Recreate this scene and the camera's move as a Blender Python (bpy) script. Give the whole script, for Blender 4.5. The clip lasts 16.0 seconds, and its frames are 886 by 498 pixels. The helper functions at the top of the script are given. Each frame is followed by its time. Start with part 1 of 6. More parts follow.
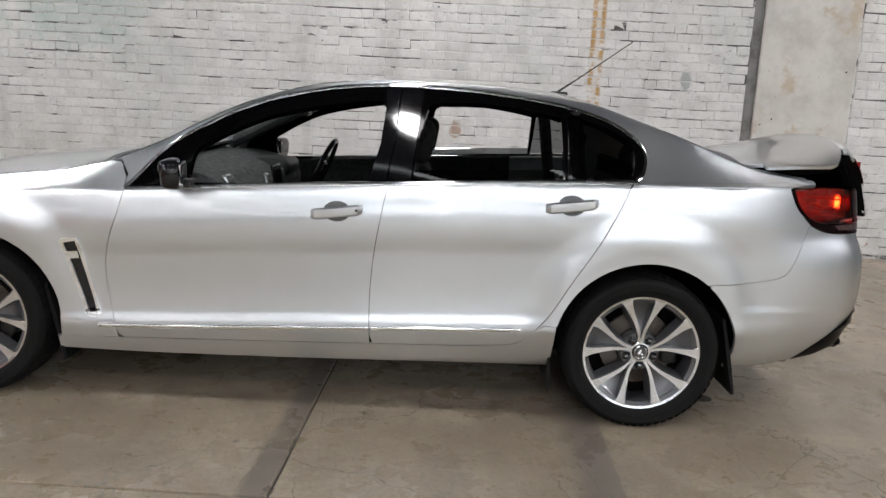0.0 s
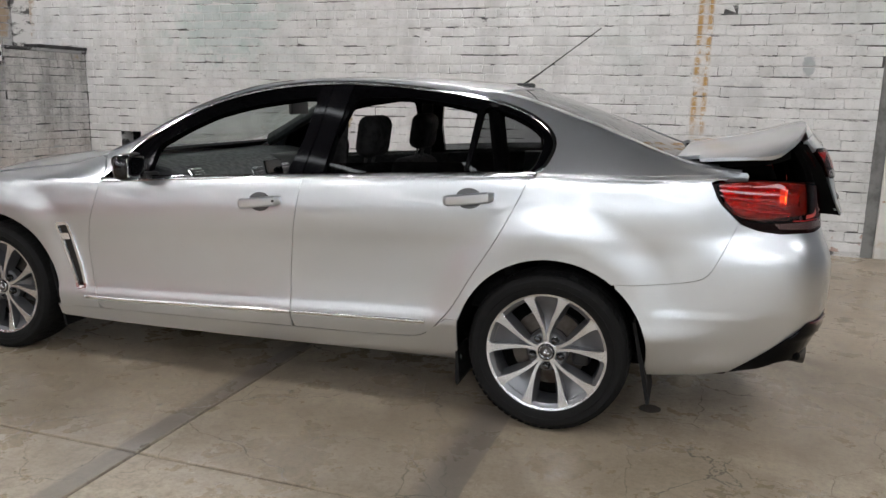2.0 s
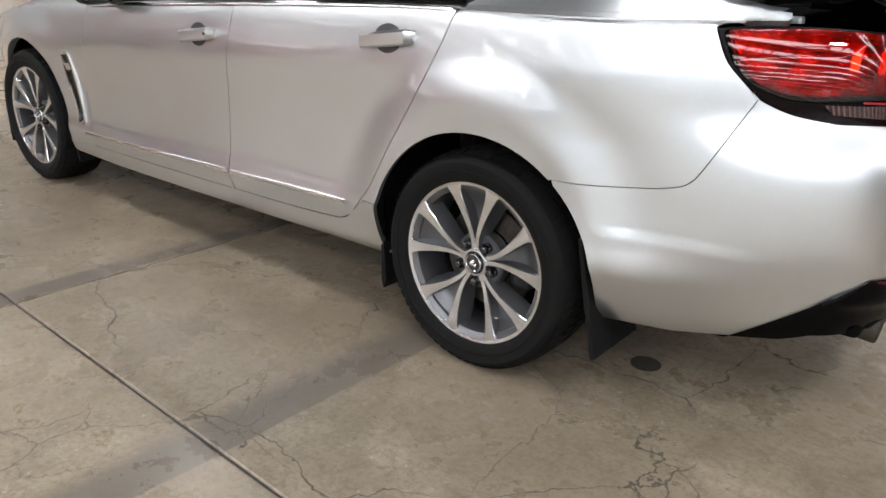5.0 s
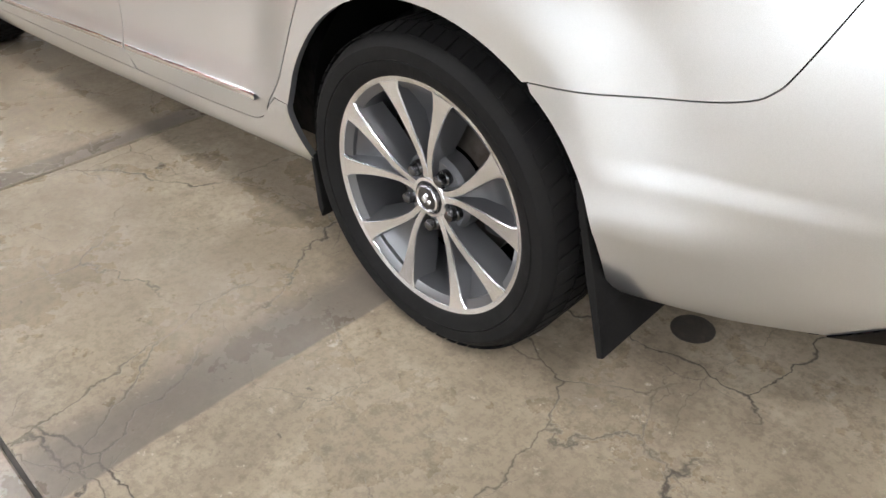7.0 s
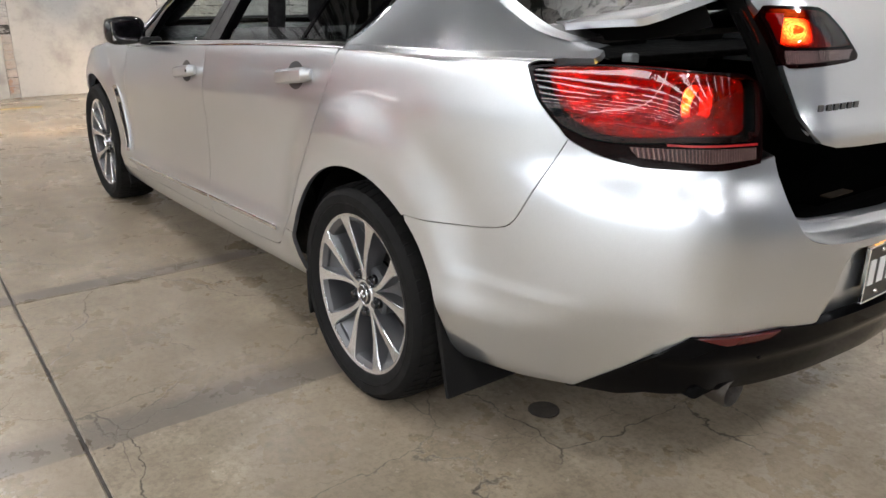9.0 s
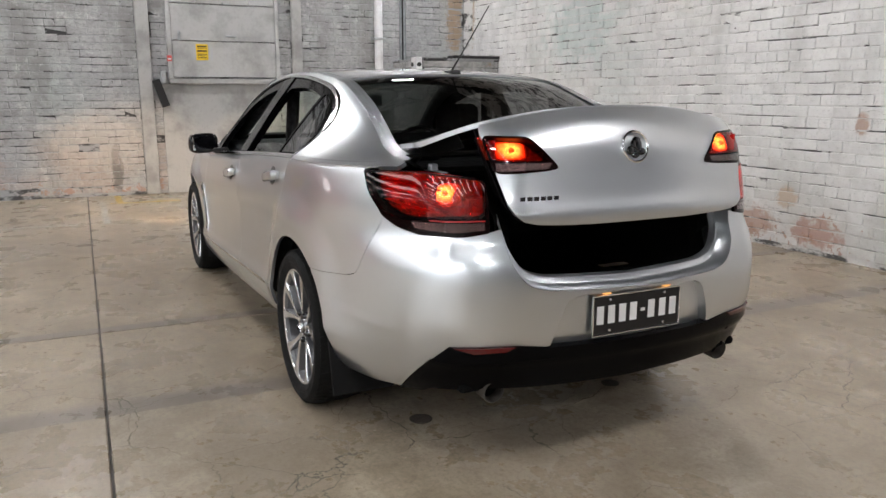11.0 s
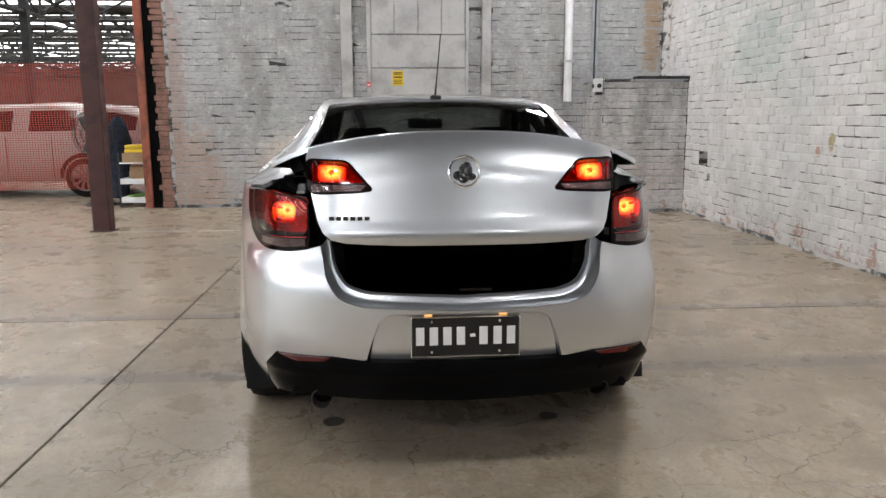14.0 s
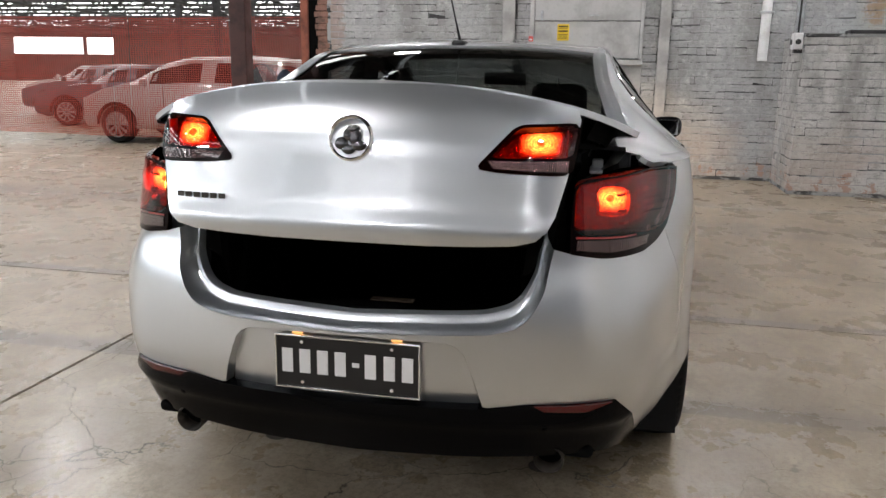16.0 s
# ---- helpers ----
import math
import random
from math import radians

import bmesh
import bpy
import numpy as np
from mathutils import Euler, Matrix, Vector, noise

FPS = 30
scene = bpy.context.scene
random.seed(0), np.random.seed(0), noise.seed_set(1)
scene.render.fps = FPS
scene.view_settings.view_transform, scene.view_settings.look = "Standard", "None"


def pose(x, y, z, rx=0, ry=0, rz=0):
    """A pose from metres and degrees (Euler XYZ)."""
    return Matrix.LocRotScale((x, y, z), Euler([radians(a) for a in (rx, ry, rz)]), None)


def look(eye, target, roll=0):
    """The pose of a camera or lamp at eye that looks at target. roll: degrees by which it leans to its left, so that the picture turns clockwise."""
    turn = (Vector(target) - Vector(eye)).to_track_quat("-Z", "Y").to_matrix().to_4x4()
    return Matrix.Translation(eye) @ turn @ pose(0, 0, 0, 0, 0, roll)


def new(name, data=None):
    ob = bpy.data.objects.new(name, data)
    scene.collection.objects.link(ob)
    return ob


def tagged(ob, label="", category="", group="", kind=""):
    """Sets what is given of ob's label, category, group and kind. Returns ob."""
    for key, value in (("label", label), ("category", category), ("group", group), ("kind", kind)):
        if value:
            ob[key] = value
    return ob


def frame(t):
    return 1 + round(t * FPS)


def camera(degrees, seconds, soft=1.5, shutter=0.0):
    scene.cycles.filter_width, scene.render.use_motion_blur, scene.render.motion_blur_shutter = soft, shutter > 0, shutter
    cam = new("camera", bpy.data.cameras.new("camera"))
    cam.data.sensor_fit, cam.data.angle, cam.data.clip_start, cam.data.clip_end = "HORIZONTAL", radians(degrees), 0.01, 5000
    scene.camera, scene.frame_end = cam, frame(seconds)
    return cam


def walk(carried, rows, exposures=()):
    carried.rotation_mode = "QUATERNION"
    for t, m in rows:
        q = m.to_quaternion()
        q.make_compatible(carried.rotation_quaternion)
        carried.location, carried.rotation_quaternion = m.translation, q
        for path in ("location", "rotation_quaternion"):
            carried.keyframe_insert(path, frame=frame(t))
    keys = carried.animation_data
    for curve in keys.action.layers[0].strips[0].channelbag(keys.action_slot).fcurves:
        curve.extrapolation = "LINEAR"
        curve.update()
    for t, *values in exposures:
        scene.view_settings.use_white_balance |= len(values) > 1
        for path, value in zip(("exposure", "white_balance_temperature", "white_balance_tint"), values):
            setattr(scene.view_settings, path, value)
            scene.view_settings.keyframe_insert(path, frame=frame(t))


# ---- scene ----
cam = camera(60.1, 16.0)
PATH = [
    (0, (0.637, 0.345, 1.345), (0.596, 2.31, 0.974), 2.9),
    (0.5, (0.969, 0.399, 1.354), (0.82, 2.36, 0.99), 1.3),
    (1, (1.329, 0.363, 1.366), (0.967, 2.285, 0.948), 0.7),
    (1.5, (1.663, 0.445, 1.36), (1.201, 2.339, 0.914), 2.1),
    (2, (2.004, 0.525, 1.37), (1.374, 2.382, 0.977), 1.2),
    (2.5, (2.35, 0.568, 1.371), (1.57, 2.361, 0.952), 1.1),
    (3, (2.626, 0.788, 1.355), (1.776, 2.544, 0.916), 0.2),
    (3.5, (2.876, 1.007, 1.341), (1.881, 2.681, 0.886), -0.1),
    (4, (2.969, 1.287, 1.316), (1.813, 2.8, 0.703), -0.8),
    (4.2, (2.942, 1.416, 1.288), (1.767, 2.903, 0.65), 0.1),
    (6.3, (2.46, 2.456, 1.133), (1.299, 3.689, 0.07), -1.7),
    (6.5, (2.437, 2.552, 1.124), (1.272, 3.731, 0.005), -3.2),
    (7, (2.404, 2.653, 1.106), (1.21, 3.792, -0.024), -2.3),
    (7.5, (2.486, 2.608, 1.135), (1.233, 3.751, 0.074), -1.1),
    (8, (2.721, 2.487, 1.173), (1.337, 3.627, 0.288), -0.1),
    (8.5, (3.016, 2.448, 1.207), (1.554, 3.593, 0.465), 0.1),
    (9, (3.33, 2.449, 1.231), (1.806, 3.567, 0.576), 0.4),
    (9.5, (3.65, 2.386, 1.26), (2.053, 3.483, 0.764), 0.7),
    (9.7, (3.769, 2.401, 1.278), (2.148, 3.474, 0.808), 0.3),
    (11.8, (4.995, 3.045, 1.334), (3.161, 3.734, 0.931), -0.1),
    (12, (5.044, 3.126, 1.338), (3.201, 3.789, 0.932), -0.3),
    (12.5, (5.053, 3.374, 1.343), (3.166, 3.926, 0.973), 0.6),
    (13, (5.133, 3.639, 1.345), (3.204, 4.051, 1.016), 1.1),
    (13.5, (5.196, 3.923, 1.356), (3.237, 4.15, 1.021), 1.1),
    (14, (5.105, 4.195, 1.341), (3.139, 4.322, 0.996), -0.2),
    (14.5, (5.004, 4.475, 1.345), (3.037, 4.46, 0.982), -1.2),
    (15, (4.918, 4.77, 1.352), (2.963, 4.591, 0.972), -0.0),
    (15.5, (4.628, 4.948, 1.331), (2.692, 4.645, 0.931), 0.3),
    (16, (4.271, 5.063, 1.304), (2.367, 4.639, 0.859), 0.9),
]
walk(cam, [(t, look(eye, target, roll)) for t, eye, target, roll in PATH],
     [(0, .06), (2, .0), (3.5, .0), (4.2, .12), (6.3, .86), (7, .98), (7.5, .70), (8, .30), (8.5, .42), (9, .50), (9.5, .46), (9.7, .40), (12, .2), (13.5, .3), (14.5, .22), (16, .17)])

# ---- world and large lights ----
world = bpy.data.worlds.new("overcast_sky")
scene.world = world
world.use_nodes = True
_sky = world.node_tree.nodes.new("ShaderNodeTexSky")
_sky.sky_type, _sky.sun_disc, _sky.sun_elevation, _sky.sun_rotation = "NISHITA", False, radians(50), radians(120)
world.node_tree.links.new(_sky.outputs[0], world.node_tree.nodes["Background"].inputs[0])
world.node_tree.nodes["Background"].inputs[1].default_value = 0.15
scene.view_settings.exposure = 0.0
ROOF_Z = 6.4
LAMP_Z = 5.0
# the row at x 10.2 is unseen, added to brighten the car's rear
LAMPS = [(x, y) for x in (-4.8, .2, 5.2, 10.2) for y in (6.7, 2.2, -2.6, -7.4)]


def high_bay(x, y, watts):
    """One round high-bay lamp of the hall or of the added east row."""
    d = bpy.data.lights.new("high_bay_light", "AREA")
    d.shape, d.size, d.energy, d.color = "DISK", .42, watts, (1.0, .975, .98)
    o = new("high_bay_light", d)
    o.matrix_world = pose(x, y, LAMP_Z)
    return o


for _x, _y in LAMPS:
    high_bay(_x, _y, {-4.8: 90 if _y > 0 else 116, .2: 102 if _y > 5 else 34 if _y > 0 else 90, 5.2: 68 if _y > 5 else 92, 10.2: 60 if _y > 5 else 98}[_x])


def headlamp(y):
    """Dipped beam of the parked sedan, thrown on the floor and the foot of the wall before it."""
    d = bpy.data.lights.new("headlamp_light", "SPOT")
    d.energy, d.color, d.spot_size, d.spot_blend, d.shadow_soft_size = 190, (1.0, .72, .46), radians(40), .4, .05
    o = new("headlamp_light", d)
    o.matrix_world = pose(1.426, 4.421, 0, 0, 0, .85) @ look((-3.93, y, .68), (-7.93, y * 1.6, -.05))


headlamp(-.62)
headlamp(.62)

# ---- materials ----
def mat(name, base=(.5, .5, .5), rough=.5, metal=0.0, **extra):
    m = bpy.data.materials.new(name)
    m.use_nodes = True
    b = m.node_tree.nodes["Principled BSDF"]
    b.inputs["Base Color"].default_value = (*base, 1)
    b.inputs["Roughness"].default_value, b.inputs["Metallic"].default_value = rough, metal
    for k, v in extra.items():
        b.inputs[k.replace("_", " ")].default_value = v
    return m


class Nodes:
    """Short hand for node trees."""
    def __init__(self, m):
        self.t = m.node_tree
        self.b = self.t.nodes["Principled BSDF"]
        self.pos = self.t.nodes.new("ShaderNodeNewGeometry").outputs["Position"]

    def put(self, socket, value):
        if isinstance(value, bpy.types.NodeSocket):
            self.t.links.new(value, socket)
        else:
            socket.default_value = value

    def noise(self, scale, detail=4.0, rough=.55, vec=None, stretch=None):
        n = self.t.nodes.new("ShaderNodeTexNoise")
        n.inputs["Scale"].default_value, n.inputs["Detail"].default_value, n.inputs["Roughness"].default_value = scale, detail, rough
        v = vec or self.pos
        if stretch:
            mp = self.t.nodes.new("ShaderNodeMapping")
            mp.inputs["Scale"].default_value = stretch
            self.put(mp.inputs[0], v)
            v = mp.outputs[0]
        self.put(n.inputs["Vector"], v)
        return n.outputs["Fac"]

    def cells(self, scale, feature="DISTANCE_TO_EDGE", vec=None):
        n = self.t.nodes.new("ShaderNodeTexVoronoi")
        n.feature = feature
        n.inputs["Scale"].default_value = scale
        self.put(n.inputs["Vector"], vec or self.pos)
        return n.outputs["Distance"]

    def warp(self, scale, amount):
        n = self.t.nodes.new("ShaderNodeTexNoise")
        n.inputs["Scale"].default_value, n.inputs["Detail"].default_value, n.inputs["Roughness"].default_value = scale, 9.0, .58
        self.put(n.inputs["Vector"], self.pos)
        s = self.t.nodes.new("ShaderNodeVectorMath")
        s.operation = "MULTIPLY_ADD"
        self.put(s.inputs[0], n.outputs["Color"])
        s.inputs[1].default_value = (amount,) * 3
        self.put(s.inputs[2], self.pos)
        return s.outputs[0]

    def math(self, op, a, b=0.0, c=0.0):
        n = self.t.nodes.new("ShaderNodeMath")
        n.operation = op
        for i, v in enumerate((a, b, c)):
            self.put(n.inputs[i], v)
        return n.outputs[0]

    def ramp(self, fac, lo, hi, a=0.0, b=1.0):
        n = self.t.nodes.new("ShaderNodeMapRange")
        n.interpolation_type = "SMOOTHSTEP"
        for i, v in enumerate((fac, lo, hi, a, b)):
            self.put(n.inputs[i], v)
        return n.outputs[0]

    def mix(self, fac, a, b):
        n = self.t.nodes.new("ShaderNodeMix")
        n.data_type = "RGBA"
        self.put(n.inputs[0], fac)
        for i, v in ((6, a), (7, b)):
            self.put(n.inputs[i], (*v, 1) if isinstance(v, tuple) else v)
        return n.outputs[2]

    def axis(self, i):
        n = self.t.nodes.new("ShaderNodeSeparateXYZ")
        self.put(n.inputs[0], self.pos)
        return n.outputs[i]

    def band(self, v, lo, hi, soft):
        return self.math("MULTIPLY", self.ramp(v, lo - soft, lo + soft), self.ramp(v, hi - soft, hi + soft, 1.0, 0.0))

    def bump(self, height, strength, dist=.01):
        n = self.t.nodes.new("ShaderNodeBump")
        n.inputs["Strength"].default_value, n.inputs["Distance"].default_value = strength, dist
        self.put(n.inputs["Height"], height)
        self.put(self.b.inputs["Normal"], n.outputs[0])

    def object_random(self):
        return self.t.nodes.new("ShaderNodeObjectInfo").outputs["Random"]

    def island_random(self):
        return self.t.nodes.new("ShaderNodeNewGeometry").outputs["Random Per Island"]

    def base(self, c):
        self.put(self.b.inputs["Base Color"], c)

    def rough(self, c):
        self.put(self.b.inputs["Roughness"], c)


def painted_brick(name, joined, tone, north):
    m = mat(name, tone, .52)
    n = Nodes(m)
    rnd = n.island_random() if joined else n.object_random()
    big, mid, fine = n.noise(.7, 3), n.noise(4.5, 5, .6), n.noise(60, 3)
    streak = n.noise(2.2, 4, .6, stretch=(1, 1, .18))
    c = n.mix(rnd, tuple(t * .93 for t in tone), tuple(min(1, t * 1.05) for t in tone))
    c = n.mix(n.math("MULTIPLY", n.ramp(mid, .43, .68), .42), c, tuple(t * .66 for t in tone))
    c = n.mix(n.math("MULTIPLY", n.ramp(streak, .50, .72), .42 if north else .6), c, tuple(t * .55 for t in (.66, .67, .65)))
    c = n.mix(n.math("MULTIPLY", n.ramp(big, .5, .66), .22), c, (.42, .50, .485))
    c = n.mix(n.math("MULTIPLY", n.ramp(n.noise(28, 5, .72), .54, .66), .45), c, tuple(t * .55 for t in tone))
    if not north:
        c = n.mix(n.math("MULTIPLY", n.ramp(n.noise(1.1, 7, .72, stretch=(1, 1, .45)), .46, .64), .65), c, (.17, .168, .16))
        c = n.mix(n.math("MULTIPLY", n.ramp(n.noise(5, 7, .75), .54, .66), .6), c, (.58, .58, .58))
        c = n.mix(n.math("MULTIPLY", n.ramp(n.noise(13, 6, .75, stretch=(1, 1, 2.2)), .50, .62), .55), c, (.20, .20, .20))
    # low warm tint on the west wall: rust, with headlamp glow painted in
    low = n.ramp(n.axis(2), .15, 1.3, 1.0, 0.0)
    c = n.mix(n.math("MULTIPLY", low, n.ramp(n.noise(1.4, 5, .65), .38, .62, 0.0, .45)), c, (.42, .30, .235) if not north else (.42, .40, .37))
    peel = n.math("ADD", n.noise(7, 6, .7), n.math("MULTIPLY", n.ramp(n.axis(2), 0.0, .6, 1.0, 0.0), .20))
    c = n.mix(n.math("MULTIPLY", n.ramp(peel, .735, .765), .8), c, (.37, .22, .16))
    if north:
        x, z = n.axis(0), n.axis(2)
        rust = n.math("MULTIPLY", n.band(x, 1.83, 1.96, .015), n.ramp(z, .95, 1.25))
        hollow = n.band(x, 1.875, 1.92, .012)
        rust = n.math("MULTIPLY", rust, n.math("SUBTRACT", 1.0, n.math("MULTIPLY", hollow, .75)))
        c = n.mix(n.math("MULTIPLY", rust, n.ramp(n.noise(9, 5, .7), .36, .56)), c, (.45, .27, .09))
        teal = n.math("MULTIPLY", n.band(x, -4.2, -2.4, .5), n.band(z, 1.7, 2.6, .25))
        c = n.mix(n.math("MULTIPLY", teal, n.ramp(n.noise(3, 4), .42, .62, 0.0, .5)), c, (.38, .50, .47))
    # single stains and bare patches, with headlamp glow painted into the warm west ones: place along the wall, height,
    # half sizes, colour, strength
    spots = ((2.80, 1.70, .05, .10, (.26, .29, .31), .7), (2.36, 1.43, .10, .16, (.44, .44, .44), .4), (.536, 1.10, .06, .09, (.34, .20, .13), .75), (-1.74, 1.08, .06, .10, (.36, .30, .13), .9),
             (-1.95, .98, .05, .05, (.40, .20, .13), .8), (-.10, .46, .12, .10, (.45, .34, .25), .8), (-.43, .21, .22, .13, (.38, .24, .18), .8), (.21, .19, .25, .13, (.36, .20, .15), .8),
             (-6.2, 2.7, .17, .9, (.33, .22, .12), .75), (-3.3, 2.1, .5, .4, (.38, .47, .46), .5)) if north else \
            ((3.12, .36, .07, .36, (.12, .11, .10), .8), (8.05, 2.7, .14, .9, (.32, .21, .11), .75), (1.25, .6, .45, .7, (.36, .235, .175), .5), (2.9, .72, .55, .35, (.60, .53, .46), .3), (1.05, 1.9, .16, 1.3, (.30, .20, .16), .6))
    rough_edge = n.math("MULTIPLY", n.math("SUBTRACT", n.noise(9, 6, .7), .5), 4.0)
    along_wall = n.axis(0 if north else 1)
    for at, up, rx, rz, colour, strength in spots:
        du, dv = n.math("MULTIPLY", n.math("SUBTRACT", along_wall, at), 1 / rx), n.math("MULTIPLY", n.math("SUBTRACT", n.axis(2), up), 1 / rz)
        d = n.math("ADD", n.math("ADD", n.math("MULTIPLY", du, du), n.math("MULTIPLY", dv, dv)), rough_edge)
        c = n.mix(n.math("MULTIPLY", n.ramp(d, .4, 1.3, 1.0, 0.0), strength), c, colour)
    holes = n.ramp(n.cells(3.6, "F1", n.warp(11, .06)), .028, .040, 1.0, 0.0)
    c = n.mix(n.math("MULTIPLY", holes, .85), c, (.05, .045, .04))
    scuff = n.math("MULTIPLY", n.ramp(n.noise(11, 5, .7, stretch=(1, 1, 3)), .60, .68), n.ramp(n.noise(1.3, 3), .42, .6))
    c = n.mix(n.math("MULTIPLY", scuff, .55), c, (.20, .195, .185))
    n.base(c)
    n.bump(n.math("ADD", n.math("MULTIPLY", n.noise(16, 4), .7), n.math("MULTIPLY", fine, .25)), .5, .012)
    return m


def painted_joint(name, tone):
    """Mortar under old paint: flush and pale, fallen out and dark in places."""
    m = mat(name, tone, .85)
    n = Nodes(m)
    c = n.mix(n.ramp(n.noise(2.6, 6, .7, stretch=(1, 1, 2.5)), .48, .57), tone, tuple(t * .12 for t in tone))
    n.base(c)
    n.bump(n.noise(30, 4), .4, .006)
    return m


def concrete_floor():
    m = mat("concrete", (0.417, 0.363, 0.297), .5)
    n = Nodes(m)
    big, mid, fine = n.noise(.55, 4, .6), n.noise(2.6, 8, .68), n.noise(48, 6, .78)
    brush = n.noise(5, 6, .7, stretch=(1.0, .3, 1))
    c = n.mix(n.ramp(big, .3, .7), (0.259, 0.213, 0.154), (0.377, 0.316, 0.235))
    c = n.mix(n.math("MULTIPLY", n.ramp(mid, .42, .68), .55), c, (0.177, 0.143, 0.102))
    c = n.mix(n.math("MULTIPLY", n.ramp(brush, .48, .68), .45), c, (0.201, 0.164, 0.121))
    c = n.mix(n.math("MULTIPLY", n.ramp(n.noise(1.6, 7, .7), .50, .68), .6), c, (0.477, 0.409, 0.312))
    c = n.mix(n.math("MULTIPLY", n.ramp(n.noise(14, 7, .78), .50, .62), .45), c, (0.146, 0.119, 0.085))
    c = n.mix(n.math("MULTIPLY", n.ramp(fine, .46, .60), .38), c, (0.130, 0.106, 0.077))
    pale = n.math("MULTIPLY", n.ramp(n.noise(30, 5, .75), .60, .68), n.ramp(n.noise(2.1, 3), .45, .6))
    c = n.mix(n.math("MULTIPLY", pale, .7), c, (0.556, 0.491, 0.410))
    flakes = n.math("MULTIPLY", n.ramp(n.noise(19, 5, .68, stretch=(1, 1.7, 1)), .665, .69), n.ramp(n.noise(1.7, 3), .44, .56))
    c = n.mix(n.math("MULTIPLY", flakes, .75), c, (0.070, 0.057, 0.046))
    # cracks: thin wandering lines, gone in places
    w = n.warp(4.6, .17)
    width = n.ramp(n.noise(9, 4, .7), .35, .7, .0020, .0066)
    crack = n.ramp(n.cells(.95, vec=w), .0, width, 1.0, 0.0)
    crack = n.math("MULTIPLY", crack, n.ramp(n.noise(.9, 4), .44, .52))
    w2 = n.warp(8.0, .10)
    fin = n.math("MULTIPLY", n.ramp(n.cells(1.9, vec=w2), .0, .0060, 1.0, 0.0), n.ramp(n.noise(1.4, 4), .46, .55))
    hair = n.math("MULTIPLY", n.ramp(n.cells(3.4, vec=n.warp(13.0, .075)), .0, .0060, 1.0, 0.0), n.ramp(n.noise(1.9, 4), .50, .58))
    lines = n.math("MAXIMUM", crack, n.math("MAXIMUM", n.math("MULTIPLY", fin, .75), n.math("MULTIPLY", hair, .6)))
    c = n.mix(n.math("MULTIPLY", lines, .93), c, (0.052, 0.043, 0.033))
    pits = n.math("MULTIPLY", n.ramp(n.cells(3.1, "F1", n.warp(14, .12)), .05, .085, 1.0, 0.0), n.ramp(n.noise(2.3, 4), .50, .58))
    c = n.mix(n.math("MULTIPLY", pits, .8), c, (0.064, 0.053, 0.043))
    # oil drips, and bands of darker colour across the bay
    spots = n.ramp(n.cells(.9, "F1", n.warp(5, .12)), .035, .06, 1.0, 0.0)
    c = n.mix(n.math("MULTIPLY", spots, .7), c, (0.078, 0.066, 0.056))
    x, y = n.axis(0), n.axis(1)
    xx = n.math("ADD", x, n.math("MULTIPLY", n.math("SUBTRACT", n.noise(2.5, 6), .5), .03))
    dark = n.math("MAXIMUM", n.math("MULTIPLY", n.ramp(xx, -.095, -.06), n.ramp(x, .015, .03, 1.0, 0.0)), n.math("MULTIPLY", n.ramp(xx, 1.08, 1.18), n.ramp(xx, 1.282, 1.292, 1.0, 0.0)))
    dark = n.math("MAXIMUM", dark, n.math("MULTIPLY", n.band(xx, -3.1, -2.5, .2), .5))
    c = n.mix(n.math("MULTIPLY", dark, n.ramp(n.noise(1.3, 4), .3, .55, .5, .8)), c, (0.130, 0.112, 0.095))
    n.base(c)
    n.rough(n.math("ADD", n.ramp(mid, .3, .75, .22, .42), n.math("MULTIPLY", lines, .3)))
    h = n.math("SUBTRACT", n.math("ADD", n.math("MULTIPLY", n.noise(9, 5), .3), n.math("MULTIPLY", fine, .12)), n.math("MULTIPLY", lines, .5))
    n.bump(h, .35, .008)
    return m


def weathered(name, base, dark, rough=.7, metal=0.0, scale=6.0, bump=.3):
    m = mat(name, base, rough, metal)
    n = Nodes(m)
    a, b = n.noise(scale, 6, .62), n.noise(scale * 9, 3)
    c = n.mix(n.ramp(a, .42, .7), base, dark)
    c = n.mix(n.math("MULTIPLY", n.ramp(b, .5, .75), .3), c, dark)
    n.base(c)
    n.rough(n.ramp(a, .3, .7, max(.05, rough - .12), min(1, rough + .12)))
    n.bump(n.math("ADD", a, n.math("MULTIPLY", b, .3)), bump, .006)
    return m


def sheet_glass(name, tint):
    """A thin pane: see-through with its tint, and a sharp reflection over it."""
    m = bpy.data.materials.new(name)
    m.use_nodes = True
    t = m.node_tree
    t.nodes.remove(t.nodes["Principled BSDF"])
    tr, gl, lw, pw, ml, mx = (t.nodes.new("ShaderNode" + k) for k in ("BsdfTransparent", "BsdfGlossy", "LayerWeight", "Math", "Math", "MixShader"))
    tr.inputs[0].default_value = (*tint, 1)
    gl.inputs[0].default_value, gl.inputs[1].default_value = (1, 1, 1, 1), .01
    lw.inputs[0].default_value = .5
    pw.operation, ml.operation = "POWER", "MULTIPLY_ADD"
    pw.inputs[1].default_value, ml.inputs[1].default_value, ml.inputs[2].default_value = 5.0, .9, .05
    for a, b in ((lw.outputs["Facing"], pw.inputs[0]), (pw.outputs[0], ml.inputs[0]), (ml.outputs[0], mx.inputs[0]), (tr.outputs[0], mx.inputs[1]), (gl.outputs[0], mx.inputs[2]), (mx.outputs[0], t.nodes["Material Output"].inputs[0])):
        t.links.new(a, b)
    return m


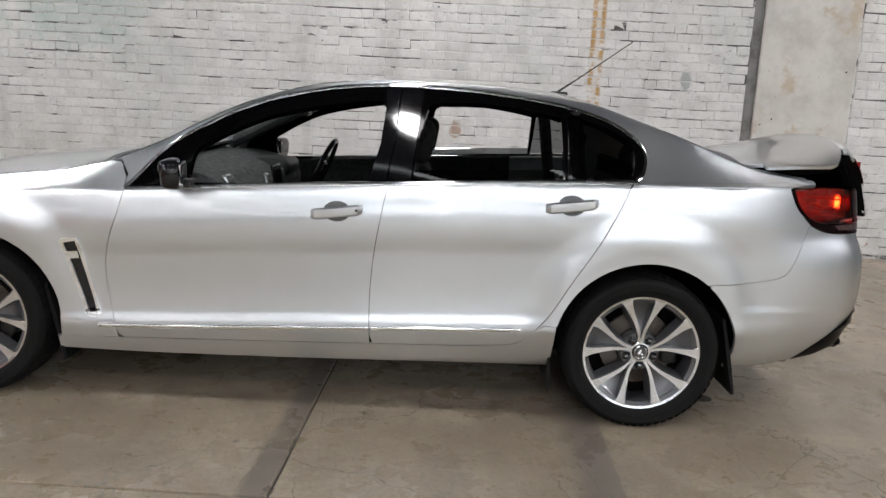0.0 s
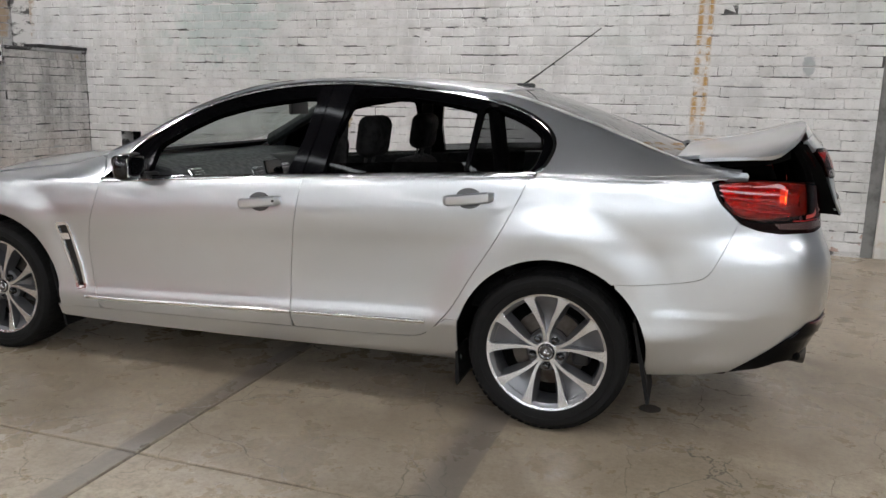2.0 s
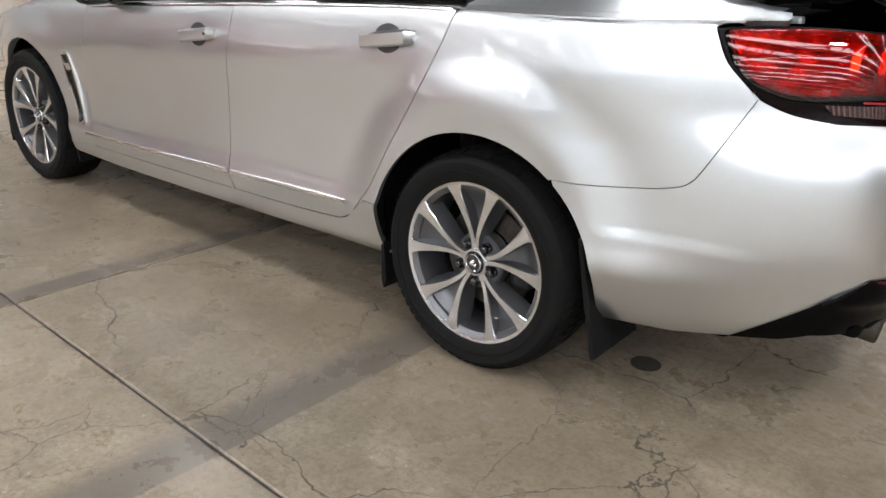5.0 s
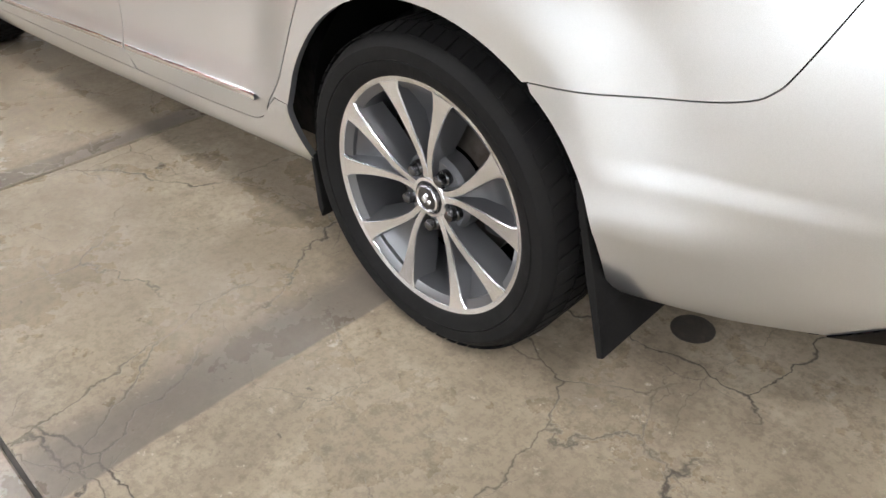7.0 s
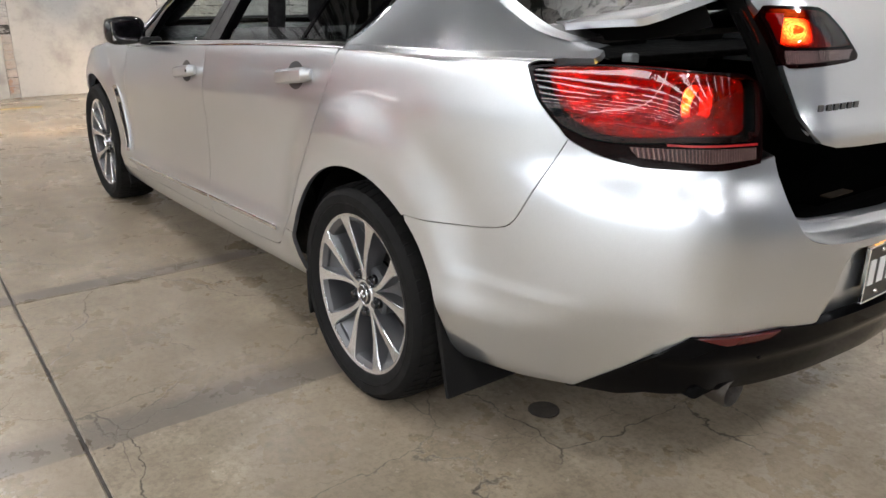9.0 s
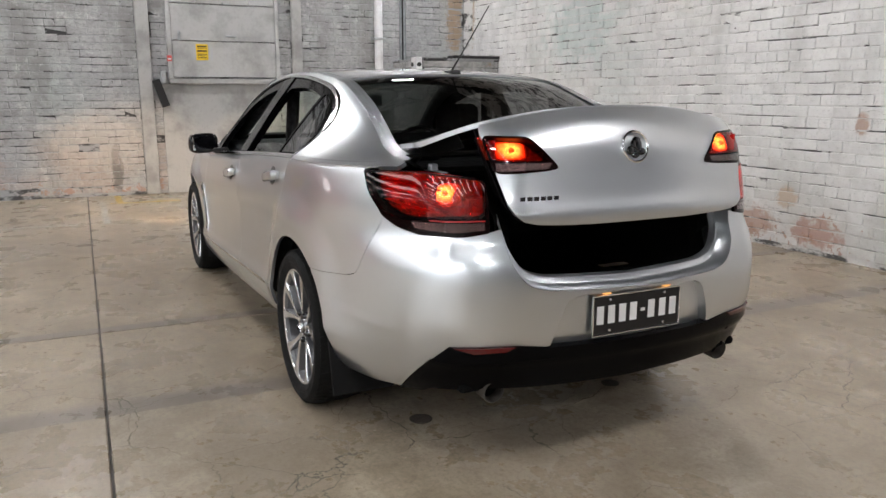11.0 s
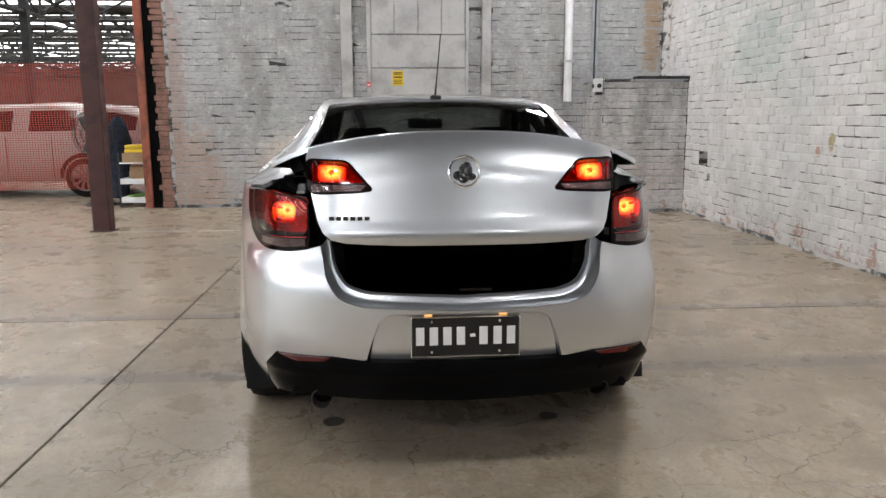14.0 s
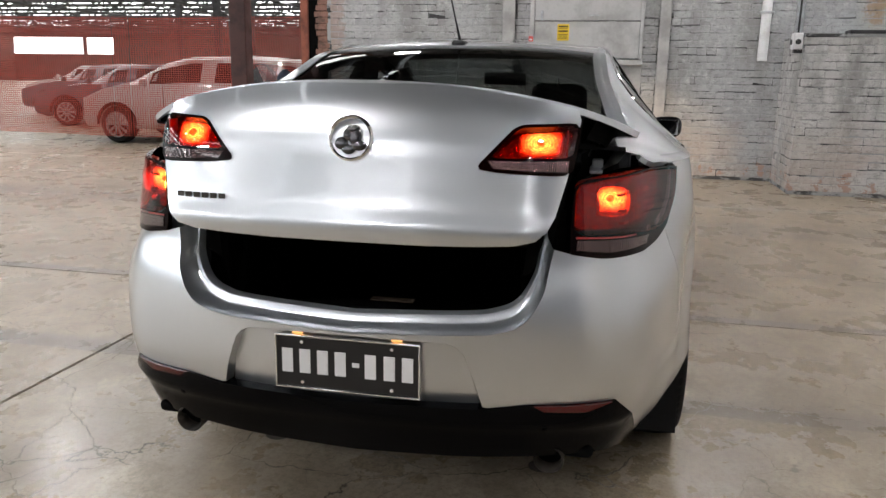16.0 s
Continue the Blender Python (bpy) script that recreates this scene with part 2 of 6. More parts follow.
def silver_paint():
    """Fine metallic silver under clear lacquer, with a breath of dust."""
    m = mat("silver_paint", (.70, .71, .73), .4, .92, Coat_Weight=1.0, Coat_Roughness=.015, Coat_IOR=1.82)
    n = Nodes(m)
    flake = n.ramp(n.noise(900, 2, .6), .35, .65)
    c = n.mix(flake, (.62, .65, .685), (.68, .71, .745))
    n.base(n.mix(n.math("MULTIPLY", n.ramp(n.noise(1.8, 4), .4, .7), .6), c, (.63, .65, .675)))
    n.rough(n.ramp(n.noise(3, 4), .3, .7, .28, .32))
    return m


M_SILVER = silver_paint()
M_BRICK_N, M_BRICK_NJ = painted_brick("painted_brick_piece", False, (.70, .695, .69), True), painted_brick("painted_brick_rest", True, (.70, .695, .69), True)
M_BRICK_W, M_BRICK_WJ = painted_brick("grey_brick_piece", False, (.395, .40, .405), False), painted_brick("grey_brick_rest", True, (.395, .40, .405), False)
M_BRICK_B, M_BRICK_BJ = painted_brick("pale_grey_brick_piece", False, (.56, .555, .55), False), painted_brick("pale_grey_brick_rest", True, (.56, .555, .55), False)
M_MORTAR_N, M_MORTAR_W = painted_joint("painted_mortar", (.63, .622, .61)), painted_joint("grey_mortar", (.33, .335, .34))
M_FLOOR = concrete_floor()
M_JOINT = weathered("joint_filler", (.085, .078, .07), (.045, .042, .04), .9)
M_STAIN = weathered("dark_floor_stain", (.035, .030, .025), (.07, .06, .05), .6, 0, 40)
M_PLASTER = weathered("painted_render", (.40, .40, .395), (.25, .25, .245), .7, 0, 2.2)
M_PIER = weathered("limewashed_render", (.62, .605, .575), (.44, .425, .40), .75, 0, 1.8, .3)
_n = Nodes(M_PIER)
_old = M_PIER.node_tree.nodes["Principled BSDF"].inputs["Base Color"].links[0].from_socket
_c = _n.mix(_n.math("MULTIPLY", _n.ramp(_n.noise(2.2, 6, .7), .55, .66), .7), _old, (.45, .36, .25))
_c = _n.mix(_n.math("MULTIPLY", _n.ramp(_n.noise(5, 6, .7), .66, .70), .8), _c, (.33, .19, .11))
_n.base(_n.mix(_n.ramp(_n.cells(5, "F1", _n.warp(9, .03)), .04, .055, 1.0, 0.0), _c, (.05, .045, .04)))
M_GREYPAINT = weathered("grey_painted_timber", (.45, .455, .455), (.30, .30, .295), .6, 0, 2.5)
M_STEEL = weathered("galvanised_steel", (.50, .53, .55), (.36, .37, .38), .4, .6, 9, .1)
M_WHITE = weathered("white_enamel", (.78, .79, .80), (.62, .62, .62), .35, 0, 4, .05)
M_BROWN = weathered("brown_painted_steel", (.062, .020, .017), (.035, .013, .012), .5, 0, 5, .15)
M_DARKSTEEL = weathered("dark_roof_steel", (.035, .035, .037), (.018, .018, .018), .6, .3, 5, .2)
M_FARWALL = weathered("dark_far_brick", (.075, .066, .058), (.045, .04, .036), .9, 0, 1.2, .2)
M_REDBRICK = weathered("bare_red_brick", (.23, .12, .09), (.12, .075, .06), .85, 0, 9, .6)
M_BLACK = mat("black_plastic", (.012, .012, .013), .45)
M_GLOSS = mat("gloss_black", (.004, .004, .005), .06)
M_CUP = mat("shaded_silver", (.10, .102, .105), .4, .7)
M_VALANCE = mat("gloss_black_valance", (.002, .002, .0024), .07, 0, Specular_IOR_Level=.06)
M_PLATE = mat("black_plate_enamel", (.008, .008, .009), .3)
M_PLATEBAR = mat("grey_white_enamel", (.68, .68, .68), .4)
M_STRAP = mat("faded_brown_webbing", (.05, .032, .018), .8)
M_NUT = mat("dark_chrome", (.11, .11, .115), .16, 1.0)
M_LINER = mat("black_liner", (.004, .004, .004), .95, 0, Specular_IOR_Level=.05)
M_CLOTH = weathered("black_seat_fabric", (.016, .016, .017), (.009, .009, .010), .85, 0, 30, .3)
M_CLOTH.node_tree.nodes["Principled BSDF"].inputs["Specular IOR Level"].default_value = .15
M_DASH = weathered("grey_dash_vinyl", (.022, .025, .027), (.016, .018, .020), .6, 0, 40, .04)
M_HEADLINER = mat("grey_headlining", (.10, .10, .10), .9)
M_CHROME = mat("chrome", (.86, .87, .88), .07, 1.0)
M_RUBBER = weathered("tyre_rubber", (.0065, .0065, .0068), (.011, .0108, .0105), .8, 0, 14, .2)
M_RUBBER.node_tree.nodes["Principled BSDF"].inputs["Specular IOR Level"].default_value = .16
M_ALLOY = mat("machined_alloy", (.80, .81, .83), .24, 1.0)
M_DULLALLOY = mat("dusty_alloy", (.30, .29, .28), .5, .7)
M_GUNMETAL = mat("grey_wheel_paint", (.125, .128, .136), .28, .6, Coat_Weight=.5)
M_DISC = weathered("worn_iron", (.11, .10, .09), (.06, .045, .036), .45, .8, 12, .1)
M_PIPE = weathered("sooty_steel", (.045, .038, .031), (.016, .014, .012), .55, .4, 20, .1)
M_TINT, M_CLEAR = sheet_glass("tinted_glass", (.22, .23, .235)), sheet_glass("windscreen_glass", (.72, .79, .76))
M_REARGLASS = sheet_glass("rear_window_glass", (.19, .20, .20))
M_LAMPEDGE = mat("dark_lamp_edge", (.004, .0006, .0007), .12, 0, Specular_IOR_Level=.12)
M_DARKRED = mat("dark_red_lens", (.26, .010, .012), .06, 0, Coat_Weight=1.0)
M_REFLEX = mat("deep_red_reflector", (.075, .003, .004), .12, 0, Coat_Weight=.2)
M_SMOKE = mat("clear_ribbed_lens", (.30, .22, .20), .12, .6, Coat_Weight=1.0)
_n = Nodes(M_SMOKE)
_rib = _n.math("SINE", _n.math("MULTIPLY", _n.axis(1), 1300.0))
_n.base(_n.mix(_n.ramp(_rib, -.3, .6), (.035, .008, .009), (.15, .085, .08)))
_n.bump(_rib, .5, .003)
M_MIRROR = mat("mirror_glass", (.9, .9, .9), .01, 1.0)
M_YELLOW, M_YELLOWPAINT = mat("yellow_sign", (.75, .52, .02), .5), weathered("worn_yellow_paint", (.48, .34, .08), (.26, .22, .13), .6, 0, 12)
M_WHITEPAINT = weathered("worn_white_paint", (.46, .44, .39), (.22, .20, .165), .6, 0, 14)
M_ORANGE = mat("orange_barrier_mesh", (.34, .034, .015), .5)
M_NAVY = weathered("navy_cloth", (.012, .017, .035), (.006, .008, .016), .9, 0, 14, .4)
M_CARD = weathered("cardboard", (.36, .24, .13), (.25, .165, .09), .8, 0, 6, .1)
M_VAN = mat("pearl_car_paint", (.42, .40, .38), .35, .3, Coat_Weight=1.0)
M_VANGLASS = mat("dark_car_glass", (.008, .008, .009), .18, 0, Specular_IOR_Level=.25)
M_DARKCAR = mat("dark_car_paint", (.06, .06, .07), .3, .4, Coat_Weight=1.0)


def lamp_glow(name, colour, strength):
    m = mat(name, (.5, .02, .01), .15, 0, Coat_Weight=1.0)
    b = m.node_tree.nodes["Principled BSDF"]
    b.inputs["Emission Color"].default_value, b.inputs["Emission Strength"].default_value = (*colour, 1), strength
    return m


def lit_lens(name, cy, cz, wide, high, power=1.0):
    """Faceted red reflector of a lamp: a lit block of rings round the bulb, plain mirror-like red away from it."""
    m = mat(name, (.65, .02, .02), .10, .75)
    n = Nodes(m)
    co = n.t.nodes.new("ShaderNodeTexCoord").outputs["Object"]
    sp = n.t.nodes.new("ShaderNodeSeparateXYZ")
    n.put(sp.inputs[0], co)
    dx = n.math("SUBTRACT", n.math("ABSOLUTE", sp.outputs[1]), cy)
    dz = n.math("SUBTRACT", sp.outputs[2], cz)
    bx = n.math("MAXIMUM", n.math("SUBTRACT", n.math("ABSOLUTE", dx), wide), 0.0)
    bz = n.math("MAXIMUM", n.math("SUBTRACT", n.math("ABSOLUTE", dz), high), 0.0)
    block = n.ramp(n.math("SQRT", n.math("ADD", n.math("MULTIPLY", bx, bx), n.math("MULTIPLY", bz, bz))), .004, .018, 1.0, 0.0)
    r = n.math("SQRT", n.math("ADD", n.math("MULTIPLY", n.math("MULTIPLY", dx, dx), .5), n.math("MULTIPLY", dz, dz)))
    core = n.ramp(n.math("ADD", r, n.math("MULTIPLY", n.noise(60, 2, .6, vec=co), .016)), .020, .046, 1.0, 0.0)
    rings = n.ramp(n.math("SINE", n.math("MULTIPLY", r, 1250.0)), -.6, .8, .55, 1.0)
    dots = n.ramp(n.cells(210, "F1", co), .15, .65, 1.15, .45)
    aft = n.ramp(sp.outputs[0], .79, .85, 0.0, power)
    side = n.ramp(n.noise(46, 2, .6, vec=co), .50, .62)
    col = n.mix(core, (1.0, .10, .012), (1.0, .80, .13))
    glow = n.math("MULTIPLY", n.math("MULTIPLY", block, n.math("ADD", 2.2, n.math("MULTIPLY", core, 13.0))), n.math("MULTIPLY", rings, dots))
    n.put(n.b.inputs["Emission Color"], col)
    n.put(n.b.inputs["Emission Strength"], n.math("ADD", n.math("ADD", .02, n.math("MULTIPLY", side, .05)), n.math("MULTIPLY", glow, aft)))
    # pale forward patches: reflections painted in, along with pinkish inner reflectors
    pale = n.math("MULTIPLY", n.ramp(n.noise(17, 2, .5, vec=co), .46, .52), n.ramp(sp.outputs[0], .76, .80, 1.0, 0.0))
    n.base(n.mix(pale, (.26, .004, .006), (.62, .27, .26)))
    n.bump(n.math("ADD", n.math("MULTIPLY", n.noise(14, 2, vec=co), 2.4), n.math("MULTIPLY", dots, .12)), .6, .012)
    return m


M_LIT_BODY, M_LIT_LID, M_PLATELAMP = lit_lens("lit_tail_reflector", .626, 1.002, .034, .022), lit_lens("lit_lid_lens", .452, 1.147, .036, .016), lamp_glow("plate_lamp_lens", (1.0, .5, .15), 1.4)
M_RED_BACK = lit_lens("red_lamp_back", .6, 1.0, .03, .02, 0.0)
M_HOT = lamp_glow("glowing_reflector", (1.0, .50, .06), 3.2)
_n = Nodes(M_HOT)
_n.put(_n.b.inputs["Emission Strength"], _n.ramp(_n.cells(150, "F1"), .1, .65, 5.5, 1.3))
M_REDGLASS = sheet_glass("red_lens_glass", (.88, .13, .11))

# ---- mesh helpers ----
def thing(name, label, category, m=None, group="", kind=""):
    e = tagged(new(name), label, category, group, kind)
    if m is not None:
        e.matrix_world = m
    return e


def part(name, bm, material, parent=None, label="", smooth=False):
    me = bpy.data.meshes.new(name)
    if isinstance(bm, bmesh.types.BMesh):
        bmesh.ops.recalc_face_normals(bm, faces=bm.faces[:])
        bm.to_mesh(me)
        bm.free()
    else:
        me.from_pydata(*bm)
    me.materials.append(material)
    if smooth:
        me.polygons.foreach_set("use_smooth", [True] * len(me.polygons))
        me.set_sharp_from_angle(angle=radians(38))
    ob = new(name, me)
    if parent is not None:
        ob.parent = parent
    if label:
        ob["label"] = label
    return ob


def box(bm, lo, hi, bevel=0.0, seg=2, m=None):
    r = bmesh.ops.create_cube(bm, size=1)
    v = r["verts"]
    c, s = [(a + b) / 2 for a, b in zip(lo, hi)], [b - a for a, b in zip(lo, hi)]
    bmesh.ops.transform(bm, verts=v, matrix=Matrix.Translation(c) @ Matrix.Diagonal((*s, 1)))
    if bevel:
        e = list({e for x in v for e in x.link_edges})
        out = bmesh.ops.bevel(bm, geom=e, offset=bevel, segments=seg, affect="EDGES", profile=.5)
        v = list({x for f in out["faces"] for x in f.verts} | {x for x in v if x.is_valid})
    if m is not None:
        bmesh.ops.transform(bm, verts=v, matrix=m)
    return v


def boxed(lo, hi, bevel=0.0, seg=2, m=None):
    bm = bmesh.new()
    box(bm, lo, hi, bevel, seg, m)
    return bm


def rod(bm, a, b, r, r2=None, seg=12):
    a, b = Vector(a), Vector(b)
    m = Matrix.Translation((a + b) / 2) @ (b - a).to_track_quat("Z", "Y").to_matrix().to_4x4()
    bmesh.ops.create_cone(bm, cap_ends=True, segments=seg, radius1=r, radius2=r if r2 is None else r2, depth=(b - a).length, matrix=m)


def rodded(*args, **kw):
    bm = bmesh.new()
    rod(bm, *args, **kw)
    return bm


def lathe(bm, prof, seg=48, m=None):
    """Turns (radius, height) round the y axis."""
    rings = [[bm.verts.new((r * math.cos(2 * math.pi * i / seg), h, r * math.sin(2 * math.pi * i / seg))) for i in range(seg)] for r, h in prof]
    for a, b in zip(rings, rings[1:]):
        for i in range(seg):
            bm.faces.new((a[i], a[(i + 1) % seg], b[(i + 1) % seg], b[i]))
    if m is not None:
        bmesh.ops.transform(bm, verts=[v for r in rings for v in r], matrix=m)


def prism(pts, axis, lo, hi, bevel=0.0):
    """A flat outline drawn out along an axis."""
    bm = bmesh.new()
    def at(p, h):
        q = list(p)
        q.insert(axis, h)
        return q
    a, b = [bm.verts.new(at(p, lo)) for p in pts], [bm.verts.new(at(p, hi)) for p in pts]
    bm.faces.new(a), bm.faces.new(b)
    for i in range(len(pts)):
        j = (i + 1) % len(pts)
        bm.faces.new((a[i], a[j], b[j], b[i]))
    if bevel:
        bmesh.ops.bevel(bm, geom=[e for e in bm.edges], offset=bevel, segments=2, affect="EDGES", profile=.5)
    return bm


def setting(name, bm, material, label="", category=""):
    return tagged(part(name, bm, material), label, category or name.split("_")[0], kind="structure")


# ---- the hall ----
WALL_Y, WALL_X = 8.222, -6.4
X0, X1, Y0, Y1 = -70.0, 30.0, -60.0, WALL_Y

ground = setting("ground", boxed((X0 - 200, Y0 - 200, -.5), (X1 + 200, Y1 + 200, -.008)), M_JOINT, "dark filler under the concrete slabs", "ground")
floor = tagged(new("floor"), "worn polished concrete slab floor with cracks, stains and sawn joints", "floor", kind="structure")
_xs, _ys = [-70, -42, -18, -12.07, -6.02, .03, 6.08, 12.1, 30], [-60, -40, -21.5, -15.4, -9.4, -3.32, 2.735, WALL_Y + .2]
for _a, _b in zip(_xs, _xs[1:]):
    for _c0, _d in zip(_ys, _ys[1:]):
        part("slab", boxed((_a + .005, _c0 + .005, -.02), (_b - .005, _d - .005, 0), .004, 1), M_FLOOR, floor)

BRICKS = []
for _i in range(4):
    random.seed(40 + _i)
    _bm = boxed((-.1135, -.02, -.0395), (.1135, .02, .0395), .004, 1)
    for _v in _bm.verts:
        if _v.co.y < 0:
            _v.co += Vector((random.uniform(-.003, .003), random.uniform(-.0025, .0025), random.uniform(-.0025, .0025)))
    _me = bpy.data.meshes.new("brick")
    _bm.to_mesh(_me)
    _bm.free()
    BRICKS.append(_me)


def lay_bricks(parent, spans, m, piece, rest, near, seed, proud=.0045, uneven=.0016, course=.0915, z1=3.6):
    """Courses of bricks on the face y = 0 of m's frame (looking along +y); spans: (x0, x1, z0, z1) rectangles to fill; near: rectangle of single pieces."""
    rnd = random.Random(seed)
    vs, fs, count = [], [], 0
    protos = []
    for me in BRICKS:
        c = me.copy()
        c.materials.append(piece)
        protos.append((c, [v.co.copy() for v in me.vertices], [tuple(p.vertices) for p in me.polygons]))
    for x0, x1, z0, z1 in spans:
        for k in range(int(z0 / course) - 1, int(z1 / course)):
            z = (k + .5) * course + .040
            if z < z0:
                continue
            x = x0 + (-.12 if k % 2 else 0) + rnd.uniform(-.02, .02)
            while x < x1:
                header = k % 6 == 5
                w = .119 if header else .239
                a, b = max(x, x0), min(x + w, x1)
                if b - a > .03:
                    c, co, fc = protos[rnd.randrange(4)]
                    q = Matrix.Translation(((a + b) / 2, -proud + .02 + rnd.gauss(0, uneven), z + rnd.uniform(-.004, .004))) \
                        @ Euler((rnd.gauss(0, .012 + 8 * uneven ** 1.0 - .0128), rnd.gauss(0, .010), rnd.gauss(0, .005))).to_matrix().to_4x4() \
                        @ Matrix.Diagonal(((b - a - rnd.uniform(.0, .005)) / .227, 1, rnd.uniform(1.0, 1.085), 1))
                    if near[0] < (a + b) / 2 < near[1] and near[2] < z < near[3] and count < 300:
                        count += 1
                        o = new("brick", c)
                        o.parent = parent
                        o.matrix_parent_inverse = parent.matrix_world.inverted()
                        o.matrix_world = m @ q
                    else:
                        n0 = len(vs)
                        q = m @ q
                        vs += [q @ v for v in co]
                        fs += [tuple(i + n0 for i in f) for f in fc]
                x += w
    o = part("bricks", (vs, [], fs), rest, parent)
    o["kind"] = "stuff"


def cut_wall(name, lo, hi, material, label):
    return setting(name, boxed(lo, hi), material, label, "wall")


# north wall: painted brick, with a rendered pier and a vent hole
wall_north = tagged(new("wall_north"), "whitewashed old brick wall with peeling paint and a rust streak", "wall", kind="structure")
for _lo, _hi in (((WALL_X - .3, WALL_Y, 0), (-4.80, WALL_Y + .35, 7.5)), ((-4.51, WALL_Y, 0), (5.6, WALL_Y + .35, 7.5)),
                 ((-4.80, WALL_Y, 0), (-4.51, WALL_Y + .35, .70)), ((-4.80, WALL_Y, .87), (-4.51, WALL_Y + .35, 7.5))):
    part("wall_core", boxed(_lo, _hi), M_MORTAR_N, wall_north)
# unseen blue-grey end, added so the boot lid reflects something darker
part("wall_core", boxed((5.6, WALL_Y, 0), (30, WALL_Y + .35, 7.5)), weathered("reflection_dimming_grey", (.17, .18, .20), (.12, .125, .14), .7, 0, 1.5), wall_north, "unseen blue-grey wall end added to dim reflections in the boot lid")
part("vent_back", boxed((-4.9, WALL_Y + .2, .66), (-4.42, WALL_Y + .25, .92)), M_LINER, wall_north)
part("pier", boxed((3.50, WALL_Y - .03, 0), (4.44, WALL_Y, 7.5), .008), M_PIER, wall_north, "smooth rendered pier")
part("groove", boxed((3.40, WALL_Y - .004, 0), (3.50, WALL_Y, 7.5)), weathered("dark_grey_groove", (.20, .20, .195), (.11, .11, .105), .8), wall_north, "dark grey joint strip beside the pier")

# west wall: brick with pilasters, and the wide opening to the next hall south of it
wall_west = tagged(new("wall_west"), "grey-painted brick wall with pilasters and a broken red brick end", "wall", kind="structure")
part("wall_core", boxed((WALL_X - .35, .95, 0), (WALL_X, WALL_Y, 7.5)), M_MORTAR_W, wall_west)
part("lintel", boxed((WALL_X - .35, -60, 6.0), (WALL_X, .95, 7.5)), M_DARKSTEEL, wall_west)

# roof: dark sheeting with roof lights and steel trusses
ceiling_bm = bmesh.new()
for _k in range(13):
    # sheets of the near bay with thin roof lights between
    box(ceiling_bm, (WALL_X, -9 + _k * 1.35, ROOF_Z + .02), (9.0, -9 + _k * 1.35 + (1.21 if _k < 8 else 1.36), ROOF_Z + .1))
    # wider roof lights towards the east end
    box(ceiling_bm, (9.0, -9 + _k * 1.35, ROOF_Z + .02), (30, -9 + _k * 1.35 + (.75 if _k in (1, 3, 5, 7) else 1.36), ROOF_Z + .1))
# the south end of the bay: sheeting with long roof lights between
for _k in range(15):
    _y = -9.9 - _k * 3.4
    for _j in range(5):
        box(ceiling_bm, (-6.4 + _j * 7.4, _y - 2.0, ROOF_Z), (-6.4 + _j * 7.4 + 7.0, _y, ROOF_Z + .08))
# the far hall: lower sheeting in strips, daylight between them
for _k in range(19):
    _x = WALL_X - .4 - _k * 3.4
    for _j in range(9):
        _y = 12 - _j * 8.0
        box(ceiling_bm, (_x - 1.9, _y - 7.4, 5.6), (_x, _y, 5.68))
ceiling = setting("ceiling", ceiling_bm, M_DARKSTEEL, "dark steel roof with strips of bright roof lights", "ceiling")


def truss(name, a, b, depth, bays, r):
    bm = bmesh.new()
    a, b = Vector(a), Vector(b)
    dz = Vector((0, 0, -depth))
    for p, q in ((a, b), (a + dz, b + dz)):
        rod(bm, p, q, r, seg=6)
    for i in range(bays):
        p, q = a.lerp(b, i / bays), a.lerp(b, (i + 1) / bays)
        rod(bm, p, q + dz if i % 2 == 0 else p + dz, r * .7, seg=5)
        rod(bm, p + dz if i % 2 == 0 else p, q if i % 2 == 0 else q + dz, r * .7, seg=5) if i % 2 == 0 else rod(bm, p + dz, q, r * .7, seg=5)
    return part(name, bm, M_DARKSTEEL)


for _k, _x in enumerate((-4.0, -.8, 2.4, 5.9, 9.4, 13, 17)):
    tagged(truss("roof_truss", (_x, -58, ROOF_Z - .1), (_x, WALL_Y, ROOF_Z - .1), .8, 56, .045), "dark painted steel roof truss under the sheeting", "truss", "trusses of the bay")
for _k in range(9):
    _x = WALL_X - 3.5 - _k * 6.2
    tagged(truss("roof_truss", (_x, -60, 5.5), (_x, 12, 5.5), 1.0, 36, .06), "dark steel roof truss of the far hall", "truss", "trusses of the far hall")
for _k in range(7):
    _y = -52 + _k * 9.0
    tagged(truss("roof_truss", (-68, _y, 5.5), (WALL_X - .5, _y, 5.5), 1.0, 30, .06), "dark steel roof truss of the far hall", "truss", "trusses of the far hall")

# plain walls that close the hall
cut_wall("wall_east", (30, -60, 0), (30.3, WALL_Y + .3, 7.5), M_MORTAR_N, "plain painted brick wall behind the camera")
cut_wall("wall_south", (-6.4, -60.3, 0), (30, -60, 7.5), M_MORTAR_N, "plain painted brick wall behind the camera")
wall_far = tagged(new("wall_far"), "far hall end wall with wide bright openings", "wall", kind="structure")
for _lo, _hi in (((-70.3, -60, 0), (-70, 12, 2.85)), ((-70.3, -60, 4.55), (-70, 12, 5.7)), ((-70.3, -47.7, 2.85), (-70, 12, 4.55)), ((-70.3, -51.35, 2.85), (-70, -51.05, 4.55)),
                 ((-70, -60.3, 0), (-6.4, -60, 5.7))):
    part("wall_core", boxed(_lo, _hi), M_FARWALL, wall_far)
cut_wall("wall_far_north", (-70, 12, 0), (-6.7, 12.3, 5.7), M_FARWALL, "plain brick wall of the far hall")

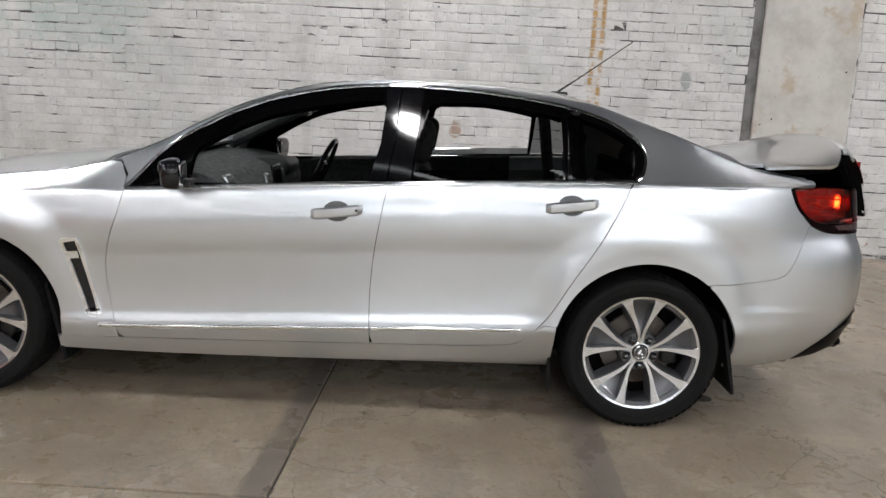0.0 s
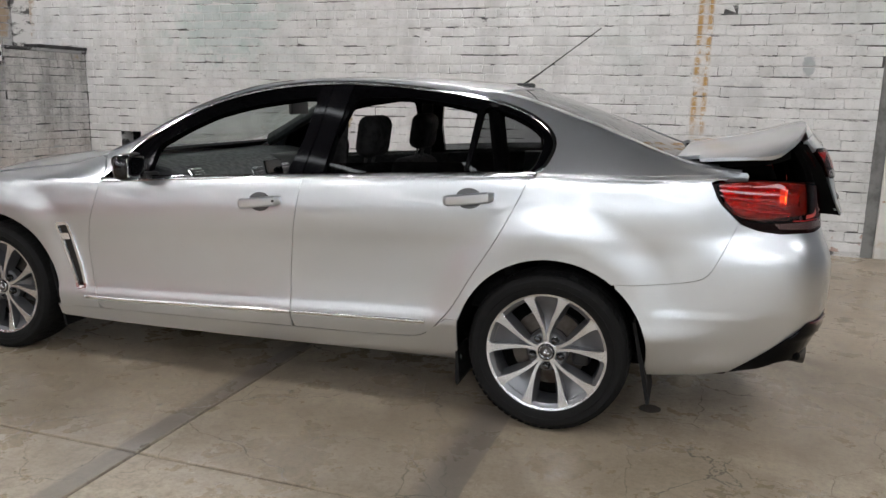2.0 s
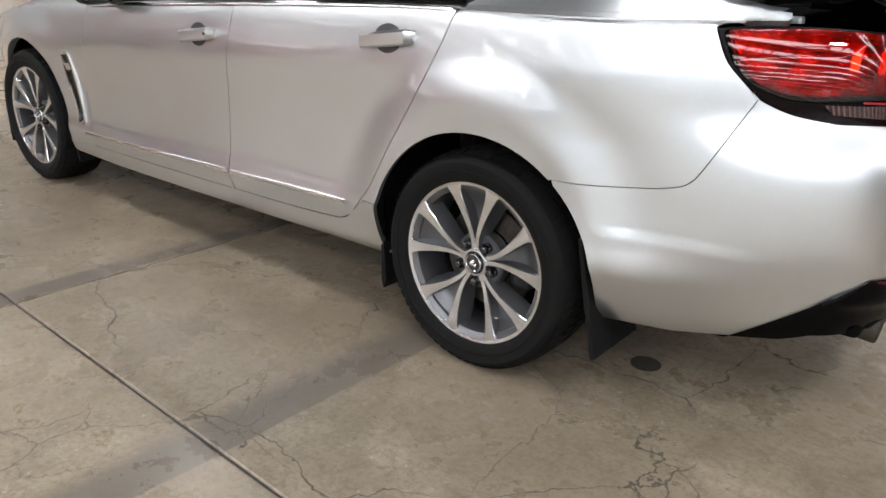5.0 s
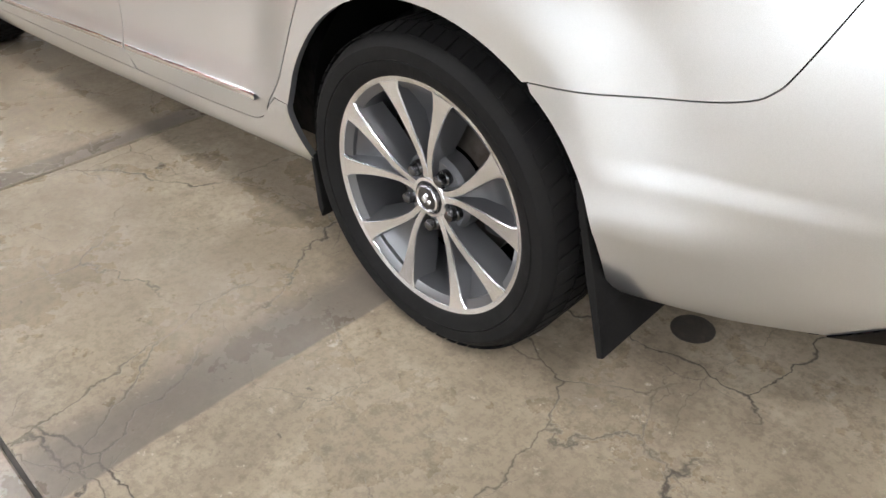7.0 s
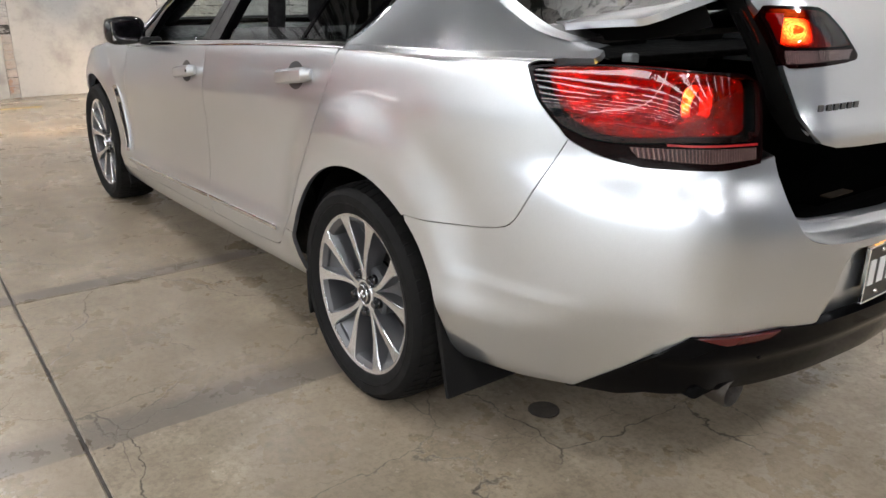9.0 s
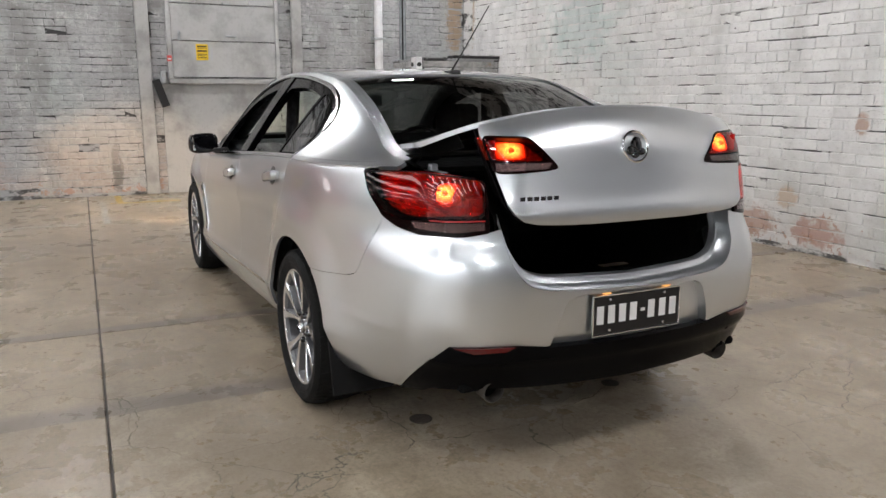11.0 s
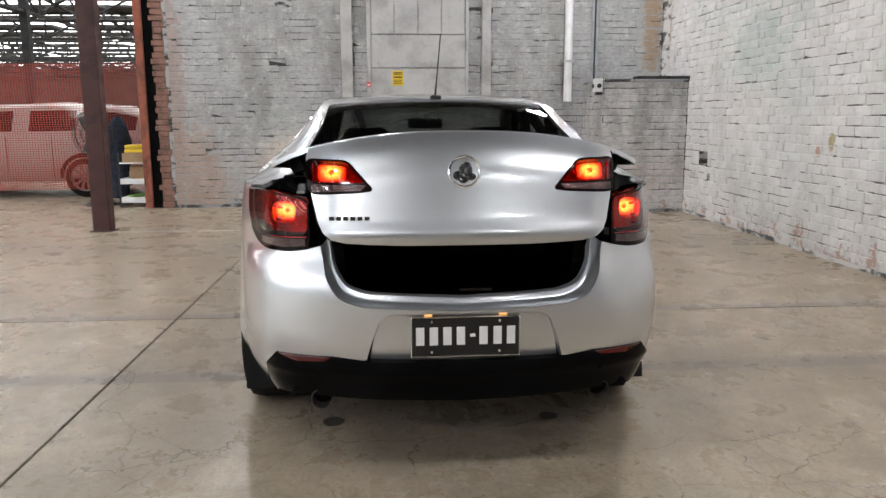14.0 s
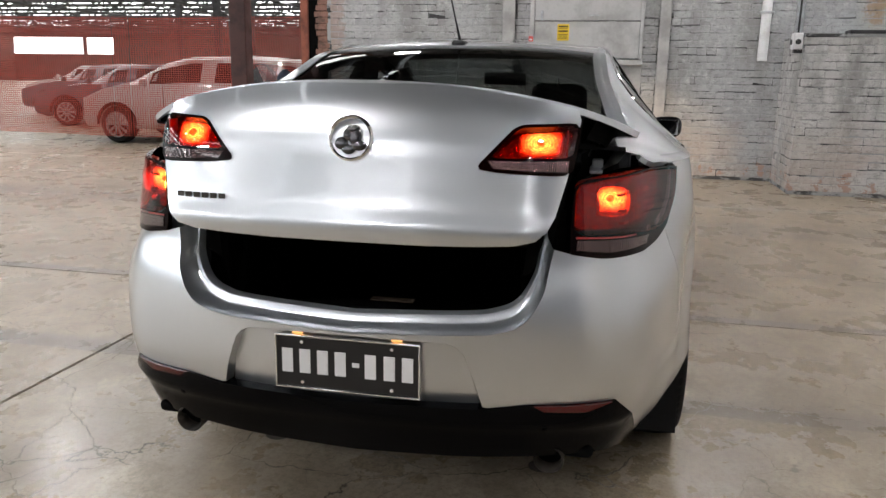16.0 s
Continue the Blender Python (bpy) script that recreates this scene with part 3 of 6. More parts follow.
# the bright overcast sky outside the roof lights and openings of the far hall
M_DAYLIGHT = mat("bright_sky", (.8, .8, .8), 1.0)
_b = M_DAYLIGHT.node_tree.nodes["Principled BSDF"]
_b.inputs["Emission Color"].default_value, _b.inputs["Emission Strength"].default_value = (1, 1, 1, 1), 3.1
_vs = [(-90, -80, 8.5), (-6.9, -80, 8.5), (-6.9, 30, 8.5), (-90, 30, 8.5), (-75, -80, 0), (-75, 30, 0), (-75, 30, 8.4), (-75, -80, 8.4), (-74, -66, 0), (-7, -66, 0), (-7, -66, 8.4), (-74, -66, 8.4)]
setting("backdrop", (_vs, [], [(3, 2, 1, 0), (4, 5, 6, 7), (8, 9, 10, 11)]), M_DAYLIGHT, "plain bright white sky outside the far hall", "backdrop")
M_DULLSKY = mat("dull_cloud", (.8, .8, .8), 1.0)
_b = M_DULLSKY.node_tree.nodes["Principled BSDF"]
_b.inputs["Emission Color"].default_value, _b.inputs["Emission Strength"].default_value = (.92, .96, 1, 1), 2.6
M_SKYLIGHT = mat("bright_cloud", (.8, .8, .8), 1.0)
_b = M_SKYLIGHT.node_tree.nodes["Principled BSDF"]
_b.inputs["Emission Color"].default_value, _b.inputs["Emission Strength"].default_value = (.92, .96, 1, 1), 6.0
setting("backdrop", ([(-6.8, -66, 8.6), (34, -66, 8.6), (34, -9.5, 8.6), (-6.8, -9.5, 8.6)], [], [(3, 2, 1, 0)]), M_SKYLIGHT, "plain bright cloud above the roof lights", "backdrop")
setting("backdrop", ([(-6.8, -9.4, 8.6), (34, -9.4, 8.6), (34, 9, 8.6), (-6.8, 9, 8.6)], [], [(3, 2, 1, 0)]), M_DULLSKY, "plain white sky above the roof lights", "backdrop")

# ---- shape of the car body: plan outline, side profile, upper profile ----
def pchip(pts):
    xs, ys = np.array([p[0] for p in pts], float), np.array([p[1] for p in pts], float)
    h, dl = np.diff(xs), np.diff(ys) / np.diff(xs)
    m = np.zeros_like(xs)
    for i in range(1, len(xs) - 1):
        if dl[i - 1] * dl[i] > 0:
            w1, w2 = 2 * h[i] + h[i - 1], h[i] + 2 * h[i - 1]
            m[i] = (w1 + w2) / (w1 / dl[i - 1] + w2 / dl[i])
    m[0], m[-1] = dl[0], dl[-1]

    def f(x):
        x = np.clip(np.asarray(x, float), xs[0], xs[-1])
        i = np.clip(np.searchsorted(xs, x) - 1, 0, len(h) - 1)
        t = (x - xs[i]) / h[i]
        return ((1 + 2 * t) * (1 - t) ** 2 * ys[i] + t * (1 - t) ** 2 * h[i] * m[i]
                + t * t * (3 - 2 * t) * ys[i + 1] + t * t * (t - 1) * h[i] * m[i + 1])
    return f


def soft_curve(pts, sigma):
    """The curve through the points with its curvature evened out."""
    f = pchip(pts)
    x0, x1, h = pts[0][0], pts[-1][0], sigma / 12
    k = np.arange(x0 - 4 * sigma, x1 + 4 * sigma, h)
    y = f(k) + np.where(k < x0, (k - x0) * (pts[1][1] - pts[0][1]) / (pts[1][0] - pts[0][0]), 0) + np.where(k > x1, (k - x1) * (pts[-1][1] - pts[-2][1]) / (pts[-1][0] - pts[-2][0]), 0)
    g = np.exp(-.5 * (np.arange(-36, 37) / 12) ** 2)
    y = np.convolve(np.pad(y, 36, mode="edge"), g / g.sum(), "valid")
    return lambda x: np.interp(np.asarray(x, float), k, y)


def sstep(a, b, x):
    t = np.clip((np.asarray(x, float) - a) / (b - a), 0, 1)
    return t * t * (3 - 2 * t)


PLAN = [(-3.84, 0), (-3.83, .25), (-3.78, .5), (-3.68, .68), (-3.5, .81), (-3.2, .873), (-2.9, .9), (-2.5, .91), (-2, .915),
        (-1.2, .918), (-.5, .914), (-.1, .915), (.2, .905), (.45, .878), (.6, .851), (.7, .823), (.8, .79), (.9, .75),
        (.96, .716), (1.01, .668), (1.055, .59), (1.098, .45), (1.13, .25), (1.142, 0)]
_c = np.concatenate([[0], np.cumsum(np.hypot(np.diff([p[0] for p in PLAN]), np.diff([p[1] for p in PLAN])))])
_k = np.linspace(0, _c[-1], 3000)
PX, PY = pchip(list(zip(_c, [p[0] for p in PLAN])))(_k), pchip(list(zip(_c, [p[1] for p in PLAN])))(_k)
_g = np.exp(-np.linspace(-2, 2, 91) ** 2)
_g /= _g.sum()
PX = np.convolve(np.pad(PX, 45, mode="reflect"), _g, "valid")
PY = np.convolve(np.concatenate([-PY[45:0:-1], PY, -PY[-2:-47:-1]]), _g, "valid")
PS = np.concatenate([[0], np.cumsum(np.hypot(np.diff(PX), np.diff(PY)))])
PS -= np.interp(0, PX[:2600], PS[:2600])
_tx, _ty = np.gradient(PX, PS), np.gradient(PY, PS)
S_END = PS[-1]
crease = pchip([(-3.8, .70), (-3.5, .78), (-3.2, .84), (-2.9, .885), (-2.5, .915), (-2.23, .925), (-1.9, .95), (-1.5, .978),
                (-1.1, 1.003), (-.6, 1.033), (-.1, 1.056), (.2, 1.062), (.45, 1.07), (.65, 1.078), (1.2, 1.082)])
edge_z = pchip([(-3.8, .72), (-3.6, .80), (-3.3, .88), (-2.9, .945), (-2.5, 1.0), (-2.3, 1.06), (-2.14, 1.128), (-1.985, 1.212),
                (-1.8, 1.302), (-1.63, 1.362), (-1.48, 1.4), (-1.1, 1.432), (-.75, 1.426), (-.47, 1.402), (-.25, 1.37),
                (-.125, 1.335), (0, 1.295), (.134, 1.252), (.265, 1.205), (.4, 1.155), (.5, 1.124), (.6, 1.11), (.7, 1.1), (1.2, 1.1)])
edge_y = pchip([(-3.8, .3), (-3.6, .56), (-3.3, .68), (-2.9, .73), (-2.3, .735), (-2.14, .71), (-1.985, .68), (-1.8, .645), (-1.63, .618),
                (-1.48, .602), (-1.1, .59), (-.6, .582), (-.3, .58), (0, .597), (.27, .637), (.5, .677), (.65, .69), (1.2, .69)])
ridge_z = pchip([(-3.78, .76), (-3.6, .84), (-3.3, .935), (-3, 1.0), (-2.6, 1.04), (-2.35, 1.055), (-2.2, 1.11), (-1.9, 1.245), (-1.6, 1.365),
                 (-1.4, 1.422), (-1.1, 1.455), (-.8, 1.455), (-.5, 1.44), (-.3, 1.418), (0, 1.33), (.25, 1.235), (.45, 1.16), (.6, 1.13), (.9, 1.12)])
trim_z = pchip([(-3.8, .31), (-2.4, .335), (-2.28, .338), (-1.18, .386), (-.53, .41), (1.2, .45)])
side_in = soft_curve([(-1.35, .085), (-1.1, .05), (-.8, .026), (-.4, .008), (-.1, 0), (0, -.002), (.03, 0), (.11, .012), (.28, .019), (.52, .015),
                 (.64, .006), (.72, .0035), (.78, .0055), (.84, .0105), (.90, .0165), (.95, .0215), (1, .030), (1.06, .056)], .016)
rear_in = soft_curve([(.2, .16), (.28, .1), (.34, .065), (.42, .035), (.5, .012), (.58, 0), (.66, 0), (.74, .006), (.8, .022), (.86, .05), (.9, .055), (1, .068), (1.09, .085)], .022)


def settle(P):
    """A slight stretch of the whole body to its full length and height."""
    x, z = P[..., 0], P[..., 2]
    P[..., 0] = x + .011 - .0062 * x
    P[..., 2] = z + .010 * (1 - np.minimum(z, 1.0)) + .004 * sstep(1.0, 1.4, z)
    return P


ARCHES = ((0.0, .335), (-2.915, .335))


def shell(s, z, lift=0.0):
    """The outer skin of the left side (y < 0): s along the plan outline, z up, lift outwards."""
    s, z = np.asarray(s, float), np.asarray(z, float)
    x, y = np.interp(s, PS, PX), np.interp(s, PS, PY)
    nx, ny = np.interp(s, PS, _ty) * -1, np.interp(s, PS, _tx)
    zb, ze, zt = crease(x), edge_z(x), trim_z(x)
    low = np.where(z < zt, (z - zt) / .14, np.minimum((z - zt) / (zb - zt), 1.0))
    d = side_in(low)
    wr = sstep(.30, .90, s)
    d = d * (1 - wr) + rear_in(np.minimum(z, 1.09)) * wr
    for ax, az in ARCHES:
        r = np.hypot(x - ax, (z - az) * .97)
        up = sstep(.25, .55, z)
        d = d - (.031 if ax > -1 else .019) * (1 - sstep(.43, .60, r)) * up * (1 - wr) * (1 - .7 * sstep(.06, .30, np.abs(x - ax) - .28))
    # low crease on the side of the rear bumper
    d = d - .0042 * (1 - sstep(.525, .56, z)) * sstep(.26, .50, z) * sstep(.36, .46, s) * (1 - sstep(.62, .95, s))
    over = np.clip((z - zb) / np.maximum(ze - zb, .02), 0, 1.3)
    db = side_in(1.0) * (1 - wr) + rear_in(np.minimum(zb, 1.09)) * wr
    d = np.where(z > zb, db, d)
    shelf = sstep(-.15, .1, x)
    lean = (1 - shelf) * (.88 * over + .12 * over ** 2) + shelf * (.92 * np.maximum(over, 0) ** .88 + .08 * over)
    rise = np.where(z > zb, (y - db - edge_y(x)) * lean * (1 - sstep(.75, .95, s)), 0)
    d = d - lift
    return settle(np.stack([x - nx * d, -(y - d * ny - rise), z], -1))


def s_of_x(x):
    return np.interp(x, PX[:2700], PS[:2700])


def s_of_y(y):
    k = len(PS) - 1 - np.argmax(PX[::-1] < .8)
    return np.interp(-abs(y), -PY[k:], PS[k:])


def upper(x, v, lift=0.0):
    """The upper skin: hood, windscreen, roof, rear window. v runs from -1 to 1 across."""
    x, v = np.asarray(x, float), np.asarray(v, float)
    ze, ye, zc = edge_z(x), edge_y(x), ridge_z(x)
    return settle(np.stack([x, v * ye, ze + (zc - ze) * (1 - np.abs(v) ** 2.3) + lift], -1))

# ---- the silver sedan ----
from mathutils.geometry import delaunay_2d_cdt


def smooth_line(pts, n=6):
    """A rounded curve through the points (centripetal), n steps to a stretch."""
    p = [np.array(q, float) for q in pts]
    p = [2 * p[0] - p[1]] + p + [2 * p[-1] - p[-2]]
    out = []
    for a, b, c, d in zip(p, p[1:], p[2:], p[3:]):
        for i in range(n):
            t = i / n
            out.append(.5 * ((2 * b) + (c - a) * t + (2 * a - 5 * b + 4 * c - d) * t * t + (3 * b - a - 3 * c + d) * t ** 3))
    return [tuple(q) for q in out] + [tuple(p[-2])]


def dense(loop, step):
    out = []
    for a, b in zip(loop, loop[1:] + loop[:1]):
        d = math.dist(a, b)
        if d < 1e-5:
            continue
        k = max(1, int(math.ceil(d / step)))
        out += [(a[0] + (b[0] - a[0]) * i / k, a[1] + (b[1] - a[1]) * i / k) for i in range(k)]
    return out


def area2(loop):
    return sum(a[0] * b[1] - b[0] * a[1] for a, b in zip(loop, loop[1:] + loop[:1]))


def shrink(loop, d):
    """Draws a closed loop in by d."""
    sg = 1 if area2(loop) > 0 else -1
    out = []
    for a, b, c in zip(loop[-1:] + loop[:-1], loop, loop[1:] + loop[:1]):
        t = Vector((c[0] - a[0], c[1] - a[1]))
        if t.length < 1e-9:
            continue
        t.normalize()
        out.append((b[0] - t.y * d * sg, b[1] + t.x * d * sg))
    return out


def inside(P, loop):
    P, L = np.asarray(P), np.asarray(loop)
    A, B = L, np.roll(L, -1, 0)
    r = np.zeros(len(P), bool)
    for a, b in zip(A, B):
        c = (a[1] > P[:, 1]) != (b[1] > P[:, 1])
        r ^= c & (P[:, 0] < (b[0] - a[0]) * (P[:, 1] - a[1]) / (b[1] - a[1] + 1e-15) + a[0])
    return r


def far_from(P, loop, d):
    P, L = np.asarray(P), np.asarray(loop)
    A, B = L, np.roll(L, -1, 0)
    best = np.full(len(P), 9e9)
    for a, b in zip(A, B):
        ab = b - a
        t = np.clip(((P - a) @ ab) / (ab @ ab + 1e-15), 0, 1)
        best = np.minimum(best, np.linalg.norm(P - a - t[:, None] * ab, axis=1))
    return best > d


def skin(name, fn, loop, material, parent, holes=(), step=.03, gap=.0015, rim=.014, label="", flip=False, mirror=False, close=False):
    """A panel cut out of the surface fn(u, v) by a loop (and holes), with its edges turned in by rim."""
    loops = [dense(shrink(loop, gap) if gap else list(loop), step)] + [dense(shrink(h, -gap) if gap else list(h), step) for h in holes]
    flat = [p for l in loops for p in l]
    edges, k = [], 0
    for l in loops:
        edges += [(k + i, k + (i + 1) % len(l)) for i in range(len(l))]
        k += len(l)
    L = np.array(loops[0])
    gx, gy = np.meshgrid(np.arange(L[:, 0].min() + step / 2, L[:, 0].max(), step), np.arange(L[:, 1].min() + step / 2, L[:, 1].max(), step * .87))
    gx[1::2] += step / 2
    G = np.stack([gx.ravel(), gy.ravel()], 1)
    if len(G):
        keep = inside(G, loops[0])
        for l in loops[1:]:
            keep &= ~inside(G, l)
        for l in loops:
            keep &= far_from(G, l, step * .45)
        G = G[keep]
    allp = [Vector(p) for p in flat] + [Vector(p) for p in G]
    vs, es, fs, ov, oe, of = delaunay_2d_cdt(allp, edges, [], 0, 1e-6)
    V = np.array([tuple(v) for v in vs])
    F = np.array([f for f in fs if len(f) == 3])
    C = V[F].mean(1)
    ok = inside(C, loops[0])
    for l in loops[1:]:
        ok &= ~inside(C, l)
    F = F[ok]
    a = V[F]
    turn = (a[:, 1, 0] - a[:, 0, 0]) * (a[:, 2, 1] - a[:, 0, 1]) - (a[:, 2, 0] - a[:, 0, 0]) * (a[:, 1, 1] - a[:, 0, 1])
    F[turn < 0] = F[turn < 0][:, ::-1]
    e = 2e-3
    P = fn(V[:, 0], V[:, 1])
    du, dv = fn(V[:, 0] + e, V[:, 1]) - fn(V[:, 0] - e, V[:, 1]), fn(V[:, 0], V[:, 1] + e) - fn(V[:, 0], V[:, 1] - e)
    N = np.cross(du, dv)
    N /= np.linalg.norm(N, axis=1)[:, None] + 1e-12
    if flip:
        N, F = -N, F[:, ::-1]
    if mirror:
        P, N, F = P * [1, -1, 1], N * [1, -1, 1], F[:, ::-1]
    # turned-in edge
    cnt = {}
    for f in F:
        for i in range(3):
            a, b = int(f[i]), int(f[(i + 1) % 3])
            cnt[(a, b)] = cnt.get((a, b), 0) + 1
    border = [(a, b) for (a, b) in cnt if (b, a) not in cnt]
    verts, faces, normals = [tuple(p) for p in P], [tuple(int(i) for i in f) for f in F], [tuple(N[i]) for f in F for i in f]
    if rim and border:
        ids = {}
        for a, b in border:
            for q in (a, b):
                if q not in ids:
                    ids[q] = len(verts)
                    verts.append(tuple(P[q] - N[q] * rim))
        for a, b in border:
            faces.append((b, a, ids[a], ids[b]))
            fa, fb = P[a], P[b]
            side = np.cross(fb - fa, N[a])
            side = side / (np.linalg.norm(side) + 1e-12)
            normals += [tuple(side)] * 4
    if close and rim:
        back = len(verts)
        verts += [tuple(p - n * rim) for p, n in zip(P, N)]
        for f in F:
            faces.append(tuple(int(i) + back for i in f[::-1]))
            normals += [tuple(-N[i]) for i in f[::-1]]
    me = bpy.data.meshes.new(name)
    me.from_pydata(verts, [], faces)
    me.materials.append(material)
    me.polygons.foreach_set("use_smooth", [True] * len(me.polygons))
    me.normals_split_custom_set(normals)
    ob = new(name, me)
    ob.parent = parent
    if label:
        ob["label"] = label
    return ob


def both(name, fn, loop, material, parent, **kw):
    """The panel on the left side and its twin on the right."""
    return skin(name, fn, loop, material, parent, **kw), skin(name, fn, loop, material, parent, mirror=True, **kw)


def X(pts):
    """Side view points (x, z) to the shell's own (s, z)."""
    return [(float(s_of_x(x)), z) for x, z in pts]


def Y(pts):
    """Rear view points (y, z) on the left half to (s, z)."""
    return [(float(s_of_y(y)), z) for y, z in pts]


def lifted(h):
    return lambda s, z: shell(s, z, h)


car = thing("car", "silver four-door sedan with its boot lid raised and its windows down", "car", pose(1.426, 4.421, 0, 0, 0, .85))
body = car

# lines of the side
FRONT_GAP = smooth_line([(-2.245, .921), (-2.27, .824), (-2.308, .70), (-2.325, .597), (-2.314, .472), (-2.292, .376), (-2.272, .283)], 5)
MID_GAP = smooth_line([(-1.13, 1.0), (-1.155, .857), (-1.18, .683), (-1.19, .507), (-1.183, .313)], 5)
REAR_GAP = smooth_line([(-.112, 1.053), (-.151, .955), (-.231, .797), (-.332, .631), (-.41, .495), (-.467, .422), (-.515, .37), (-.575, .341), (-.64, .334)], 5)
BUMP_GAP = smooth_line([(.716, .909), (.663, .808), (.622, .73), (.603, .703), (.573, .684), (.498, .667), (.38, .655), (.253, .649)], 4)
LIGHT_LOW = smooth_line([(.60, 1.062), (.612, 1.035), (.639, .985), (.695, .93), (.716, .909), (.79, .88), (.88, .867)], 4)
BELT = [(x, float(crease(x))) for x in np.linspace(-2.245, -.112, 24)]


def arch(cx, a0, a1, r=.395, n=22, z=.335):
    return [(cx + r * math.cos(radians(a0 + (a1 - a0) * i / n)), z + r * 1.0 * math.sin(radians(a0 + (a1 - a0) * i / n))) for i in range(n + 1)]


def along(f, x0, x1, n=20, dz=0.0):
    return [(x, float(f(x)) + dz) for x in np.linspace(x0, x1, n)]


sill_low = pchip([(-2.6, .216), (-2.185, .212), (-1.563, .217), (-.943, .226), (-.3, .236)])
door_low = pchip([(-2.6, .272), (-2.272, .283), (-1.93, .292), (-1.183, .313), (-.64, .334), (-.46, .43), (-.3, .43)])

both("front_door", shell, X(BELT[:12] + [p for p in MID_GAP] + along(door_low, -1.2, -2.25, 14)[0:] + FRONT_GAP[::-1][1:-1]), M_SILVER, car, step=.019, label="silver front door skin")
both("rear_door", shell, X(MID_GAP[:1] + [b for b in BELT[12:]] + REAR_GAP[1:] + along(door_low, -.66, -1.17, 8) + MID_GAP[::-1][1:-1]), M_SILVER, car, step=.019, label="silver rear door skin")
# front wing, from the bumper line round the arch to the door
WING_TOP = along(edge_z, -3.45, -2.36, 16, -.004)
both("front_wing", shell, X(WING_TOP + [(-2.30, 1.035), (-2.252, .98), (-2.245, .925)] + FRONT_GAP[1:] + [(-2.30, .281), (-2.545, .272)]
     + arch(-2.915, -9, 165) + [(-3.40, .50), (-3.5, .66)]), M_SILVER, car, step=.019, label="silver front wing")
both("sill", shell, X(along(door_low, -2.54, -.66, 30) + REAR_GAP[::-1][:9] + [(-.44, .437), (-.385, .437), (-.394, .27), (-.385, .236)] + along(sill_low, -.4, -2.54, 24)[0:]), M_SILVER, car, step=.019, label="silver sill panel")
# rear quarter with the roof pillar
ROOF_EDGE = along(edge_z, -2.35, .62, 60, -.003)
DLO = smooth_line([(-2.245, .938), (-2.217, .968), (-2.15, 1.058), (-2.076, 1.129), (-1.962, 1.202), (-1.797, 1.285), (-1.628, 1.343), (-1.382, 1.394), (-1.133, 1.415), (-.882, 1.412),
                   (-.629, 1.393), (-.376, 1.358), (-.225, 1.32), (-.127, 1.277), (-.06, 1.226), (-.035, 1.17), (-.055, 1.104), (-.09, 1.074)], 4)
both("rear_quarter", shell, X([(-.09, 1.072)] + REAR_GAP[1:30] + [(-.44, .437), (-.385, .437)] + arch(0, 165, 52) + [(.253, .649)] + BUMP_GAP[::-1][1:] + LIGHT_LOW[::-1][8:]
     + [(.62, 1.07), (.68, 1.078), (.745, 1.080), (.750, 1.088), (.742, 1.0985), (.66, 1.104), (.60, 1.1085)] + [p for p in ROOF_EDGE[::-1] if -.33 < p[0] < .56] + [(-.33, float(edge_z(-.33)) - .003), (-.33, 1.3495)] + [p for p in DLO if p[0] > -.33]), M_SILVER, car, step=.019, label="silver rear quarter panel with the roof pillar")
both("roof_rail", shell, X([p for p in ROOF_EDGE if p[0] < -.33] + [(-.33, float(edge_z(-.33)) - .003), (-.33, 1.3495)] + [p for p in DLO[::-1] if p[0] < -.33] + [(-2.25, .99), (-2.30, 1.04)]), M_SILVER, car, label="silver roof side rail")
# bumper
OPENING = smooth_line([(-.512, .895), (-.497, .84), (-.48, .785), (-.438, .722), (-.38, .697), (-.30, .688), (0, .676)], 5)
VAL_TOP = [(-.672, .507), (-.46, .507), (-.36, .494), (-.2, .49), (0, .489)]
VAL_SIDE = [(.748, .284), (.82, .345), (.892, .405), (.96, .46)]
RECESS = [(-.345, .497), (-.322, .57), (-.298, .636), (-.28, .654), (-.255, .664), (0, .667)]
_bump = X(BUMP_GAP) + X(arch(0, 52, -11)[1:]) + X([(.45, .262), (.60, .264), (.748, .284)] + VAL_SIDE[1:]) + Y(VAL_TOP[:3]) + Y(RECESS) + Y(OPENING[::-1]) \
    + Y([(-.56, .882), (-.64, .872)]) + X(LIGHT_LOW[::-1][:12])
both("rear_bumper", shell, _bump, M_SILVER, car, step=.019, label="silver rear bumper skin", gap=.001)
both("plate_recess", lifted(-.03), Y([(-.34, .492)] + RECESS[1:] + [(0, .489)]), M_SILVER, car, gap=0, rim=0, label="silver recess round the plate")
_w = Y(RECESS)
for _m in (1, -1):
    _a, _b = shell(*np.array(_w).T), shell(*np.array(_w).T, -.034)
    _vs = [tuple(p * [1, _m, 1]) for p in np.concatenate([_a, _b])]
    _n = len(_w)
    part("recess_wall", (_vs, [], [(i, i + 1, _n + i + 1, _n + i) for i in range(_n - 1)]), M_SILVER, car, smooth=True)
def valance_face(s, z):
    """Rounded upper lip, drawn in below it."""
    z = np.asarray(z, float)
    return shell(s, z, .004 + .010 * np.exp(-((z - .452) / .024) ** 2))


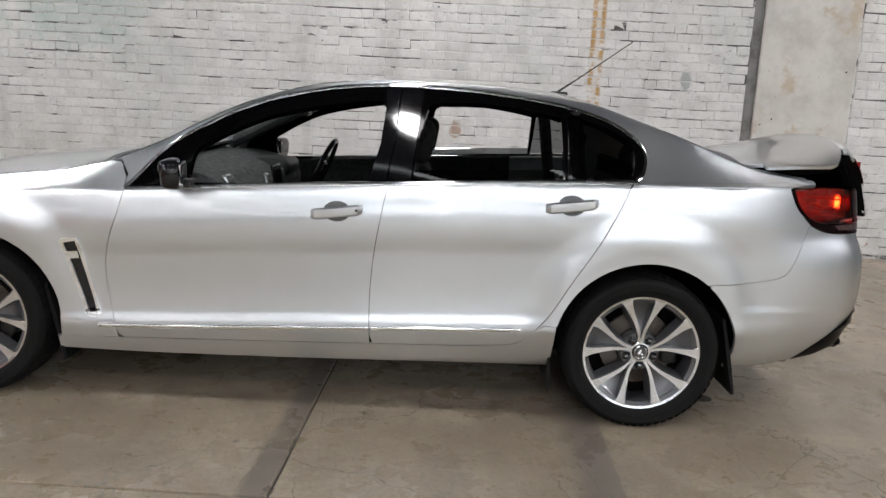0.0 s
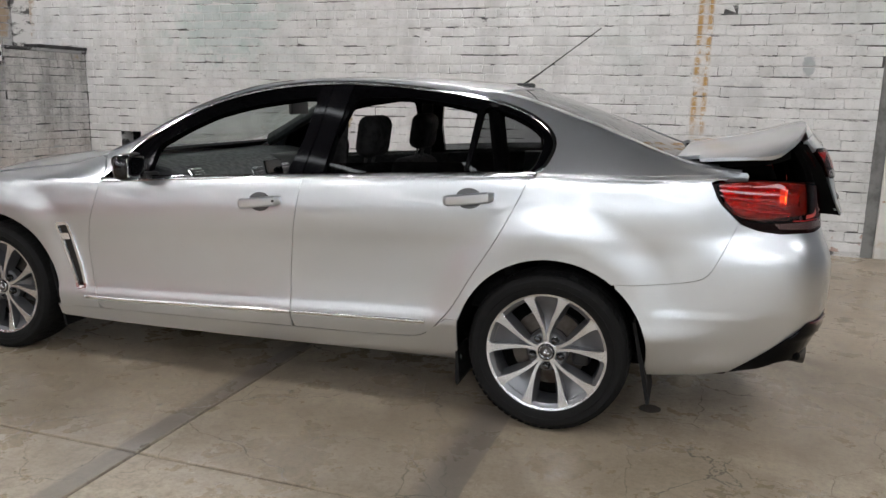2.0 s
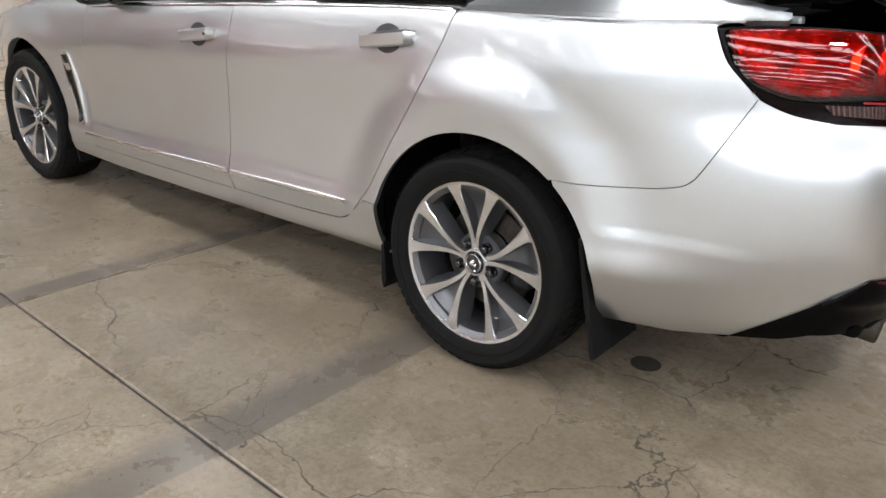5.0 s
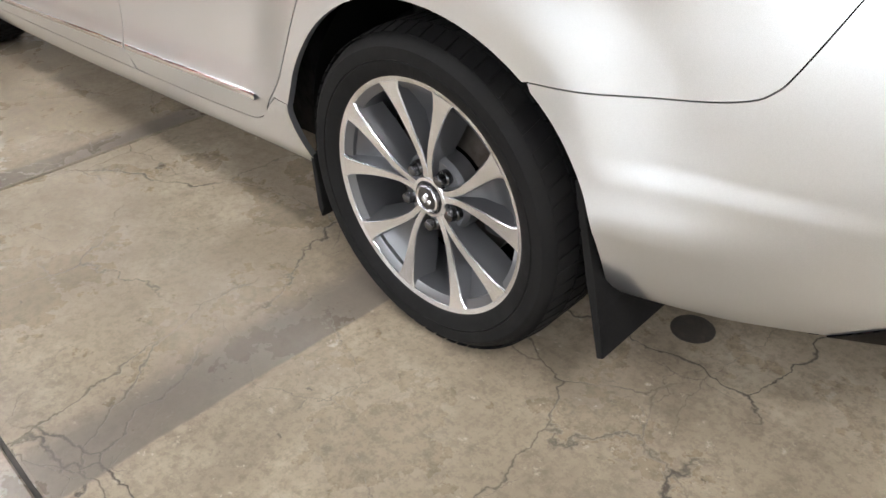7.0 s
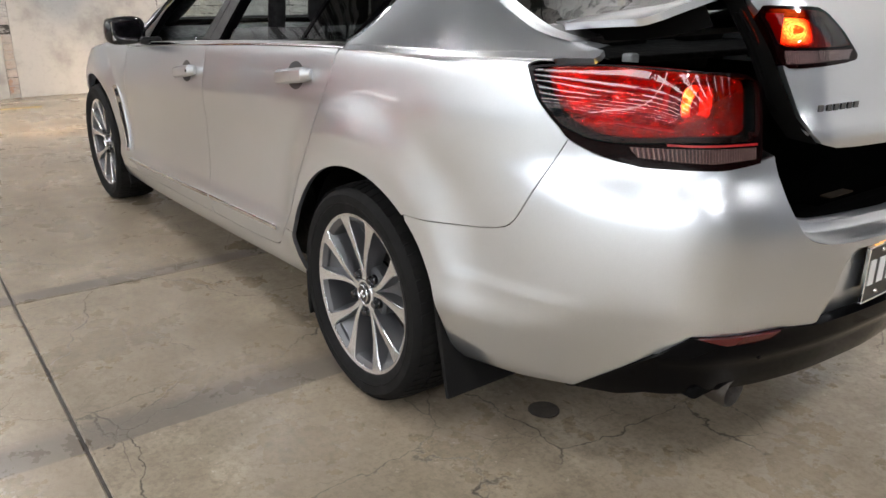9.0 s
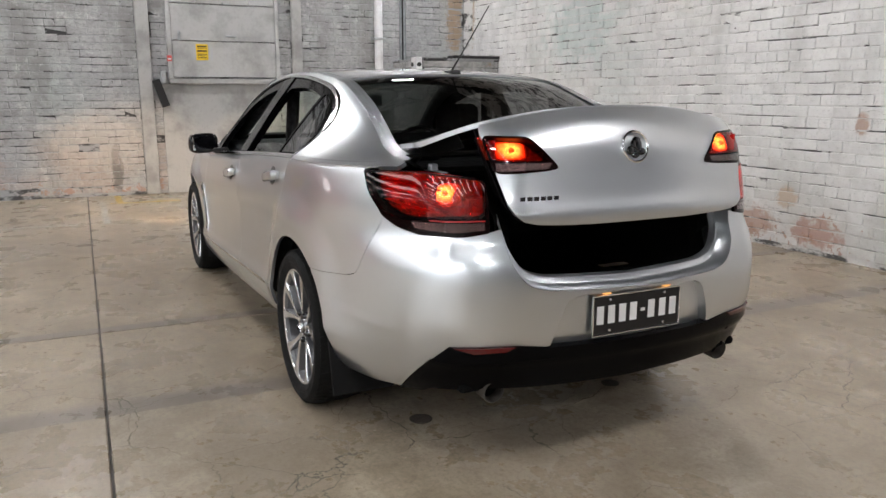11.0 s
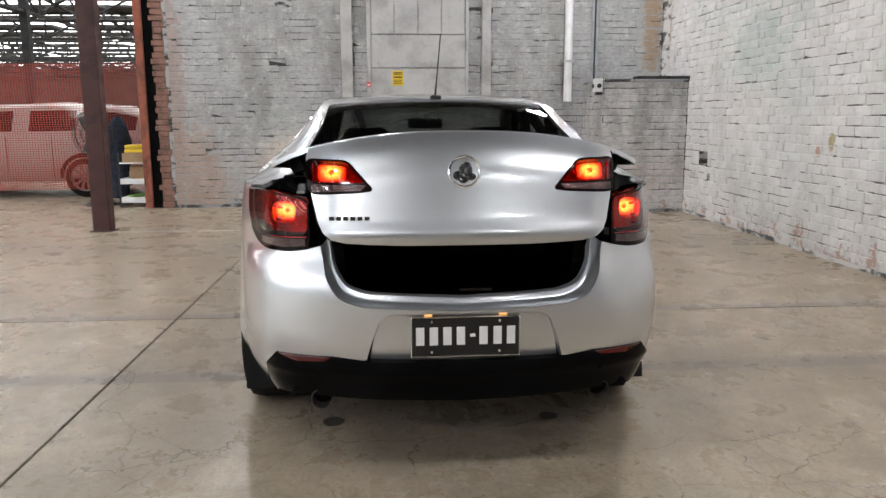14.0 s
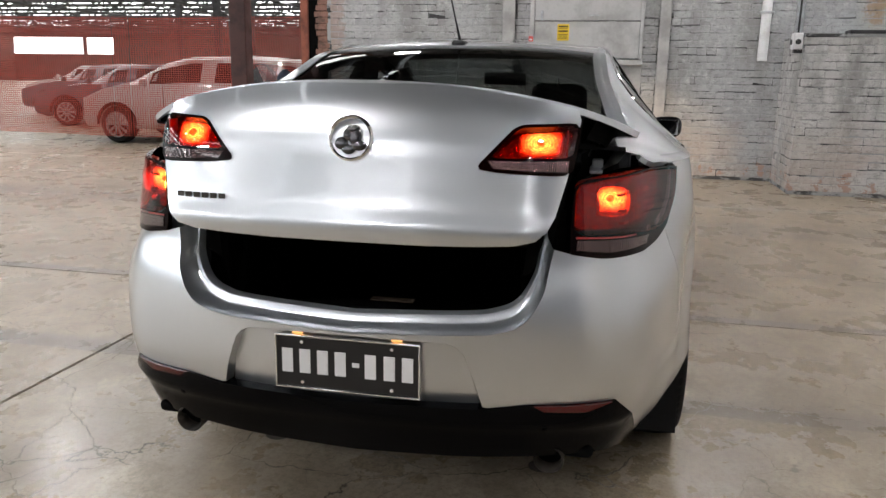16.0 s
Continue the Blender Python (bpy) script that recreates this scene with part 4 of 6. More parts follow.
both("valance", valance_face, X(VAL_SIDE) + Y(VAL_TOP[:1] + [(-.46, .507), (-.36, .492), (0, .487), (0, .325), (-.36, .335), (-.6, .345)]) + X([(.93, .33), (.86, .30)]), M_VALANCE, car, label="gloss black lower valance", gap=0, rim=.03)
both("reflector", lifted(.010), Y([(-.660, .505), (-.47, .505), (-.495, .490), (-.60, .484)]), M_REFLEX, car, label="red bumper reflector", gap=0, rim=.01)

# glasshouse: black frames, chrome line, glass
FRAME_LOW = along(lambda x: crease(x) + .016, -.09, -2.235, 24)
F_OPEN = smooth_line([(-1.975, .972), (-1.973, 1.09), (-1.918, 1.134), (-1.804, 1.196), (-1.664, 1.255), (-1.47, 1.302), (-1.25, 1.337)], 4) + [(-1.185, 1.34), (-1.168, 1.325), (-1.178, 1.165), (-1.216, 1.014)]
R_OPEN = [(-1.03, 1.03), (-1.014, 1.184), (-.975, 1.325)] + smooth_line([(-.94, 1.344), (-.729, 1.348), (-.554, 1.332), (-.40, 1.308)], 4) + [(-.392, 1.064)]
Q_GLASS = [(-.372, 1.065), (-.362, 1.31)] + smooth_line([(-.348, 1.316), (-.229, 1.284), (-.13, 1.236), (-.088, 1.19), (-.096, 1.114), (-.118, 1.078)], 4)
both("window_frame", lifted(-.006), X(DLO + FRAME_LOW), M_VALANCE, car, holes=(X(F_OPEN), X(R_OPEN), X(Q_GLASS)), gap=.004, rim=.03, label="black window surround")
both("door_pillar_cover", lifted(.002), X([(-1.135, 1.02), (-1.112, 1.18), (-1.103, 1.403), (-1.002, 1.406), (-1.022, 1.183), (-1.036, 1.027)]), M_GLOSS, car, label="gloss black pillar cover", gap=.001, rim=.006)
both("door_pillar_cover", lifted(.001), X([(-1.214, 1.018), (-1.176, 1.165), (-1.165, 1.33), (-1.17, 1.395), (-1.107, 1.4), (-1.116, 1.18), (-1.139, 1.02)]), M_GLOSS, car, label="gloss black pillar cover", gap=.001, rim=.006)
both("quarter_glass", lifted(-.010), X(Q_GLASS), M_TINT, car, gap=0, rim=0, label="dark tinted quarter glass")
both("window_glass", lifted(-.018), X([(-1.036, 1.02), (-1.034, 1.064), (-.7, 1.085), (-.39, 1.098), (-.388, 1.05)]), M_TINT, car, gap=0, rim=.004, label="lowered tinted door glass")


def strip(name, line, fn, width, h, material, mirror=1, label=""):
    """A raised moulding along a line of the shell."""
    L = np.array(X(dense_open(line, .03)))
    t = np.gradient(L, axis=0)
    t /= np.linalg.norm(t, axis=1)[:, None]
    nn = np.stack([-t[:, 1], t[:, 0]], 1)
    rows = []
    for o, l in ((-.5, -.004), (-.5, h * .6), (-.25, h), (.25, h), (.5, h * .6), (.5, -.004)):
        q = L + nn * width * o
        rows.append(fn(q[:, 0], q[:, 1], l) * [1, mirror, 1])
    k = len(L)
    vs = [tuple(p) for r in rows for p in r]
    fs = [(j * k + i, j * k + i + 1, (j + 1) * k + i + 1, (j + 1) * k + i) for j in range(5) for i in range(k - 1)]
    return part(name, (vs, [], [f[::mirror] for f in fs]), material, car, label, smooth=True)


def dense_open(line, step):
    out = [line[0]]
    for a, b in zip(line, line[1:]):
        k = max(1, int(math.ceil(math.dist(a, b) / step)))
        out += [(a[0] + (b[0] - a[0]) * i / k, a[1] + (b[1] - a[1]) * i / k) for i in range(1, k + 1)]
    return out


for _m in (1, -1):
    strip("window_trim", DLO, shell, .014, .006, M_CHROME, _m, "chrome line round the side windows")
    strip("shoulder_crease", along(lambda x: crease(x) + .004, -.075, .66, 16), shell, .018, .0035, M_SILVER, _m)
    strip("belt_trim", along(lambda x: crease(x) + .009, -2.235, -.08, 30), shell, .017, .007, M_CHROME, _m, "chrome belt moulding")
    strip("door_trim", along(trim_z, -2.355, -1.19, 14), shell, .017, .006, M_CHROME, _m, "chrome lower door moulding")
    strip("door_trim", along(trim_z, -1.175, -.535, 10), shell, .017, .006, M_CHROME, _m, "chrome lower door moulding")

# upper skins
def U(pts):
    return [(x, v) for x, v in pts]


def bow(x0, k, v0=-1.0, v1=1.0, n=14):
    return [(x0 + k * (1 - (v0 + (v1 - v0) * i / n) ** 2), v0 + (v1 - v0) * i / n) for i in range(n + 1)]


skin("bonnet", upper, bow(-2.40, -.10, -.985, .985) + bow(-3.55, -.2, .985, -.985), M_SILVER, car, step=.05, label="silver bonnet")
skin("cowl", lambda x, v: upper(x, v, -.02), bow(-2.25, -.02) + bow(-2.42, -.1, 1, -1), M_BLACK, car, step=.05, gap=0, label="black scuttle under the windscreen")
skin("windscreen", upper, bow(-1.50, .05, -.955, .955) + bow(-2.27, -.10, .955, -.955), M_CLEAR, car, step=.06, gap=0, rim=0, label="clear windscreen")
skin("roof", upper, bow(-.33, .06, -.995, .995) + bow(-1.50, .05, .995, -.995), M_SILVER, car, step=.06, label="silver roof panel")
skin("rear_window", lambda x, v: upper(x, v, -.006), bow(.44, .08, -.93, .93) + bow(-.33, .06, .93, -.93), M_REARGLASS, car, step=.06, gap=0, rim=0, label="dark tinted rear window")
for _m in (1, -1):
    for _xa, _xb, _va in ((-2.3, -1.45, .95), (-.36, .62, .925)):
        _n = 44
        _q = [(x, v) for x in np.linspace(_xa, _xb, _n) for v in (_va, 1.010)]
        _P = upper([p[0] for p in _q], [p[1] for p in _q], .001) * [1, _m, 1]
        part("pillar_skin", ([tuple(p) for p in _P], [], [(2 * i, 2 * i + 1, 2 * i + 3, 2 * i + 2)[::_m] for i in range(_n - 1)]), M_SILVER, car, smooth=True)
    # rounded edge from the side skin over to the upper skin
    _q = np.linspace(-2.28, .70, 110)
    _s0 = shell(s_of_x(_q), edge_z(_q) - .022, .0)
    _s1, _s2 = upper(_q, np.full(110, 1.0)), upper(_q, np.full(110, .955), .001)
    _s1[:, 1], _s2[:, 1] = -np.abs(_s1[:, 1]), -np.abs(_s2[:, 1])
    _P = np.concatenate([(1 - t) ** 2 * _s0 + 2 * t * (1 - t) * _s1 + t * t * _s2 + [0, -.0015 * (1 - t), .0015] for t in np.linspace(0, 1, 6)]) * [1, _m, 1]
    part("roof_edge", ([tuple(p) for p in _P], [], [(j * 110 + i, j * 110 + i + 1, (j + 1) * 110 + i + 1, (j + 1) * 110 + i)[::_m] for j in range(5) for i in range(109)]), M_SILVER, car, "rounded silver roof edge", smooth=True)
    _q = np.linspace(-1.45, -.40, 24)
    _P = np.concatenate([upper(_q, np.full(24, v), .002) for v in (.945, .958)]) * [1, _m, 1]
    part("roof_ditch", ([tuple(p) for p in _P], [], [(i, i + 1, 24 + i + 1, 24 + i) for i in range(23)]), M_BLACK, car, "black roof ditch moulding", smooth=True)
skin("rear_shelf_panel", upper, bow(.60, .06, -.99, .99) + bow(.45, .08, .99, -.99), M_BLACK, car, step=.06, gap=0)

# closing: nose, floor pan, inner lining
both("front_bumper", shell, [(float(PS[0]) + .001, .25), (float(PS[0]) + .001, .70)] + X([(-3.78, .715), (-3.6, .775), (-3.45, .84), (-3.5, .66), (-3.40, .50)]) + X(arch(-2.915, 165, 195)) + X([(-3.45, .22)]), M_SILVER, car, gap=.002, label="silver front bumper skin")
part("floor_pan", boxed((-3.6, -.72, .27), (.72, .72, .33), .02), M_LINER, car, "black underbody")
for _m in (1, -1):
    for _x0, _x1 in ((-2.28, -1.14), (-1.14, -.5)):
        _q = np.linspace(_x0, _x1, 12)
        _lo, _hi = shell(s_of_x(_q), np.full(12, .25), -.10) * [1, _m, 1], shell(s_of_x(_q), crease(_q) - .005, -.05) * [1, _m, 1]
        _top = shell(s_of_x(_q), crease(_q) + .008, -.022) * [1, _m, 1]
        part("door_card", ([tuple(p) for p in np.concatenate([_lo, _hi, _top])], [], [(j * 12 + i, j * 12 + i + 1, j * 12 + 13 + i, j * 12 + 12 + i) for j in range(2) for i in range(11)]), M_CLOTH, car, "dark grey door card", smooth=True)
skin("headlining", lambda x, v: upper(x, v, -.035), bow(-.30, .04, -.96, .96) + bow(-1.45, .05, .96, -.96), M_HEADLINER, car, step=.09, gap=0, rim=0, label="grey headlining")
# wheel housings
for _cx in (.011, -2.886):
    for _m in (1, -1):
        _bm = bmesh.new()
        lathe(_bm, [(.0, -.50), (.41, -.50), (.418, -.845)], 32, pose(_cx, 0, .335))
        bmesh.ops.delete(_bm, geom=[v for v in _bm.verts if v.co.z < (.30 if v.co.x > _cx else .20)], context="VERTS")
        if _m < 0:
            bmesh.ops.scale(_bm, vec=(1, -1, 1), verts=_bm.verts[:])
        part("wheel_housing", _bm, M_LINER, car, smooth=True)

# lights of the body
def rounded(loop, cut=.16, n=2):
    """Corners of a closed loop taken off, n times."""
    for _ in range(n):
        loop = [q for a, b in zip(loop, loop[1:] + loop[:1]) for q in ((a[0] + (b[0] - a[0]) * cut, a[1] + (b[1] - a[1]) * cut), (a[0] + (b[0] - a[0]) * (1 - cut), a[1] + (b[1] - a[1]) * (1 - cut)))]
    return loop


def lamp_bulb(parent, p):
    """Small glowing bulb in front of the reflector, facing backwards."""
    m = Matrix.Translation(p) @ pose(0, 0, 0, 0, 0, -90)
    bm = bmesh.new()
    lathe(bm, [(.0, .016), (.005, .0145), (.0075, .010), (.0075, .002), (.010, .0)], 20, m)
    part("bulb", bm, M_HOT, parent, "glowing amber bulb", smooth=True)


T_LIGHT = X(LIGHT_LOW) + Y([(-.64, .866), (-.58, .875), (-.546, .881), (-.552, 1.0), (-.562, 1.05), (-.61, 1.068)]) + X([(.80, 1.076), (.68, 1.072)])
_RED1 = X([(.620, 1.056), (.630, 1.03), (.652, .985), (.70, .94), (.76, .918), (.82, .913)]) + Y([(-.72, .926), (-.562, .930), (-.568, 1.046), (-.66, 1.059)]) + X([(.80, 1.067)])
_RED1, T_LIGHT = rounded(_RED1, .12), rounded(T_LIGHT, .14)
_tl = both("tail_light", lifted(.006), T_LIGHT, M_LAMPEDGE, car, label="dark tail light with a black edge", gap=.003, rim=.014, step=.02, holes=(_RED1,))
_STRIP = Y([(-.735, .9215), (-.70, .922), (-.565, .926), (-.565, .921), (-.70, .917), (-.735, .9165)])
_CLR = X([(.85, .908)]) + Y([(-.70, .914), (-.568, .917), (-.566, .893), (-.66, .884)]) + X([(.87, .888)])
for _fn, _mir in ((_tl[0], False), (_tl[1], True)):
    skin("red_lens", lifted(.009), _RED1, M_REDGLASS, _fn, gap=0, rim=.0, mirror=_mir, step=.02, label="lit red lens")
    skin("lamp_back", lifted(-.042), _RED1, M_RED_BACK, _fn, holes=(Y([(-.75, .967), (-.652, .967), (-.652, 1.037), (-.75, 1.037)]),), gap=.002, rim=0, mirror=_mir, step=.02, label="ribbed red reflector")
    skin("lamp_housing", lifted(-.074), _RED1, M_DARKRED, _fn, gap=0, rim=-.062, mirror=_mir, step=.02, label="dark red lamp housing")
    _k = -1 if _mir else 1
    _dm = Matrix.Diagonal((1, _k, 1, 1)) @ Matrix.Translation((.925, -.630, 1.002)) @ pose(0, 0, 0, 0, 0, -10)

    def ring(bm, d, r):
        return [bm.verts.new(_dm @ Vector((d, r * .042 * math.copysign(abs(math.cos(a)) ** .6, math.cos(a)), r * .038 * math.copysign(abs(math.sin(a)) ** .6, math.sin(a))))) for a in np.linspace(0, 2 * math.pi, 33)[:-1]]

    # deep rounded reflector that opens backwards, lit at its bottom
    for _nm, _mt, _lb, _prof in (("reflector_wall", M_RED_BACK, "red mirrored wall of the reflector", ((.0, 1.04), (.0, 1.0), (-.020, .99), (-.040, .98))),
                                 ("lamp_reflector", M_LIT_BODY, "glowing amber reflector", ((-.040, .98), (-.045, .6), (-.047, .15)))):
        _bm = bmesh.new()
        _rows = [ring(_bm, d, r) for d, r in _prof]
        for _a, _b in zip(_rows, _rows[1:]):
            for _j in range(32):
                _bm.faces.new((_a[_j], _a[(_j + 1) % 32], _b[(_j + 1) % 32], _b[_j])[::_k])
        if _mt is M_LIT_BODY:
            _bm.faces.new(_rows[-1][::_k])
        part(_nm, _bm, _mt, _fn, _lb, smooth=True)
    lamp_bulb(_fn, _dm @ Vector((-.047, 0, 0)))
    for _za, _zb in ((1.034, 1.012), (1.002, .972), (.968, .940)):
        _rb = X([(.655 + (1.03 - _za) * .5, _za), (.72, _za + .004), (.80, _zb + .016)]) + Y([(-.73, _zb + .006), (-.73, _zb)]) + X([(.80, _zb + .009), (.72, _za - .004)])
        skin("lamp_rib", lifted(-.020), _rb, M_DARKRED, _fn, gap=0, rim=.016, mirror=_mir, step=.02, label="dark red rib inside the lamp")
    skin("red_strip", lifted(.009), _STRIP, M_DARKRED, _fn, gap=0, rim=.003, mirror=_mir, label="thin red strip")
    skin("clear_lens", lifted(.009), _CLR, M_SMOKE, _fn, gap=0, rim=.004, mirror=_mir, label="clear ribbed lens")

# boot: flange, liner, lid
for _m in (1, -1):
    _o = np.array(Y(dense_open(OPENING, .03)))
    _P0 = shell(_o[:, 0], _o[:, 1], -.002)
    _rows = [_P0] + [np.stack([_P0[:, 0] - a, _P0[:, 1] * b, _P0[:, 2] + c], 1) for a, b, c in ((.003, .996, -.001), (.052, .968, .010), (.056, .962, .014), (.060, .956, .032), (.066, .952, .035), (.085, .94, .036))]
    _in2 = _rows[-1]
    _in3 = np.stack([_P0[:, 0] - .10, _P0[:, 1] * .94, _P0[:, 2] - .05], 1)
    _k = len(_o)
    _vs = [tuple(p * [1, _m, 1]) for p in np.concatenate(_rows)]
    part("boot_flange", (_vs, [], [(j * _k + i, j * _k + i + 1, (j + 1) * _k + i + 1, (j + 1) * _k + i)[::-_m] for j in range(6) for i in range(_k - 1)]), M_SILVER, car, "silver boot sill flange", smooth=True)
    _vs = [tuple(p * [1, _m, 1]) for p in np.concatenate([_in2, _in3])]
    part("boot_seal", (_vs, [], [(i, i + 1, _k + i + 1, _k + i)[::-_m] for i in range(_k - 1)]), M_BLACK, car, "black rubber boot seal", smooth=True)
    # gutter beside the opening
    _g = [(.45, -.655, 1.125), (.60, -.665, 1.10), (.68, -.64, 1.072), (.80, -.59, 1.06), (.93, -.53, 1.045), (.985, -.50, .93), (.99, -.49, .86)]
    _g1 = [(x - .008, y * (.945 if i < 3 else .985), z - .006) for i, (x, y, z) in enumerate(_g)]
    _vs = [(x, y * _m, z) for x, y, z in _g + _g1]
    part("boot_ledge", (_vs, [], [(i, i + 1, i + 8, i + 7)[::_m] for i in range(4)]), M_BLACK, car, smooth=True)
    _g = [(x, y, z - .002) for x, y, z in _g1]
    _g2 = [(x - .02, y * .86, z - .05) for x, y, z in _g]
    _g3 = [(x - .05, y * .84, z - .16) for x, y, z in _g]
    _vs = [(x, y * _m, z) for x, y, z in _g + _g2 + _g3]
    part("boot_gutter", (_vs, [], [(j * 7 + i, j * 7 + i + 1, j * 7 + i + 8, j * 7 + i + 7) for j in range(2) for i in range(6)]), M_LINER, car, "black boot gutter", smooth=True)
    _bm = boxed((.66, -.60, 1.052), (.79, -.565, 1.062), .004)
    box(_bm, (.69, -.60, 1.055), (.72, -.57, 1.085), .006)
    bmesh.ops.scale(_bm, vec=(1, _m, 1), verts=_bm.verts[:])
    part("hinge_bracket", _bm, M_STEEL, car, "pale metal bracket")
    part("lid_strut", rodded((.30, -.54 * _m, 1.00), (.66, -.585 * _m, 1.135), .009, seg=12), M_BLACK, car, "black gas strut of the boot lid")
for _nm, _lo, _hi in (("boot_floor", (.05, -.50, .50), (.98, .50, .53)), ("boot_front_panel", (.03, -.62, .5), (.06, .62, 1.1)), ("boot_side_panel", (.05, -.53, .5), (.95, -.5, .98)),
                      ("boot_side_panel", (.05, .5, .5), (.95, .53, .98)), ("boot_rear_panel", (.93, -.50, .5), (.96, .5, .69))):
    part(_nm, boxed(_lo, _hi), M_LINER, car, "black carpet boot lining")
part("boot_strap", boxed((.9, .0, .70), (.93, .12, .704), .001), M_STRAP, car, "faded brown strap")

lid_top_z = pchip([(.42, 1.165), (.5, 1.18), (.6, 1.199), (.75, 1.228), (.86, 1.256), (.94, 1.279), (.985, 1.288), (1.02, 1.284)])
lid_back_x = soft_curve([(.87, 1.12), (.90, 1.128), (.938, 1.1345), (.952, 1.132), (.970, 1.123), (.99, 1.114), (1.06, 1.095), (1.152, 1.072), (1.21, 1.043), (1.245, 1.018), (1.272, .992), (1.31, .96)], .009)


def lid_lip(y):
    y = np.abs(y)
    return .985 - .25 * y ** 2 - 1.2 * np.maximum(y - .5, 0) ** 2


def lid_top(f, y, lift=0.0):
    f, y = np.asarray(f, float), np.asarray(y, float)
    x0 = .50 - .05 * (y / .62) ** 2
    x = x0 + f * (lid_lip(y) - x0)
    curl = .004 * sstep(.86, 1.0, f) * sstep(.3, .55, np.abs(y))
    return np.stack([x, y, lid_top_z(x) - (.075 + .055 * np.clip(f, 0, 1)) * y ** 2 - .3 * np.maximum(np.abs(y) - .48, 0) ** 2 - curl + lift], -1)


def lid_back(y, z, lift=0.0):
    y, z = np.asarray(y, float) * 1.015, np.asarray(z, float) + .010
    x = lid_back_x(z + .13 * y ** 2 * sstep(1.05, 1.25, z)) - .10 * y ** 2 - 2.3 * np.maximum(np.abs(y) - .42, 0) ** 2 + lift
    return np.stack([x, y, z], -1)


lid = thing("boot_lid", "", "")
lid.parent = car
lid["label"] = "raised silver boot lid with a ducktail spoiler"
_hw = [(0, -.578), (.12, -.588), (.215, -.596), (.235, -.640)] + smooth_line([(.26, -.645), (.45, -.655), (.7, -.670), (.88, -.686), (.96, -.686), (1.0, -.668)], 4)
skin("lid_skin", lid_top, _hw + [(f, -y) for f, y in _hw[::-1]], M_SILVER, lid, step=.04, gap=0, rim=.016, label="silver boot lid top with a lip")
LID_L = [(-.20, .896), (-.32, .90), (-.40, .905), (-.449, .917), (-.475, .94), (-.491, .972), (-.512, 1.056), (-.52, 1.10), (-.535, 1.19)]
_tops = [(y / 1.015, float(lid_top(1.0, y)[2]) - .014) for y in np.linspace(-.535, .535, 25)]
LID_LAMP = rounded([(-.538, 1.186), (-.524, 1.064), (-.36, 1.071), (-.312, 1.077), (-.308, 1.088), (-.350, 1.135), (-.384, 1.172), (-.405, 1.182)], .12)
LID_RED = rounded([(-.531, 1.179), (-.522, 1.106), (-.334, 1.104), (-.362, 1.138), (-.394, 1.169), (-.41, 1.175)], .10)
_lh = shrink(LID_RED, -.004)
skin("lid_face", lid_back, [(y, z) for y, z in LID_L] + _tops + [(-y, z) for y, z in LID_L[::-1]], M_SILVER, lid, holes=(_lh, [(-y, z) for y, z in _lh]), step=.017, gap=0, rim=.02, label="silver boot lid face", flip=False)
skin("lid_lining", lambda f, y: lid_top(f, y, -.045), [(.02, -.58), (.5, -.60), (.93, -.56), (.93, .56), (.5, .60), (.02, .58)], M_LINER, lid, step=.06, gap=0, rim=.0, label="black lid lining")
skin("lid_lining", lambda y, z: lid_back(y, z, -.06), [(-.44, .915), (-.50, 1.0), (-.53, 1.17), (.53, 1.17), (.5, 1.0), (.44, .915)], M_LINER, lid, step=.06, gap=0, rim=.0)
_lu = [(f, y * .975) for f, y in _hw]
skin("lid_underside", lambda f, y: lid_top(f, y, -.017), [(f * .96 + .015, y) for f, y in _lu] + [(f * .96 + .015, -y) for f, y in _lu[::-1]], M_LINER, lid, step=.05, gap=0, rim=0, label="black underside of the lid")
